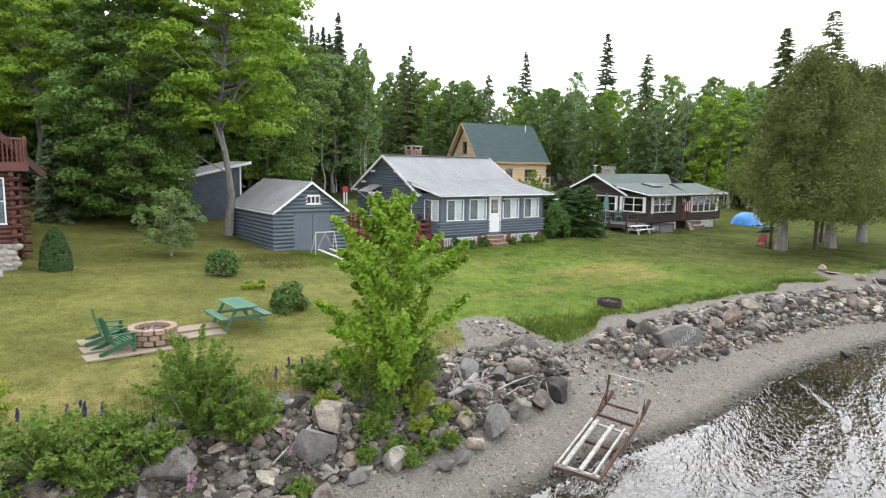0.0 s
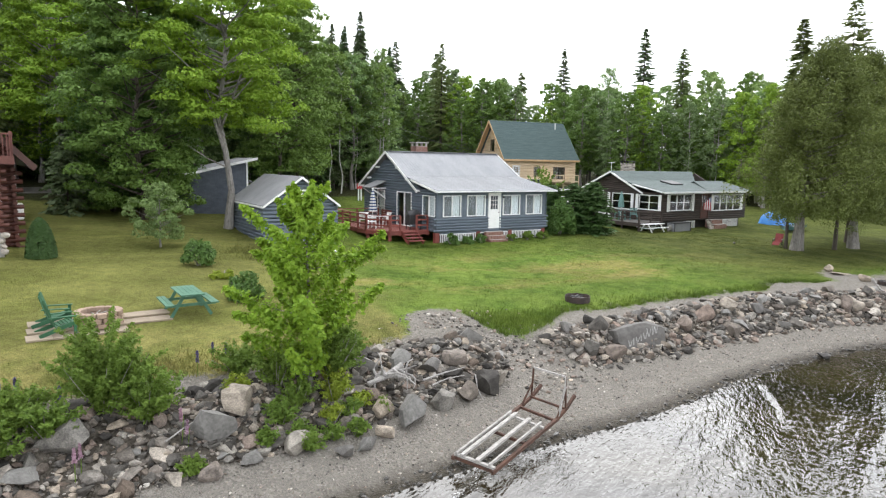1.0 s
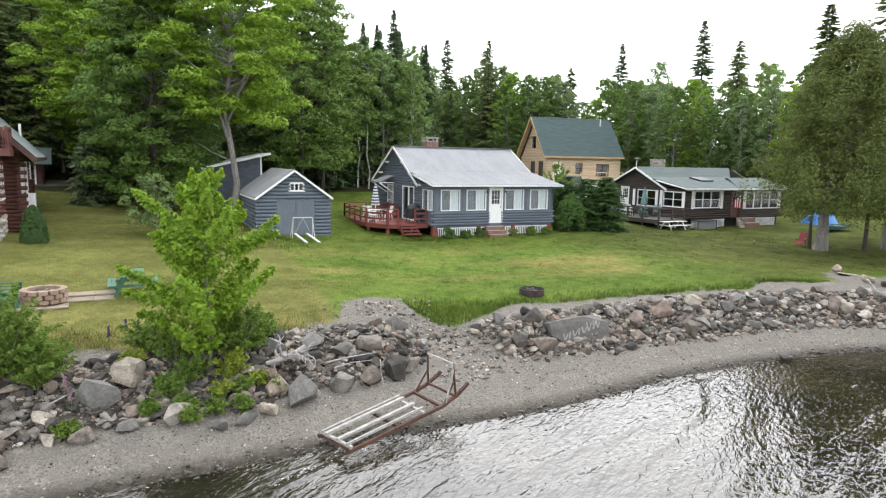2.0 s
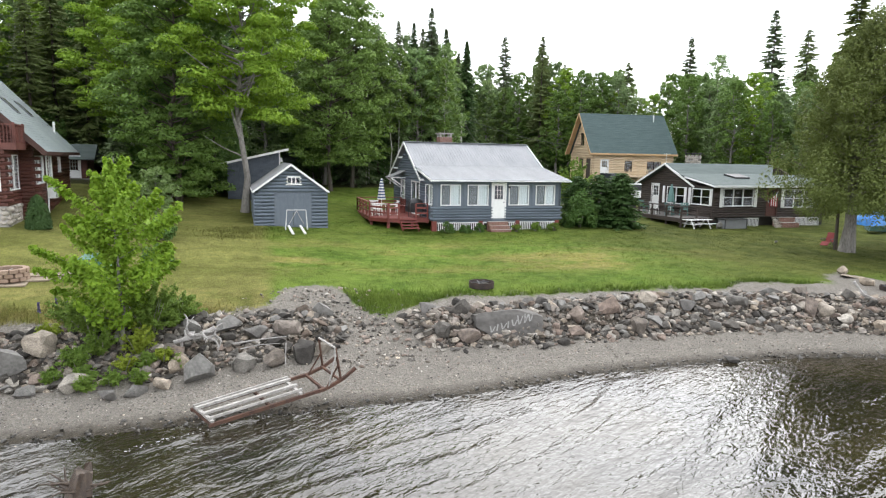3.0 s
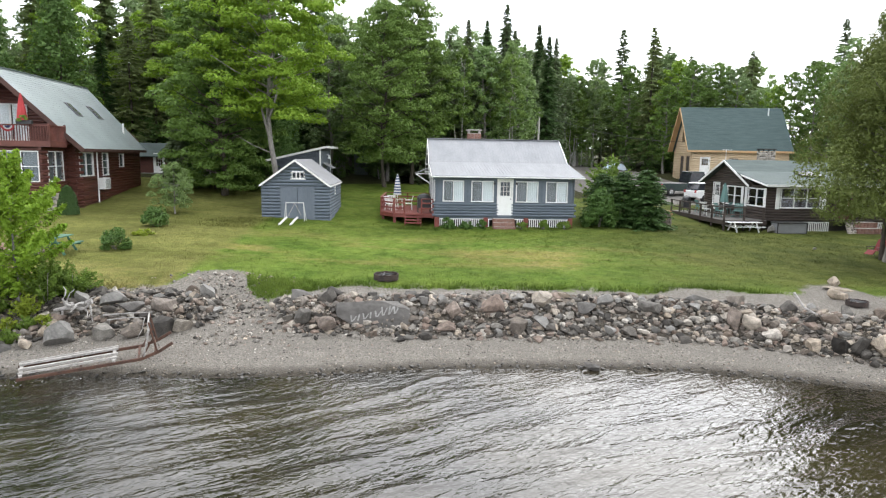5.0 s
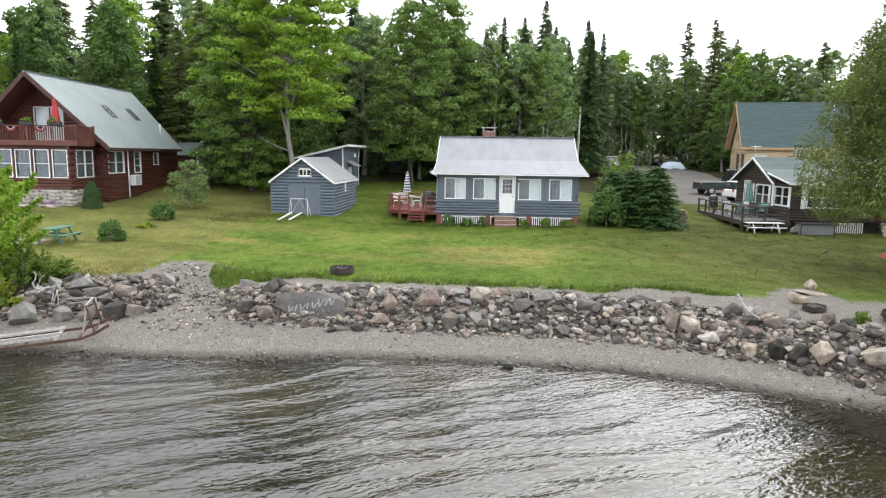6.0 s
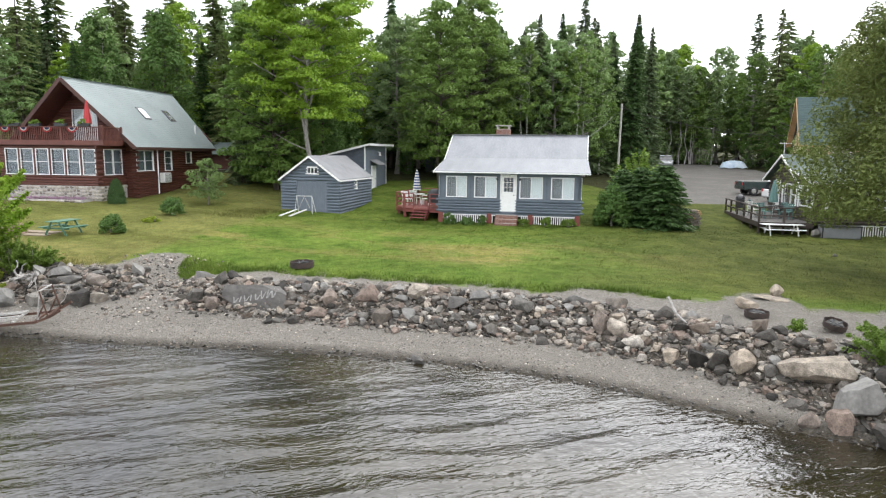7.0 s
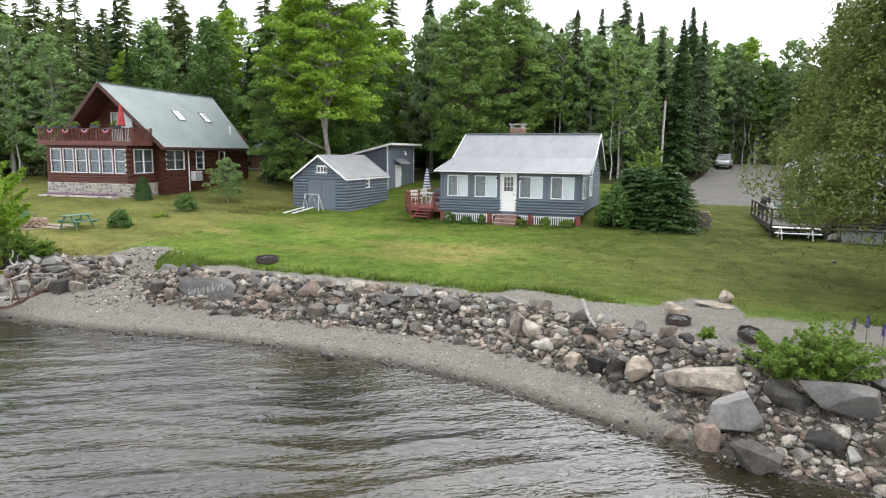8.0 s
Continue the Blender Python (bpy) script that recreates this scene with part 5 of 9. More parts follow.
def red_deck():
    d = thing("deck", 0, 0, 0, 0, "dark red painted timber deck with railings and steps", "deck")
    Z = 2.98
    pts = [(21.38, 31.55), (18.9, 31.75), (18.0, 33.1), (18.0, 38.2), (21.2, 38.2)]
    # boards, one by one, cut by the deck's outline
    y = 31.62
    while y < 38.15:
        if y < 33.1:
            x0 = 18.9 - (y - 31.75) / 1.35 * 0.9 if y > 31.75 else 18.95
        else:
            x0 = 18.0
        x1 = 21.42 - (y - 30.8) * 0.035
        part("board", boxes((x0, x1, y, y + 0.13, Z - 0.035, Z)), M_REDWOOD, d)
        y += 0.14
    bm = bmesh.new()
    for a, b in zip(pts, pts[1:]):
        beam(bm, (*a, Z - 0.14), (*b, Z - 0.14), 0.05, 0.22)
    split("rim_board", bm, M_REDWOOD, d)

    def rail(a, b, name="rail"):
        a, b = Vector((*a, Z)), Vector((*b, Z))
        n = max(1, round((b - a).length / 1.25))
        bm = bmesh.new()
        for i in range(n + 1):
            p = a.lerp(b, i / n)
            box(bm, p.x - 0.045, p.x + 0.045, p.y - 0.045, p.y + 0.045, Z - 0.3, Z + 0.86)
        split("rail_post", bm, M_REDWOOD, d)
        bm = bmesh.new()
        beam(bm, a + Vector((0, 0, 0.88)), b + Vector((0, 0, 0.88)), 0.14, 0.04)
        beam(bm, a + Vector((0, 0, 0.62)), b + Vector((0, 0, 0.62)), 0.04, 0.09)
        beam(bm, a + Vector((0, 0, 0.3)), b + Vector((0, 0, 0.3)), 0.04, 0.09)
        split(name, bm, M_REDWOOD, d)

    rail((18.95, 31.78), (19.55, 31.73))
    rail((20.6, 31.68), (21.3, 31.62))
    rail((18.9, 31.8), (18.03, 33.12))
    rail((18.03, 33.15), (18.03, 38.15))
    rail((18.03, 38.15), (21.1, 38.15))
    for i in range(4):
        z = Z - 0.03 - 0.15 * i
        part("step", boxes((19.6, 20.6, 31.4 - 0.26 * i, 31.68 - 0.26 * i, z - 0.05, z)), M_REDWOOD, d)
    bm = bmesh.new()
    for x in (19.62, 20.58):
        beam(bm, (x, 31.6, Z - 0.2), (x, 30.75, 2.3), 0.05, 0.2)
    split("stringer", bm, M_REDWOOD, d)
    for x, y in ((18.95, 31.9), (18.15, 33.2), (18.15, 35.6), (18.15, 38.0), (20.4, 31.75), (20.4, 35), (20.4, 38)):
        part("post", boxes((x - 0.08, x + 0.08, y - 0.08, y + 0.08, gz(x, y) - 0.1, Z - 0.2)), M_REDWOOD, d)
    return d


# ---- the log shed and the tall lean-to behind it ----
def log_shed():
    s = thing("shed", 11.3, 30.38, 0, 1.5, "slate-blue log shed with white trim and double doors", "shed")
    W, D, Z0 = 3.8, 6.0, 2.5
    ap = 6.05
    front = side(0, 0, 0)
    prof = [(0, 4.68), (W / 2, ap), (W, 4.68)]
    ops = [(0.98, 3.02, 2.55, 4.5), (1.7, 2.4, 5.04, 5.4)]
    bm = bmesh.new()
    wall_sheet(bm, W, Z0, prof, ops, 0.12, front)
    wall_sheet(bm, W, Z0, prof, [], 0.12, side(W, D, 180))
    right = side(W, 0, 90)
    rop = [(2.6, 3.15, 4.0, 4.5)]
    wall_sheet(bm, D, Z0, [(0, 4.68), (D, 4.68)], rop, 0.12, right)
    left = side(0, D, -90)
    wall_sheet(bm, D, Z0, [(0, 4.68), (D, 4.68)], [], 0.12, left)
    part("wall", bm, M_BLUE2, s)
    for mm, pp, oo, z1, sd in ((front, prof, ops, 5.95, 1), (right, [(0, 4.68), (D, 4.68)], rop, 4.66, 2), (left, [(0, 4.68), (D, 4.68)], [], 4.66, 3)):
        bm = bmesh.new()
        log_courses(bm, Z0, z1, pp, oo, 0.19, 0.11, 0.08, mm, sd)
        part("log_siding", bm, M_BLUE, s, "half-round slate-blue logs")
    for x0, x1 in ((0.98, 1.99), (2.01, 3.02)):
        leaf = part("door", boxes((x0, x1, -0.02, 0.04, 2.55, 4.5)), M_BLUE2, s, "flat plank barn door in slate blue")
        for k in range(8):
            w = (x1 - x0) / 8
            part("plank", boxes((x0 + w * k + 0.003, x0 + w * (k + 1) - 0.003, -0.034, -0.021, 2.56, 4.49)), M_BLUE2, leaf)
        for z in (2.75, 3.5, 4.3):
            part("ledge", boxes((x0 + 0.02, x1 - 0.02, -0.055, -0.036, z, z + 0.1)), M_BLUE2, leaf)
    window(s, front, 1.72, 2.38, 5.06, 5.38, 3, 1, None, None, 0.085, label="small white three-pane gable window")
    window(s, right, 2.65, 3.1, 4.02, 4.48, 1, 2, None, None, 0.06)
    part("floor", boxes((0.02, W - 0.02, 0.02, D - 0.02, 2.4, 2.55)), M_DARKIN, s)
    bm = bmesh.new()
    ov, fr, rise = 0.14, 0.26, (ap - 4.68) / (W / 2)
    for sx, xe in ((-1, -ov), (1, W + ov)):
        ze = ap + 0.1 - rise * (W / 2 + ov)
        slab(bm, [(xe, -fr, ze), (W / 2, -fr, ap + 0.1), (W / 2, D + 0.25, ap + 0.1), (xe, D + 0.25, ze)], 0.06)
    roof = part("roof", bm, M_GREYROOF, s, "grey rolled roofing")
    bm = bmesh.new()
    for xe in (-ov, W + ov):
        ze = ap + 0.02 - rise * (W / 2 + ov)
        beam(bm, (xe, -fr - 0.015, ze), (W / 2, -fr - 0.015, ap + 0.03), 0.04, 0.1)
    for xe in (-ov - 0.02, W + ov + 0.02):
        ze = ap + 0.04 - rise * (W / 2 + ov)
        beam(bm, (xe, -fr, ze - 0.02), (xe, D + 0.25, ze - 0.02), 0.03, 0.09)
    split("trim_board", bm, M_WHITE, s, "white rake board")
    return s


def tall_lean_to():
    s = thing("outbuilding", 9.5, 40.7, 0, 0.0, "tall slate-blue lean-to outbuilding with sloping roof", "shed")
    W, D, Z0 = 3.5, 5.0, 2.9
    prof = [(0, 6.0), (W, 6.85)]
    bm = bmesh.new()
    wall_sheet(bm, W, Z0, prof, [], 0.12, side(0, 0, 0))
    wall_sheet(bm, W, Z0, [(0, 6.85), (W, 6.0)], [], 0.12, side(W, D, 180))
    east = side(W, 0, 90)
    wall_sheet(bm, D, Z0, [(0, 6.85), (D, 6.85)], [(1.35, 2.3, 3.3, 5.3)], 0.12, east)
    wall_sheet(bm, D, Z0, [(0, 6.0), (D, 6.0)], [], 0.12, side(0, D, -90))
    part("wall", bm, M_BLUE2, s)
    bm = bmesh.new()
    z = Z0
    rng = random.Random(5)
    while z < 6.7:
        x = 0.0
        while x < W:
            w = rng.uniform(0.12, 0.24)
            if z + 0.18 < profile_z(prof, x + w / 2):
                box(bm, x, min(x + w - 0.008, W), -0.03 - rng.uniform(0, 0.012), 0.0, z, z + 0.185)
            x += w
        z += 0.18
    part("shingles", bm, M_BLUEDARK, s, "weathered slate-blue wall shingles")
    door(s, east, 1.38, 2.27, 3.3, 5.28, None, None, "plain white door")
    bm = bmesh.new()
    slab(bm, [(W + 0.75, 1.1, 5.45), (W + 0.75, 2.9, 5.45), (W, 2.9, 5.85), (W, 1.1, 5.85)], 0.05)
    part("door_hood", bm, M_GREYROOF, s)
    bm = bmesh.new()
    slab(bm, [(-0.5, -0.4, 5.98), (W + 0.55, -0.4, 7.08), (W + 0.55, D + 0.35, 7.08), (-0.5, D + 0.35, 5.98)], 0.07)
    part("roof", bm, M_GREYROOF, s)
    bm = boxes((W + 0.55, W + 0.59, -0.42, D + 0.37, 6.92, 7.09))
    beam(bm, (-0.5, -0.42, 5.93), (W + 0.57, -0.42, 7.03), 0.04, 0.15)
    for y in (-0.03, D):
        box(bm, W - 0.06, W + 0.03, y - 0.06, y + 0.03, Z0, 6.85)
    split("trim_board", bm, M_WHITE, s, "white trim board")
    bm = bmesh.new()
    tube(bm, (W + 0.02, 2.9, 6.45), (W + 0.22, 2.9, 6.4), 0.03, 0.03, 8)
    tube(bm, (W + 0.2, 2.9, 6.42), (W + 0.2, 2.9, 6.15), 0.05, 0.12, 10)
    part("yard_lamp", bm, M_WHITE, s, "white gooseneck yard lamp")
    return s


# ---- the red-brown log house ----
def red_house():
    h = thing("log_house", -2.45, 29.4, 0, 5.5, "red-brown log house with pale metal roof and deck", "house")
    X, D, Z0 = 3.45, 10.4, 3.3
    RZ, EZ, EX = 10.85, 6.56, 4.16
    slope = (RZ - EZ) / EX

    def roofz(x):
        return RZ - slope * abs(x)

    wall_top = roofz(X) - 0.08
    east = side(X, 0, 90)
    sops = [(0.14, 2.1, 4.95, 6.33), (3.45, 4.4, 4.92, 6.33), (6.3, 7.12, 5.4, 6.28)]
    lo = Z0 - 0.6
    bm = bmesh.new()
    wall_sheet(bm, D, lo, [(0, wall_top), (D, wall_top)], sops, 0.16, east)
    wall_sheet(bm, D, lo, [(0, wall_top), (D, wall_top)], [], 0.16, side(-X, D, -90))
    gab = [(0, wall_top), (X, RZ - 0.15), (2 * X, wall_top)]
    gops = [(2.7, 3.5, 7.0, 8.9), (3.6, 4.4, 7.0, 8.9)]
    wall_sheet(bm, 2 * X, lo, gab, gops, 0.16, side(-X, 0, 0))
    wall_sheet(bm, 2 * X, lo, gab, [], 0.16, side(X, D, 180))
    part("wall", bm, M_REDLOG, h)
    bm = bmesh.new()
    log_courses(bm, lo, 7.2, [(0, wall_top), (D, wall_top)], sops, 0.17, 0.06, 0.0, east, 3)
    part("log_siding", bm, M_REDLOG, h, "rounded red-brown log courses")
    bm = bmesh.new()
    log_courses(bm, lo, 10.5, gab, gops, 0.17, 0.05, 0.0, side(-X, 0, 0), 3)
    part("log_siding", bm, M_REDLOG, h)
    # crossed log ends on the corner
    bm = bmesh.new()
    z = Z0 - 0.4
    k = 0
    while z < 6.4:
        if k % 2 == 0:
            tube(bm, (X - 0.02, -0.32, z + 0.085), (X - 0.02, 0.1, z + 0.085), 0.09, 0.085, 8)
        else:
            tube(bm, (X - 0.1, 0.0, z + 0.085), (X + 0.3, 0.0, z + 0.085), 0.085, 0.09, 8)
        z += 0.17
        k += 1
    split("log_end", bm, M_REDLOG, h)
    for o, n, r in zip(sops, (2, 1, 1), (2, 3, 1)):
        window(h, east, o[0] + 0.05, o[1] - 0.05, o[2] + 0.05, o[3] - 0.05, n, r, None, (M_SHADEIN,), 0.06)
    for a in gops:
        window(h, side(-X, 0, 0), a[0], a[1], a[2], a[3], 1, 1, None, (M_CURTAIN,), 0.06)
    # sunroom under the deck: six front windows and two on the side
    SX0, SX1, SY = -3.95, 2.85, -2.68
    fr = side(SX0, SY, 0)
    fw = []
    for i in range(6):
        a = 0.42 + i * 1.07
        fw.append((a, a + 0.8, 4.8, 6.33))
    bm = bmesh.new()
    wall_sheet(bm, SX1 - SX0, lo, [(0, 6.7), (SX1 - SX0, 6.7)], fw, 0.16, fr)
    ea = side(SX1, SY, 90)
    ew = [(0.45, 1.25, 4.8, 6.33), (1.35, 2.15, 4.8, 6.33)]
    wall_sheet(bm, -SY, lo, [(0, 6.7), (-SY, 6.7)], ew, 0.16, ea)
    wall_sheet(bm, -SY, lo, [(0, 6.7), (-SY, 6.7)], [], 0.16, side(SX0, 0, -90))
    sun_ = part("sunroom", bm, M_REDLOG, h)
    for mm, ln, oo in ((fr, SX1 - SX0, fw), (ea, -SY, ew)):
        bm = bmesh.new()
        log_courses(bm, 4.08, 6.7, [(0, 6.7), (ln, 6.7)], oo, 0.165, 0.06, 0.0, mm, 2)
        part("log_siding", bm, M_REDLOG, sun_)
    bm = bmesh.new()
    z, k = 4.1, 0
    while z < 6.5:
        if k % 2 == 0:
            tube(bm, (SX1, SY - 0.28, z + 0.08), (SX1, SY + 0.1, z + 0.08), 0.085, 0.08, 8)
        else:
            tube(bm, (SX1 - 0.1, SY, z + 0.08), (SX1 + 0.26, SY, z + 0.08), 0.08, 0.085, 8)
        z += 0.165
        k += 1
    split("log_end", bm, M_REDLOG, sun_)
    for o in fw:
        window(h, fr, *o, 1, 2, None, (M_SHADEIN,), 0.05, label="white double-hung sunroom window")
    for o in ew:
        window(h, ea, *o, 1, 2, None, (M_SHADEIN,), 0.05)
    # fieldstone base, stone by stone
    base = part("stone_base", boxes((SX0 - 0.05, SX1 + 0.05, SY - 0.05, SY + 0.1, lo, 4.08), (SX1 - 0.1, SX1 + 0.05, SY - 0.05, -0.1, lo, 4.08)), M_MORTAR, h, "rounded fieldstone foundation")
    rng = random.Random(4)
    for mm, ln in ((side(SX0 - 0.05, SY - 0.05, 0), SX1 - SX0 + 0.1), (side(SX1 + 0.05, SY - 0.05, 90), 2.5)):
        z = 3.25
        while z < 3.98:
            x = 0.05
            while x < ln - 0.1:
                w = rng.uniform(0.18, 0.34)
                st = part("stone", rng.choice(ROUND_STONES), None, base)
                st.matrix_local = mm @ pose(x + w / 2, 0.02, z + 0.1, 0, 0, 0) @ Matrix.Diagonal((w * 1.0, 0.16, 0.23, 1))
                x += w + 0.01
            z += 0.205
    bed = part("planter_wall", boxes((SX0 + 0.2, SX1 - 0.5, SY - 1.1, SY - 0.85, lo, 3.28), (SX1 - 0.75, SX1 - 0.5, SY - 0.9, SY, lo, 3.28)), M_MORTAR, h, "low stone planter wall")
    for k in range(32):
        st = part("stone", rng.choice(ROUND_STONES), None, bed)
        st.matrix_local = pose(SX0 + 0.35 + (k % 16) * 0.38, SY - 1.1, 3.02 + 0.17 * (k // 16)) @ Matrix.Diagonal((0.38, 0.2, 0.18, 1))
    part("planter_soil", boxes((SX0 + 0.2, SX1 - 0.55, SY - 0.88, SY - 0.02, lo, 3.22)), M_DARKIN, h)
    # roof
    bm = bmesh.new()
    yf, yb = -1.95, 10.7
    for sx in (1, -1):
        slab(bm, [(sx * EX, -0.85 if sx > 0 else yf, EZ), (0, yf, RZ), (0, yb, RZ), (sx * EX, yb - 1.0 if sx > 0 else yb, EZ)], 0.14)
    roof = part("roof", bm, M_PALEROOF, h, "pale grey-green metal tile roof")
    for sx in (1, -1):
        bm = bmesh.new()
        slab(bm, [(sx * EX, -0.84 if sx > 0 else yf + 0.01, EZ - 0.19), (0, yf + 0.01, RZ - 0.19), (0, 0.0, RZ - 0.19), (sx * EX, 0.0, EZ - 0.19)], 0.03)
        part("soffit", bm, M_REDLOG, roof, "dark red boarded soffit")
    bm = bmesh.new()
    n = 30
    for i in range(1, n):
        f = i / n
        x, z = EX * f, RZ - (RZ - EZ) * f
        ya, yb2 = yf + (yf * 0 - 0.85 - yf) * f, yb - 1.0 * f
        beam(bm, (x, ya, z + 0.006), (x, yb2, z + 0.006), 0.04, 0.008)
    split("tile_course", bm, M_PALEROOF, roof)
    bm = bmesh.new()
    beam(bm, (0, yf - 0.02, RZ + 0.01), (0, yb + 0.02, RZ + 0.01), 0.22, 0.025)
    part("ridge_cap", bm, M_PALEROOF, roof)
    bm = bmesh.new()
    beam(bm, (EX, -0.87, EZ - 0.13), (0, yf - 0.02, RZ - 0.13), 0.05, 0.24)
    beam(bm, (-EX, yf - 0.02, EZ - 0.13), (0, yf - 0.02, RZ - 0.13), 0.05, 0.24)
    beam(bm, (EX + 0.01, -0.85, EZ - 0.1), (EX + 0.01, yb - 1, EZ - 0.1), 0.04, 0.16)
    split("rake_board", bm, M_RAKE, h)
    for y in (3.4, 6.6):
        f0, f1 = 0.36, 0.55
        bm = bmesh.new()
        p = [Vector((EX * f, yy, RZ - (RZ - EZ) * f + 0.05)) for f, yy in ((f1, y), (f1, y + 0.75), (f0, y + 0.75), (f0, y))]
        slab(bm, [tuple(v) for v in p], 0.14)
        sk = part("skylight", bm, M_BLACK, h, "dark-framed roof window")
        bm = bmesh.new()
        c = sum(p, Vector()) / 4
        slab(bm, [tuple(c + (v - c) * 0.8 + Vector((0.018, 0, 0.018))) for v in p], 0.02)
        part("pane", bm, M_WINGLOSS, sk)
    bm = bmesh.new()
    tube(bm, (3.05, 8.6, 7.6), (3.05, 8.6, 8.35), 0.07, 0.07, 8)
    part("vent_pipe", bm, M_WHITE, h)
    bm = bmesh.new()
    tube(bm, (X + 0.12, 2.5, 3.35), (X + 0.12, 2.5, 6.35), 0.045, 0.045, 8)
    part("downpipe", bm, M_WHITE, h)
    bm = bevelled(boxes((X + 0.05, X + 0.42, 2.75, 3.65, 4.1, 4.8)), 0.03)
    ac = part("heat_pump", bm, M_WHITE, h, "white heat pump box on the wall")
    bm = bmesh.new()
    for i in range(9):
        box(bm, X + 0.42, X + 0.43, 2.82, 3.58, 4.17 + i * 0.065, 4.2 + i * 0.065)
    split("grille_slat", bm, M_SCREEN, ac)
    # upper deck with baluster railing
    DX0, DX1, DY = -4.35, 3.36, -2.9
    part("deck_floor", boxes((DX0, DX1, DY, -0.05, 6.72, 6.86)), M_REDLOG, h)
    bm = boxes((DX0, DX1, DY - 0.03, DY, 6.6, 6.9))
    box(bm, DX1, DX1 + 0.03, DY - 0.03, -1.0, 6.6, 6.9)
    split("rim_board", bm, M_HOUSEDECK, h)
    bm = bmesh.new()
    x = DX0
    while x <= DX1:
        box(bm, x - 0.02, x + 0.02, DY + 0.02, DY + 0.06, 6.85, 7.68)
        x += 0.13
    y = DY
    while y < -0.95:
        box(bm, DX1 - 0.06, DX1 - 0.02, y, y + 0.04, 6.85, 7.68)
        y += 0.13
    split("baluster", bm, M_HOUSEDECK, h)
    bm = boxes((DX0, DX1, DY - 0.01, DY + 0.1, 7.68, 7.74), (DX1 - 0.1, DX1 + 0.01, DY, -0.95, 7.68, 7.74))
    for x in (DX0, -2.3, 0.5, DX1 - 0.1):
        box(bm, x, x + 0.1, DY, DY + 0.1, 6.8, 7.8)
    box(bm, DX1 - 0.1, DX1, -1.05, -0.95, 6.8, 7.8)
    split("handrail", bm, M_HOUSEDECK, h)
    part("floor", boxes((SX0, SX1, SY + 0.1, 0, 4.2, 4.3)), M_DARKIN, h)
    # closed red umbrella and flower boxes on the deck rail
    return h

# ---- the dark log camp next door ----
def dark_camp():
    h = thing("log_camp", 42.5, 32.6, 0, 3.0, "dark brown log camp with faded green roof", "house")
    L, D, Z0 = 11.0, 8.2, 2.75
    ry, rz_ = 5.02, 6.5
    left = Matrix(((0, 1, 0, 0), (1, 0, 0, 0), (0, 0, 1, 0), (0, 0, 0, 1)))
    front = side(0, 0, 0)
    prof = [(0, 4.98), (1.7, 4.95), (3.66, 5.68), (ry, 6.4), (D, 4.95)]
    fops = [(0.9, 3.5, 3.62, 4.78), (4.85, 5.75, 2.85, 4.85), (6.5, 10.2, 3.5, 4.72)]
    lops = [(0.3, 2.1, 3.65, 4.7), (3.0, 4.9, 3.55, 4.72), (6.0, 6.85, 3.0, 4.9)]
    fl = [(0, 5.0), (L, 5.0)]
    bm = bmesh.new()
    wall_sheet(bm, L, Z0, fl, fops, 0.15, front)
    wall_sheet(bm, D, Z0, prof, lops, 0.15, left)
    wall_sheet(bm, D, Z0, prof, [], 0.15, side(L, 0, 90))
    wall_sheet(bm, L, Z0, fl, [], 0.15, side(L, D, 180))
    part("wall", bm, M_BROWNLOG, h)
    for mm, pp, oo, z1, sd in ((front, fl, fops, 5.0, 1), (left, prof, lops, 6.3, 2)):
        bm = bmesh.new()
        log_courses(bm, Z0, z1, pp, oo, 0.17, 0.075, 0.06, mm, sd)
        part("log_siding", bm, M_BROWNLOG, h, "dark brown round log courses")
    part("floor", boxes((0.1, L - 0.1, 0.1, D - 0.1, Z0, Z0 + 0.1)), M_DARKIN, h)
    window(h, front, *fops[0], 3, 2, None, None, 0.07)
    window(h, front, *fops[2], 4, 2, None, None, 0.07)
    window(h, left, *lops[0], 2, 2, None, None, 0.07)
    window(h, left, *lops[1], 2, 2, None, None, 0.07)
    door(h, left, *lops[2], 3.9, None, "white door with glass")
    door(h, front, *fops[1], 3.7, M_REDLOG, "dark red front door")
    for mm, x, z0, z1 in ((front, 0.52, 3.5, 4.85), (front, 3.62, 3.5, 4.85), (front, 6.15, 3.45, 4.8), (front, 10.3, 3.45, 4.8), (left, 0.02, 3.5, 4.8), (left, 2.24, 3.5, 4.8), (left, 2.72, 3.5, 4.8), (left, 5.2, 3.5, 4.8)):
        part("shutter", boxes((x, x + 0.26, -0.1, -0.06, z0, z1), m=mm), M_WHITE, h, "narrow white shutter")
    bm = bmesh.new()
    slab(bm, [(-0.4, 3.66, 5.8), (9.0, 3.66, 5.8), (10.4, ry, rz_ + 0.08), (-0.4, ry, rz_ + 0.08)], 0.08)
    slab(bm, [(10.4, 8.6, 4.92), (-0.4, 8.6, 4.92), (-0.4, ry, rz_ + 0.08), (10.4, ry, rz_ + 0.08)], 0.08)
    slab(bm, [(-0.35, -0.4, 5.06), (5.2, -0.4, 5.06), (9.0, 3.7, 5.815), (-0.35, 3.7, 5.815)], 0.07)
    slab(bm, [(5.2, -0.42, 5.05), (11.4, -0.42, 5.05), (11.4, 2.6, 5.8), (7.4, 2.6, 5.8)], 0.06)
    slab(bm, [(11.4, 6.0, 4.95), (8.0, 6.0, 4.95), (7.4, 2.6, 5.8), (11.4, 2.6, 5.8)], 0.06)
    part("roof", bm, M_GREENROOF2, h, "faded green shingle roof")
    bm = bmesh.new()
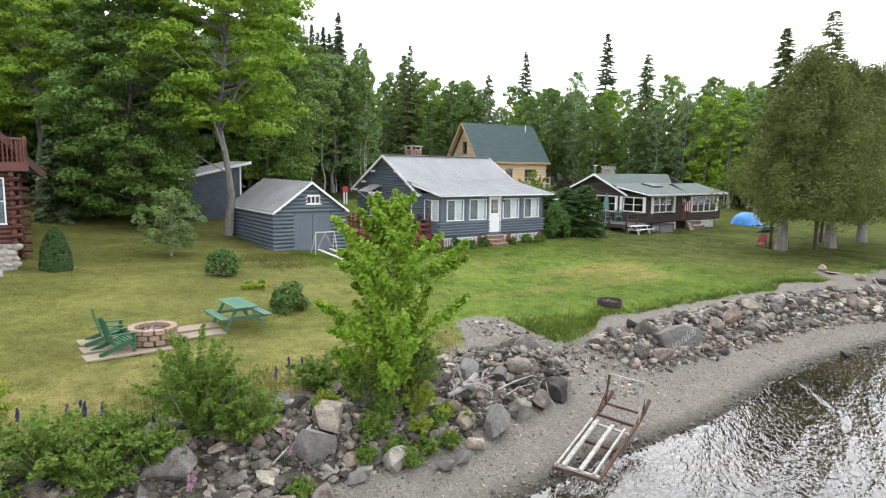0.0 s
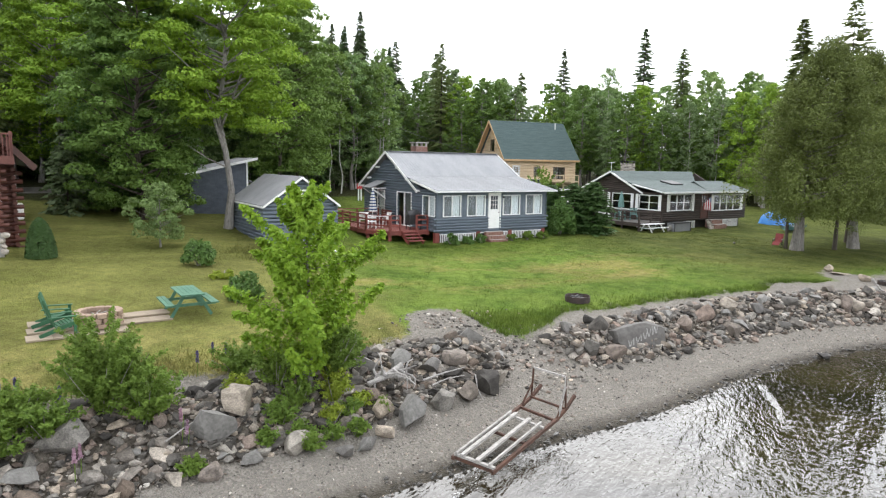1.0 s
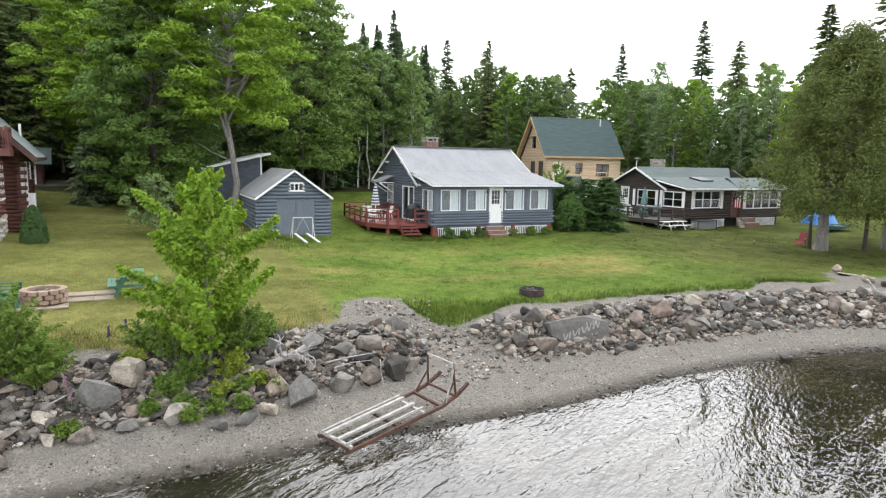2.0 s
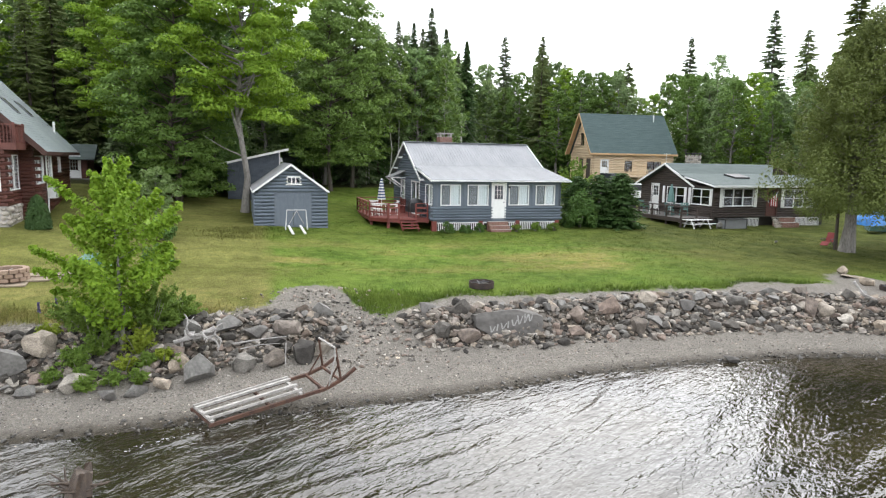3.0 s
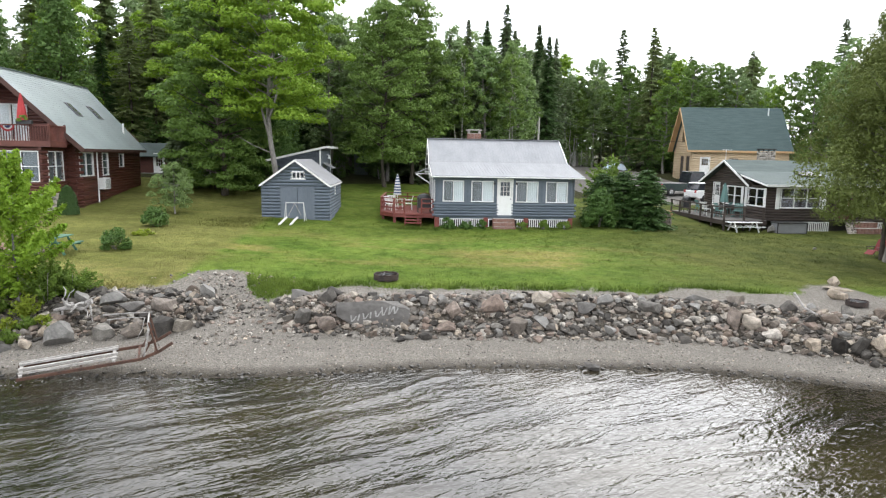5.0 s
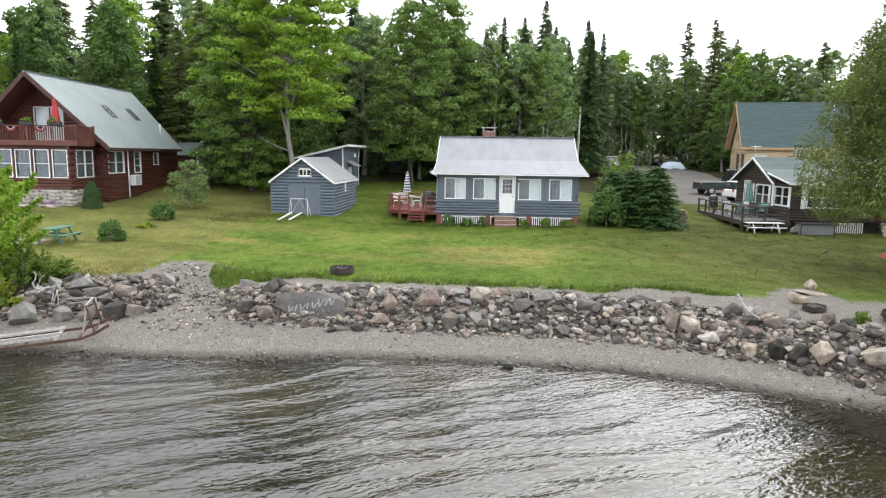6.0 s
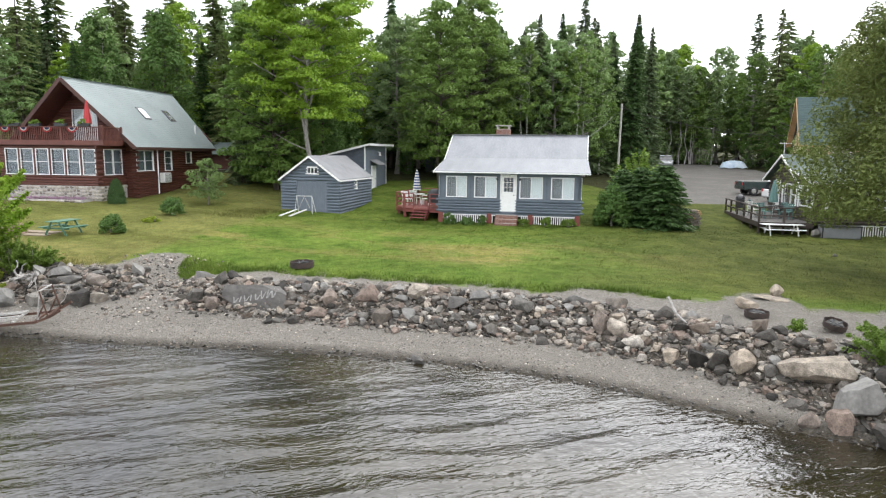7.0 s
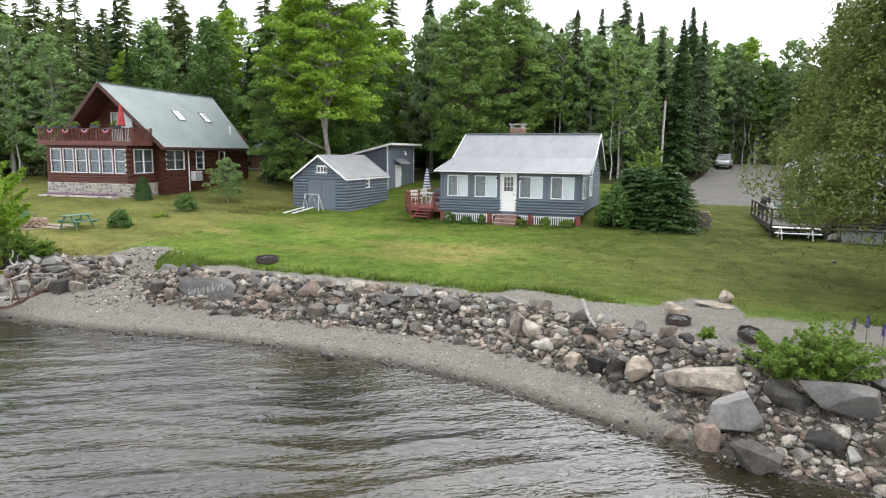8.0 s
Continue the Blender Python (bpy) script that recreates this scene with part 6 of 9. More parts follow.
    for y0, z0 in ((1.55, 4.86), (8.6, 4.87)):
        beam(bm, (-0.42, y0, z0), (-0.42, ry, rz_), 0.04, 0.14)
    beam(bm, (-0.37, -0.4, 5.0), (-0.37, 2.7, 5.56), 0.04, 0.1)
    box(bm, -0.37, 11.4, -0.46, -0.42, 4.92, 5.06)
    split("trim_board", bm, M_WHITE, h, "white trim board")
    bm = bmesh.new()
    q = [(3.6, 1.9, 5.5), (5.0, 1.9, 5.5), (5.0, 3.1, 5.74), (3.6, 3.1, 5.74)]
    slab(bm, [(x, y, z + 0.1) for x, y, z in q], 0.14)
    part("roof_hatch", bm, M_BLACK, h, "dark roof window standing ajar")
    ch = part("chimney", boxes((3.2, 4.1, 6.3, 7.1, 5.6, 7.2)), M_MORTAR, h, "fieldstone chimney with a dark cap")
    rng = random.Random(9)
    for mm, ln in ((side(3.2, 6.3, 0), 0.9), (Matrix.Translation((3.2, 6.3, 0)) @ left, 0.8), (side(4.1, 6.3, 90), 0.8)):
        z = 6.05
        while z < 7.15:
            x = 0.0
            while x < ln - 0.08:
                w = rng.uniform(0.14, 0.26)
                st = part("stone", rng.choice(ROUND_STONES), None, ch)
                st.matrix_local = mm @ pose(min(x + w / 2, ln - 0.06), 0.0, z + 0.06) @ Matrix.Diagonal((w, 0.12, 0.16, 1))
                x += w
            z += 0.15
    bm = boxes((3.15, 4.15, 6.25, 7.15, 7.36, 7.42))
    for px, py in ((3.25, 6.35), (4.05, 6.35), (3.25, 7.05), (4.05, 7.05)):
        box(bm, px - 0.05, px + 0.05, py - 0.05, py + 0.05, 7.2, 7.36)
    part("cap", bm, M_BLACK, ch)
    bm = bmesh.new()
    for a, b in ((2.3, 4.3), (7.4, 10.2)):
        x = a
        while x < b:
            box(bm, x, x + 0.06, 0.05, 0.07, 2.0, 2.7)
            x += 0.13
        box(bm, a, b, 0.04, 0.08, 2.62, 2.7)
    split("skirting_slat", bm, M_WHITE, h, "white skirting slat")
    # another added dark sheet, standing for the underfloor shade behind the slats
    part("skirt_shade", boxes((0.1, L - 0.1, 0.4, 0.45, 1.8, 2.76)), M_DARKIN, h)
    st = part("entrance_steps", boxes((5.0, 7.2, -0.9, 0, 1.9, 2.05)), M_MORTAR, h, "red brick and stone entrance steps")
    brick_stack(st, 5.6, 7.2, -0.9, -0.5, 1.95, 2.4)
    brick_stack(st, 5.6, 7.2, -0.5, 0.0, 1.95, 2.75)
    for k in range(18):
        s = part("stone", rng.choice(ROUND_STONES), None, st)
        s.matrix_local = pose(5.1 + (k % 3) * 0.2, -0.85 + 0.02 * k, 2.05 + 0.13 * (k // 3)) @ Matrix.Diagonal((0.28, 0.3, 0.2, 1))
    # deck along the gable
    for i in range(56):
        part("deck_board", boxes((-2.9, -0.1, -0.3 + i * 0.141, -0.3 + i * 0.141 + 0.133, 2.74, 2.78)), M_STONEDARK, h)
    part("rim_board", boxes((-2.95, -0.1, -0.36, -0.3, 2.5, 2.78), (-2.95, -2.9, -0.36, 7.6, 2.5, 2.78)), M_BROWNLOG, h)
    bm = boxes((-2.95, -2.85, -0.36, 7.6, 3.55, 3.62), (-2.95, -0.3, -0.36, -0.26, 3.55, 3.62), (-2.93, -2.88, -0.3, 7.6, 3.1, 3.18), (-2.9, -0.3, -0.33, -0.28, 3.1, 3.18))
    for x, y in ((-2.9, -0.3), (-1.6, -0.3), (-0.35, -0.3), (-2.9, 1.3), (-2.9, 2.9), (-2.9, 4.5), (-2.9, 6.1), (-2.9, 7.5)):
        box(bm, x - 0.05, x + 0.05, y - 0.05, y + 0.05, 2.0, 3.6)
    split("railing_bar", bm, M_BROWNLOG, h)
    bm = bmesh.new()
    tube(bm, (-0.3, 5.0, 6.4), (-0.3, 5.0, 7.3), 0.02, 0.02, 6)
    tube(bm, (-0.6, 5.0, 7.25), (0.1, 5.0, 7.25), 0.015, 0.015, 6)
    part("aerial", bm, M_WHITE, h)
    return h


# ---- the new pine-log house ----
def yellow_house():
    h = thing("pine_log_house", 50.35, 63.9, 0, -6.0, "fresh yellow pine log house with dark green roof", "house")
    W, D, Z0 = 10.1, 7.2, 4.3
    top, RZ = 7.75, 12.45
    front = side(0, 0, 0)
    left = Matrix(((0, 1, 0, 0), (1, 0, 0, 0), (0, 0, 1, 0), (0, 0, 0, 1)))
    fops = [(0.9, 1.85, 4.75, 6.85), (4.0, 4.85, 5.6, 6.75)]
    fops2 = [(6.9, 8.6, 5.3, 6.7)]
    gab = [(0, top), (D / 2, RZ - 0.2), (D, top)]
    gops = [(0.9, 2.3, 4.6, 7.0), (3.2, 4.6, 4.6, 7.0), (3.2, 4.1, 8.7, 10.1)]
    bm = bmesh.new()
    wall_sheet(bm, W, Z0, [(0, top), (W, top)], fops + fops2, 0.16, front)
    wall_sheet(bm, D, Z0, gab, gops, 0.16, left)
    wall_sheet(bm, D, Z0, gab, [], 0.16, side(W, 0, 90))
    wall_sheet(bm, W, Z0, [(0, top), (W, top)], [], 0.16, side(W, D, 180))
    part("wall", bm, M_YELLOWLOG, h)
    for mm, pp, oo, z1 in ((front, [(0, top), (W, top)], fops + fops2, top), (left, gab, gops, 12.0)):
        bm = bmesh.new()
        log_courses(bm, Z0, z1, pp, oo, 0.2, 0.07, 0.2, mm, 7)
        part("log_siding", bm, M_YELLOWLOG, h, "fresh yellow pine logs")
    part("floor", boxes((0.1, W - 0.1, 0.1, D - 0.1, Z0 + 0.1, Z0 + 0.25)), M_DARKIN, h)
    door(h, front, *fops[0], 5.9, None, "white entrance door")
    window(h, front, *fops[1], 1, 2, M_BROWNLOG, None, 0.05)
    window(h, front, *fops2[0], 2, 1, M_BROWNLOG, None, 0.05)
    window(h, left, *gops[2], 1, 1, M_BROWNLOG, None, 0.05)
    for o in gops[:2]:
        part("garage_door", boxes((o[0], o[1], 0.02, 0.08, o[2], o[3]), m=left), M_BROWNLOG, h, "dark brown garage door")
    bm = bmesh.new()
    rise = (RZ + 0.12 - 7.65) / (D / 2 + 0.5)
    for ye in (-0.5, D + 0.5):
        slab(bm, [(-0.7, ye, 7.65), (W + 0.5, ye, 7.65), (W + 0.5, D / 2, RZ + 0.12), (-0.7, D / 2, RZ + 0.12)], 0.12)
    roof = part("roof", bm, M_GREENROOF, h, "dark green shingle roof")
    bm = bmesh.new()
    for i in range(1, 22):
        f = i / 22
        beam(bm, (-0.7, -0.5 + (D / 2 + 0.5) * f, 7.66 + (RZ + 0.12 - 7.65) * f), (W + 0.5, -0.5 + (D / 2 + 0.5) * f, 7.66 + (RZ + 0.12 - 7.65) * f), 0.02, 0.01)
    part("shingle_course", bm, M_GREENROOF, roof)
    bm = bmesh.new()
    for ye in (-0.5, D + 0.5):
        beam(bm, (-0.72, ye, 7.52), (-0.72, D / 2, RZ), 0.05, 0.24)
    box(bm, -0.7, W + 0.5, -0.54, -0.5, 7.45, 7.66)
    part("rake_board", bm, M_ORANGEWOOD, h, "orange pine rake and fascia boards")
    bm = bmesh.new()
    slab(bm, [(-0.66, -0.45, 7.55), (-0.2, -0.45, 7.55), (-0.2, D / 2, RZ - 0.02), (-0.66, D / 2, RZ - 0.02)], 0.03)
    slab(bm, [(-0.66, D + 0.45, 7.55), (-0.2, D + 0.45, 7.55), (-0.2, D / 2, RZ - 0.02), (-0.66, D / 2, RZ - 0.02)], 0.03)
    part("soffit", bm, M_ORANGEWOOD, h)
    bm = bmesh.new()
    tube(bm, (8.9, 2.9, 11.3), (8.9, 2.9, 12.5), 0.07, 0.07, 8)
    part("vent_pipe", bm, M_WHITE, h)
    bm = boxes((3.6, 9.6, -1.9, -0.1, 4.9, 5.02), (3.6, 9.6, -1.92, -1.86, 5.7, 5.78))
    for i in range(6):
        box(bm, 3.62 + i * 1.18, 3.72 + i * 1.18, -1.92, -1.84, 4.0, 5.75)
    part("porch_deck", bm, M_YELLOWLOG, h, "pine entrance deck with rail")
    return h


blue_camp()
red_deck()
log_shed()
tall_lean_to()
red_house()
dark_camp()
yellow_house()

# ---- trees and shrubs near the shore ----
def shrub_mesh(seed, w, h, leaves, size, leaf, clumps=16, low=0.0):
    """Rounded shrub: leaves on small lumps that cover a low dome."""
    rng = np.random.RandomState(seed)
    vs, fs, off = [], [], 0
    clumps = int(clumps * 1.8)
    per = leaves // clumps
    for i in range(clumps):
        a, e = rng.uniform(0, 6.28), math.asin(rng.uniform(0.02, 1))
        k = rng.uniform(0.62, 0.86)
        c = np.array([math.cos(a) * math.cos(e) * w * 0.5 * k, math.sin(a) * math.cos(e) * w * 0.5 * k, h * (low + (1 - low) * (0.1 + 0.9 * math.sin(e)) * k)])
        p = rng.normal(0, 1, (per, 3))
        p /= np.linalg.norm(p, axis=1)[:, None]
        p *= rng.uniform(0.4, 1, (per, 1)) ** 0.5
        q = c + p * np.array([w * 0.15, w * 0.15, h * 0.15])
        q[:, 2] = np.maximum(q[:, 2], 0.02)
        v, f = quads(q, p + np.array([0, 0, 0.4]), size, rng, 0.4)
        vs.append(v)
        fs.append(f + off)
        off += len(v)
    return mesh_np("leaves", np.concatenate(vs), np.concatenate(fs), leaf)


def wild_shrub_mesh(seed, w, h, leaves, size, leaf):
    """Loose wild shrub: leaves along many arching shoots of uneven height, with gaps between."""
    rng = np.random.RandomState(seed)
    n = int(26 + 22 * w)
    a = rng.uniform(0, 6.28, n)
    r = w * 0.5 * rng.uniform(0.1, 1, n) ** 0.6
    top = h * rng.uniform(0.45, 1.08, n) * (1 - 0.45 * (r / (w * 0.5)) ** 2)
    k = rng.randint(0, n, leaves)
    f = rng.uniform(0.12, 1, leaves) ** 0.8
    out = r[k] * (0.25 * f + 0.75 * f * f)
    p = np.stack([out * np.cos(a[k]), out * np.sin(a[k]), top[k] * f * (1.25 - 0.25 * f)], 1)
    s = rng.normal(0, 1, (leaves, 3))
    s /= np.linalg.norm(s, axis=1)[:, None]
    p += s * (0.05 + 0.075 * w * (1.1 - f))[:, None] * rng.uniform(0.3, 1, (leaves, 1))
    p[:, 2] = np.maximum(p[:, 2], 0.02)
    v, fc = quads(p, s * 0.6 + np.array([0, 0, 0.7]), size, rng, 0.4, 1.8)
    return mesh_np("leaves", v, fc, leaf)


def stems_mesh(seed, w, h, n=9, material=None):
    rng = random.Random(seed)
    bm = bmesh.new()
    for _ in range(n):
        a, r = rng.uniform(0, 6.28), rng.uniform(0.15, 0.4) * w
        tube(bm, (rng.uniform(-0.08, 0.08), rng.uniform(-0.08, 0.08), -0.1), (r * math.cos(a), r * math.sin(a), h * rng.uniform(0.4, 0.7)), 0.014, 0.005, 5, False)
    return mesh_of(bm, "stems", material or M_BARK)


def shrub(name, x, y, w, h, leaf, label, seed, leaves=1400, size=0.11, clumps=16, group="", low=0.0, z=None, wild=False):
    t = thing(name, x, y, gz(x, y) if z is None else z, 0, label, "shrub", group)
    part("stem", stems_mesh(seed, w, h), None, t)
    part("foliage", wild_shrub_mesh(seed, w, h, leaves, size, leaf) if wild else shrub_mesh(seed, w, h, leaves, size, leaf, clumps, low), None, t)
    return t


def ascending_meshes(name, seed, height, width, bottom, shoots, leaves, size, leaf, r):
    """A young tree: many shoots that rise outwards from one stem, leafy along their length, with a ragged pointed top."""
    rng = np.random.RandomState(seed)
    u = np.sort(rng.uniform(0, 1, shoots)) ** 0.9
    root = bottom + u * (height * 0.84 - bottom)
    ang = np.arange(shoots) * 2.4 + rng.uniform(-0.5, 0.5, shoots)
    reach = width / 2 * (1 - 0.74 * u ** 4) * (0.68 + 0.32 * np.sin(3.1 * u)) * rng.uniform(0.35, 1.15, shoots)
    rise = 0.3 + reach * rng.uniform(0.05, 0.6, shoots) + 0.25 * u * rng.uniform(0, 1, shoots)
    d = np.stack([np.cos(ang), np.sin(ang)], 1)
    k = rng.choice(shoots, leaves, p=(reach + 0.35) / (reach + 0.35).sum())
    f = rng.uniform(0.03, 1, leaves) ** 0.62
    side_ = rng.normal(0, 1, (leaves, 3))
    side_ /= np.linalg.norm(side_, axis=1)[:, None]
    p = np.concatenate([d[k] * (reach[k] * f)[:, None], (root[k] + rise[k] * f ** 1.4)[:, None]], 1)
    p += side_ * np.array([1, 1, 0.8]) * ((0.06 + 0.13 * reach[k] + 0.1) * (1.12 - 0.85 * f ** 2))[:, None] * rng.uniform(0.2, 1, (leaves, 1))
    p[:, 2] -= 0.06 * rng.uniform(0, 1, leaves)
    v, fc = quads(p, side_ * 0.55 + np.concatenate([d[k] * 0.45, np.full((leaves, 1), 0.65)], 1), size, rng, 0.4, 1.25)
    limbs = [(Vector((0, 0, a)), Vector((c[0] * q * 0.9, c[1] * q * 0.9, a + h * 0.86)), 0.011) for a, c, q, h in zip(root[::2], d[::2], reach[::2], rise[::2])]
    return trunk_mesh(name + "_trunk", height * 0.93, r, M_BARK, limbs, rng, 0.008), mesh_np(name + "_crown", v, fc, leaf)


# young maple on the bank
young = ascending_meshes("young_maple", 5, 5.3, 3.7, 0.2, 64, 17000, 0.1, M_YOUNG, 0.05)
tree("young_maple", young, 7.65, 12.95, 1.5, 1.0, 40, "bright green young maple on the stony bank", "tree")
# large maple behind the shed
old = broadleaf_meshes("old_maple", 8, 17.5, 9.2, 5.8, 46000, 0.15, M_MAPLE, None, 0.21, [((0, 0, 4.2), (-1.5, 0.4, 9.6), 0.11), ((0, 0, 5.6), (1.5, -0.6, 10.6), 0.1), ((0, 0, 3.4), (-2.2, -1.0, 4.6), 0.05)], 0.014, layers=0.3, clumps=210, top_bias=0.9, ball=(0.075, 0.13), ragged=0.3)
tree("maple_tree", old, 10.65, 35.7, None, 1.0, 0, "tall old maple with a grey trunk beside the shed", "tree")
side_tree = broadleaf_meshes("side_maple", 9, 16.0, 9.0, 2.5, 22000, 0.16, M_MID, M_BARKDARK, 0.16, layers=0.35, clumps=150, ball=(0.08, 0.14))
for x, y, s, rz in ((17.3, 47.5, 0.95, 200), (19.5, 51.0, 1.02, 290)):
    tree("maple_tree", side_tree, x, y, None, s, rz, "dark green broad maple at the yard's edge", "tree")
low_tree = broadleaf_meshes("low_maple", 29, 14.5, 8.6, 0.7, 40000, 0.15, M_DEEP, M_BARKDARK, 0.2, layers=0.36, clumps=210, ball=(0.07, 0.125), top_bias=0.95)
tree("maple_tree", low_tree, 6.6, 38.4, None, 1.0, 20, "dark green broad maple with boughs down to the grass", "tree")
tree("maple_tree", old, 2.6, 46.5, None, 0.86, 130, "yellow-green tall maple behind the yard", "tree")
dense = broadleaf_meshes("hemlock", 19, 13.5, 7.5, 0.5, 10000, 0.19, M_SHRUBDARK, M_BARKDARK, 0.17, layers=0.6, clumps=120, ball=(0.09, 0.15), cone=True)
for x, y, s, rz in ((8.6, 42.6, 0.7, 100), (5.2, 41.0, 0.8, 200), (8.0, 45.5, 1.05, 80), (5.4, 50.5, 1.1, 30), (-2.5, 55.5, 1.1, 220), (2.0, 56.5, 1.1, 120), (-8.5, 46.0, 1.05, 40), (-12.0, 42.0, 1.0, 10)):
    tree("hemlock_tree", dense, x, y, None, s, rz, "dense dark green tree with boughs to the ground", "tree", "dark trees behind the yard")
small = broadleaf_meshes("small_tree", 12, 2.9, 2.7, 0.55, 4200, 0.095, M_ORNAMENTAL, None, 0.045, layers=0.55, clumps=56, ball=(0.08, 0.15), ragged=0.3)
tree("small_tree", small, 6.4, 29.7, None, 1.0, 0, "small round grey-green ornamental tree on the lawn", "tree")
# cedars on the right
cedar = broadleaf_meshes("cedar", 14, 12.6, 10.8, 2.9, 88000, 0.066, M_CEDAR, M_BARK, 0.33, layers=1.15, clumps=210, top_bias=1.15, ball=(0.06, 0.105), cone=True, hang=0.3, ragged=0.36, lean=(-0.5, -1.5), skirt=(-1.1, -1.7), long=2.6)
cedar2 = broadleaf_meshes("cedar", 15, 12.6, 9.6, 2.8, 46000, 0.088, M_CEDAR, M_BARK, 0.3, layers=1.15, clumps=190, top_bias=1.15, ball=(0.06, 0.11), cone=True, hang=0.3, ragged=0.36, long=2.6)
tree("cedar_tree", cedar, 43.4, 22.3, None, 1.0, 0, "broad olive-green cedar with a bare grey trunk", "tree", "cedars on the lawn")
tree("cedar_tree", cedar2, 48.5, 21.4, None, 1.0, 70, "olive-green cedar with a bare grey trunk", "tree", "cedars on the lawn")
tree("cedar_tree", cedar2, 56.0, 22.5, None, 1.05, 150, "olive-green cedar with a bare grey trunk", "tree", "cedars on the lawn")
fir_top = spruce_meshes("open_fir", 97, 16.0, 5.4, M_CEDAR, bottom=0.3, whorls=56, arms=8, twigs=24, droop=0.15, thin=0.62, power=0.66, r=0.1, wild=2.2)
bare_top = spruce_meshes("open_pine", 98, 16.0, 4.6, M_CEDAR, bottom=0.35, whorls=38, arms=6, twigs=20, droop=0.05, thin=0.5, power=0.5, r=0.11, wild=2.4)
tree("fir_tree", fir_top, 43.3, 22.95, None, (16.3 - gz(42.8, 23)) / 15.8, 20, "olive-green fir top behind the cedar", "tree", "cedars on the lawn")
tree("pine_tree", bare_top, 46.2, 21.4, None, (17.5 - gz(46.2, 21.4)) / 15.8, 70, "thin-topped pine with sparse open boughs", "tree", "cedars on the lawn")
tree("pine_tree", bare_top, 51.5, 23.5, None, 0.95, 170, "thin-topped pine with sparse open boughs", "tree", "cedars on the lawn")
for i, (x, y, top) in enumerate(((84.5, 74.2, 29.0), (87.0, 96.7, 29.3), (52.3, 99.2, 27.3))):
    tree("pine_tree", PINE_TALL[i % 2], x, y, None, (top - gz(x, y)) / 23.8, 40 * i, "tall ragged pine above the other trees", "tree", "tall pines")
# spruces whose tops stand out above the house
for i, (x, y, top) in enumerate(((28.7, 59.0, 21.6), (24.7, 56.2, 19.5), (34.3, 73.0, 22.5), (35.6, 68.5, 20.2), (29.9, 61.5, 19.6), (23.0, 57.5, 18.2), (31.6, 66.0, 19.0), (20.0, 58.0, 18.6))):
    tree("spruce_tree", FOREST_SPRUCE[i % 2], x, y, None, (top - gz(x, y)) / 16.8, x * 37, "tall dark spruce with a pointed top", "tree", "spruces of the wood")
# spruce clump and shrubs beside the camp
bushy = [spruce_meshes("bushy_fir", 90 + i, 4.6, 4.4, M_FIR, bottom=0.02, whorls=26, arms=11, twigs=30, droop=0.12, thin=0.5, power=0.42, wild=1.6) for i in range(2)]
for i, (x, y, k) in enumerate(((34.4, 31.5, 0.8), (33.2, 32.3, 0.76), (32.2, 33.4, 0.72), (35.0, 32.9, 0.62))):
    tree("fir_tree", bushy[i % 2], x, y, None, k, 110 * i, "low bushy fir with drooping boughs beside the cottage", "tree", "firs beside the cottage")
drooping = spruce_meshes("yard_spruce", 95, 5.0, 3.6, M_SPRUCE, bottom=0.03, whorls=20, arms=9, twigs=14, droop=0.45)
tree("spruce_tree", drooping, 2.9, 39.6, None, 1.0, 0, "small drooping dark spruce behind the log house", "tree")
shrub("lilac_shrub", 31.6, 31.7, 2.2, 2.6, M_SHRUBDARK, "dark green leafy shrub against the cottage", 31, 4200, 0.12, 30)
shrub("willow_shrub", 33.2, 35.6, 4.0, 4.4, M_SHRUB, "tall yellow-green shrub behind the firs", 32, 6000, 0.15, 30, wild=True)
for i, (x, y, w, h) in enumerate(((22.2, 30.2, 0.9, 0.75), (23.3, 30.25, 0.8, 0.7), (24.3, 30.3, 0.8, 0.65), (26.6, 30.4, 0.8, 0.5), (27.9, 30.5, 0.9, 0.6), (29.2, 30.6, 0.9, 0.6))):
    shrub("foundation_shrub", x, y, w, h, M_SHRUBDARK if i < 3 else M_SHRUB, "low green shrub before the cottage skirting", 40 + i, 700, 0.09, 9, "shrubs along the cottage")
shrub("round_shrub", 7.2, 24.95, 1.5, 1.15, M_SHRUBDARK, "round dark green shrub on the lawn", 50, 1700, 0.09, 20, "round shrubs on the lawn")
shrub("round_shrub", 7.72, 19.6, 1.35, 1.05, M_SHRUBDARK, "round dark green shrub near the picnic table", 51, 1900, 0.08, 22, "round shrubs on the lawn")
shrub("hosta", 7.65, 22.6, 0.95, 0.45, M_SHRUBYEL, "low yellow-green leafy plant", 52, 260, 0.14, 6)
cone_rng = np.random.RandomState(77)
n = 3600
hgt = cone_rng.uniform(0, 1, n) ** 1.3
ang = cone_rng.uniform(0, 6.28, n)
rad = 0.54 * np.sqrt(np.clip(1 - hgt ** 1.7, 0, 1)) * cone_rng.uniform(0.86, 1.0, n)
pts = np.stack([rad * np.cos(ang), rad * np.sin(ang), 0.03 + 1.5 * hgt], 1)
v, f = quads(pts, np.stack([np.cos(ang), np.sin(ang), 0.5 + hgt], 1), 0.085, cone_rng, 0.35)
cone = thing("clipped_conifer", 1.85, 26.9, gz(1.85, 26.9), 0, "clipped dark green cone-shaped conifer", "shrub")
part("stem", stems_mesh(78, 0.8, 1.2), None, cone)
part("foliage", mesh_np("leaves", v, f, M_FIR), None, cone)
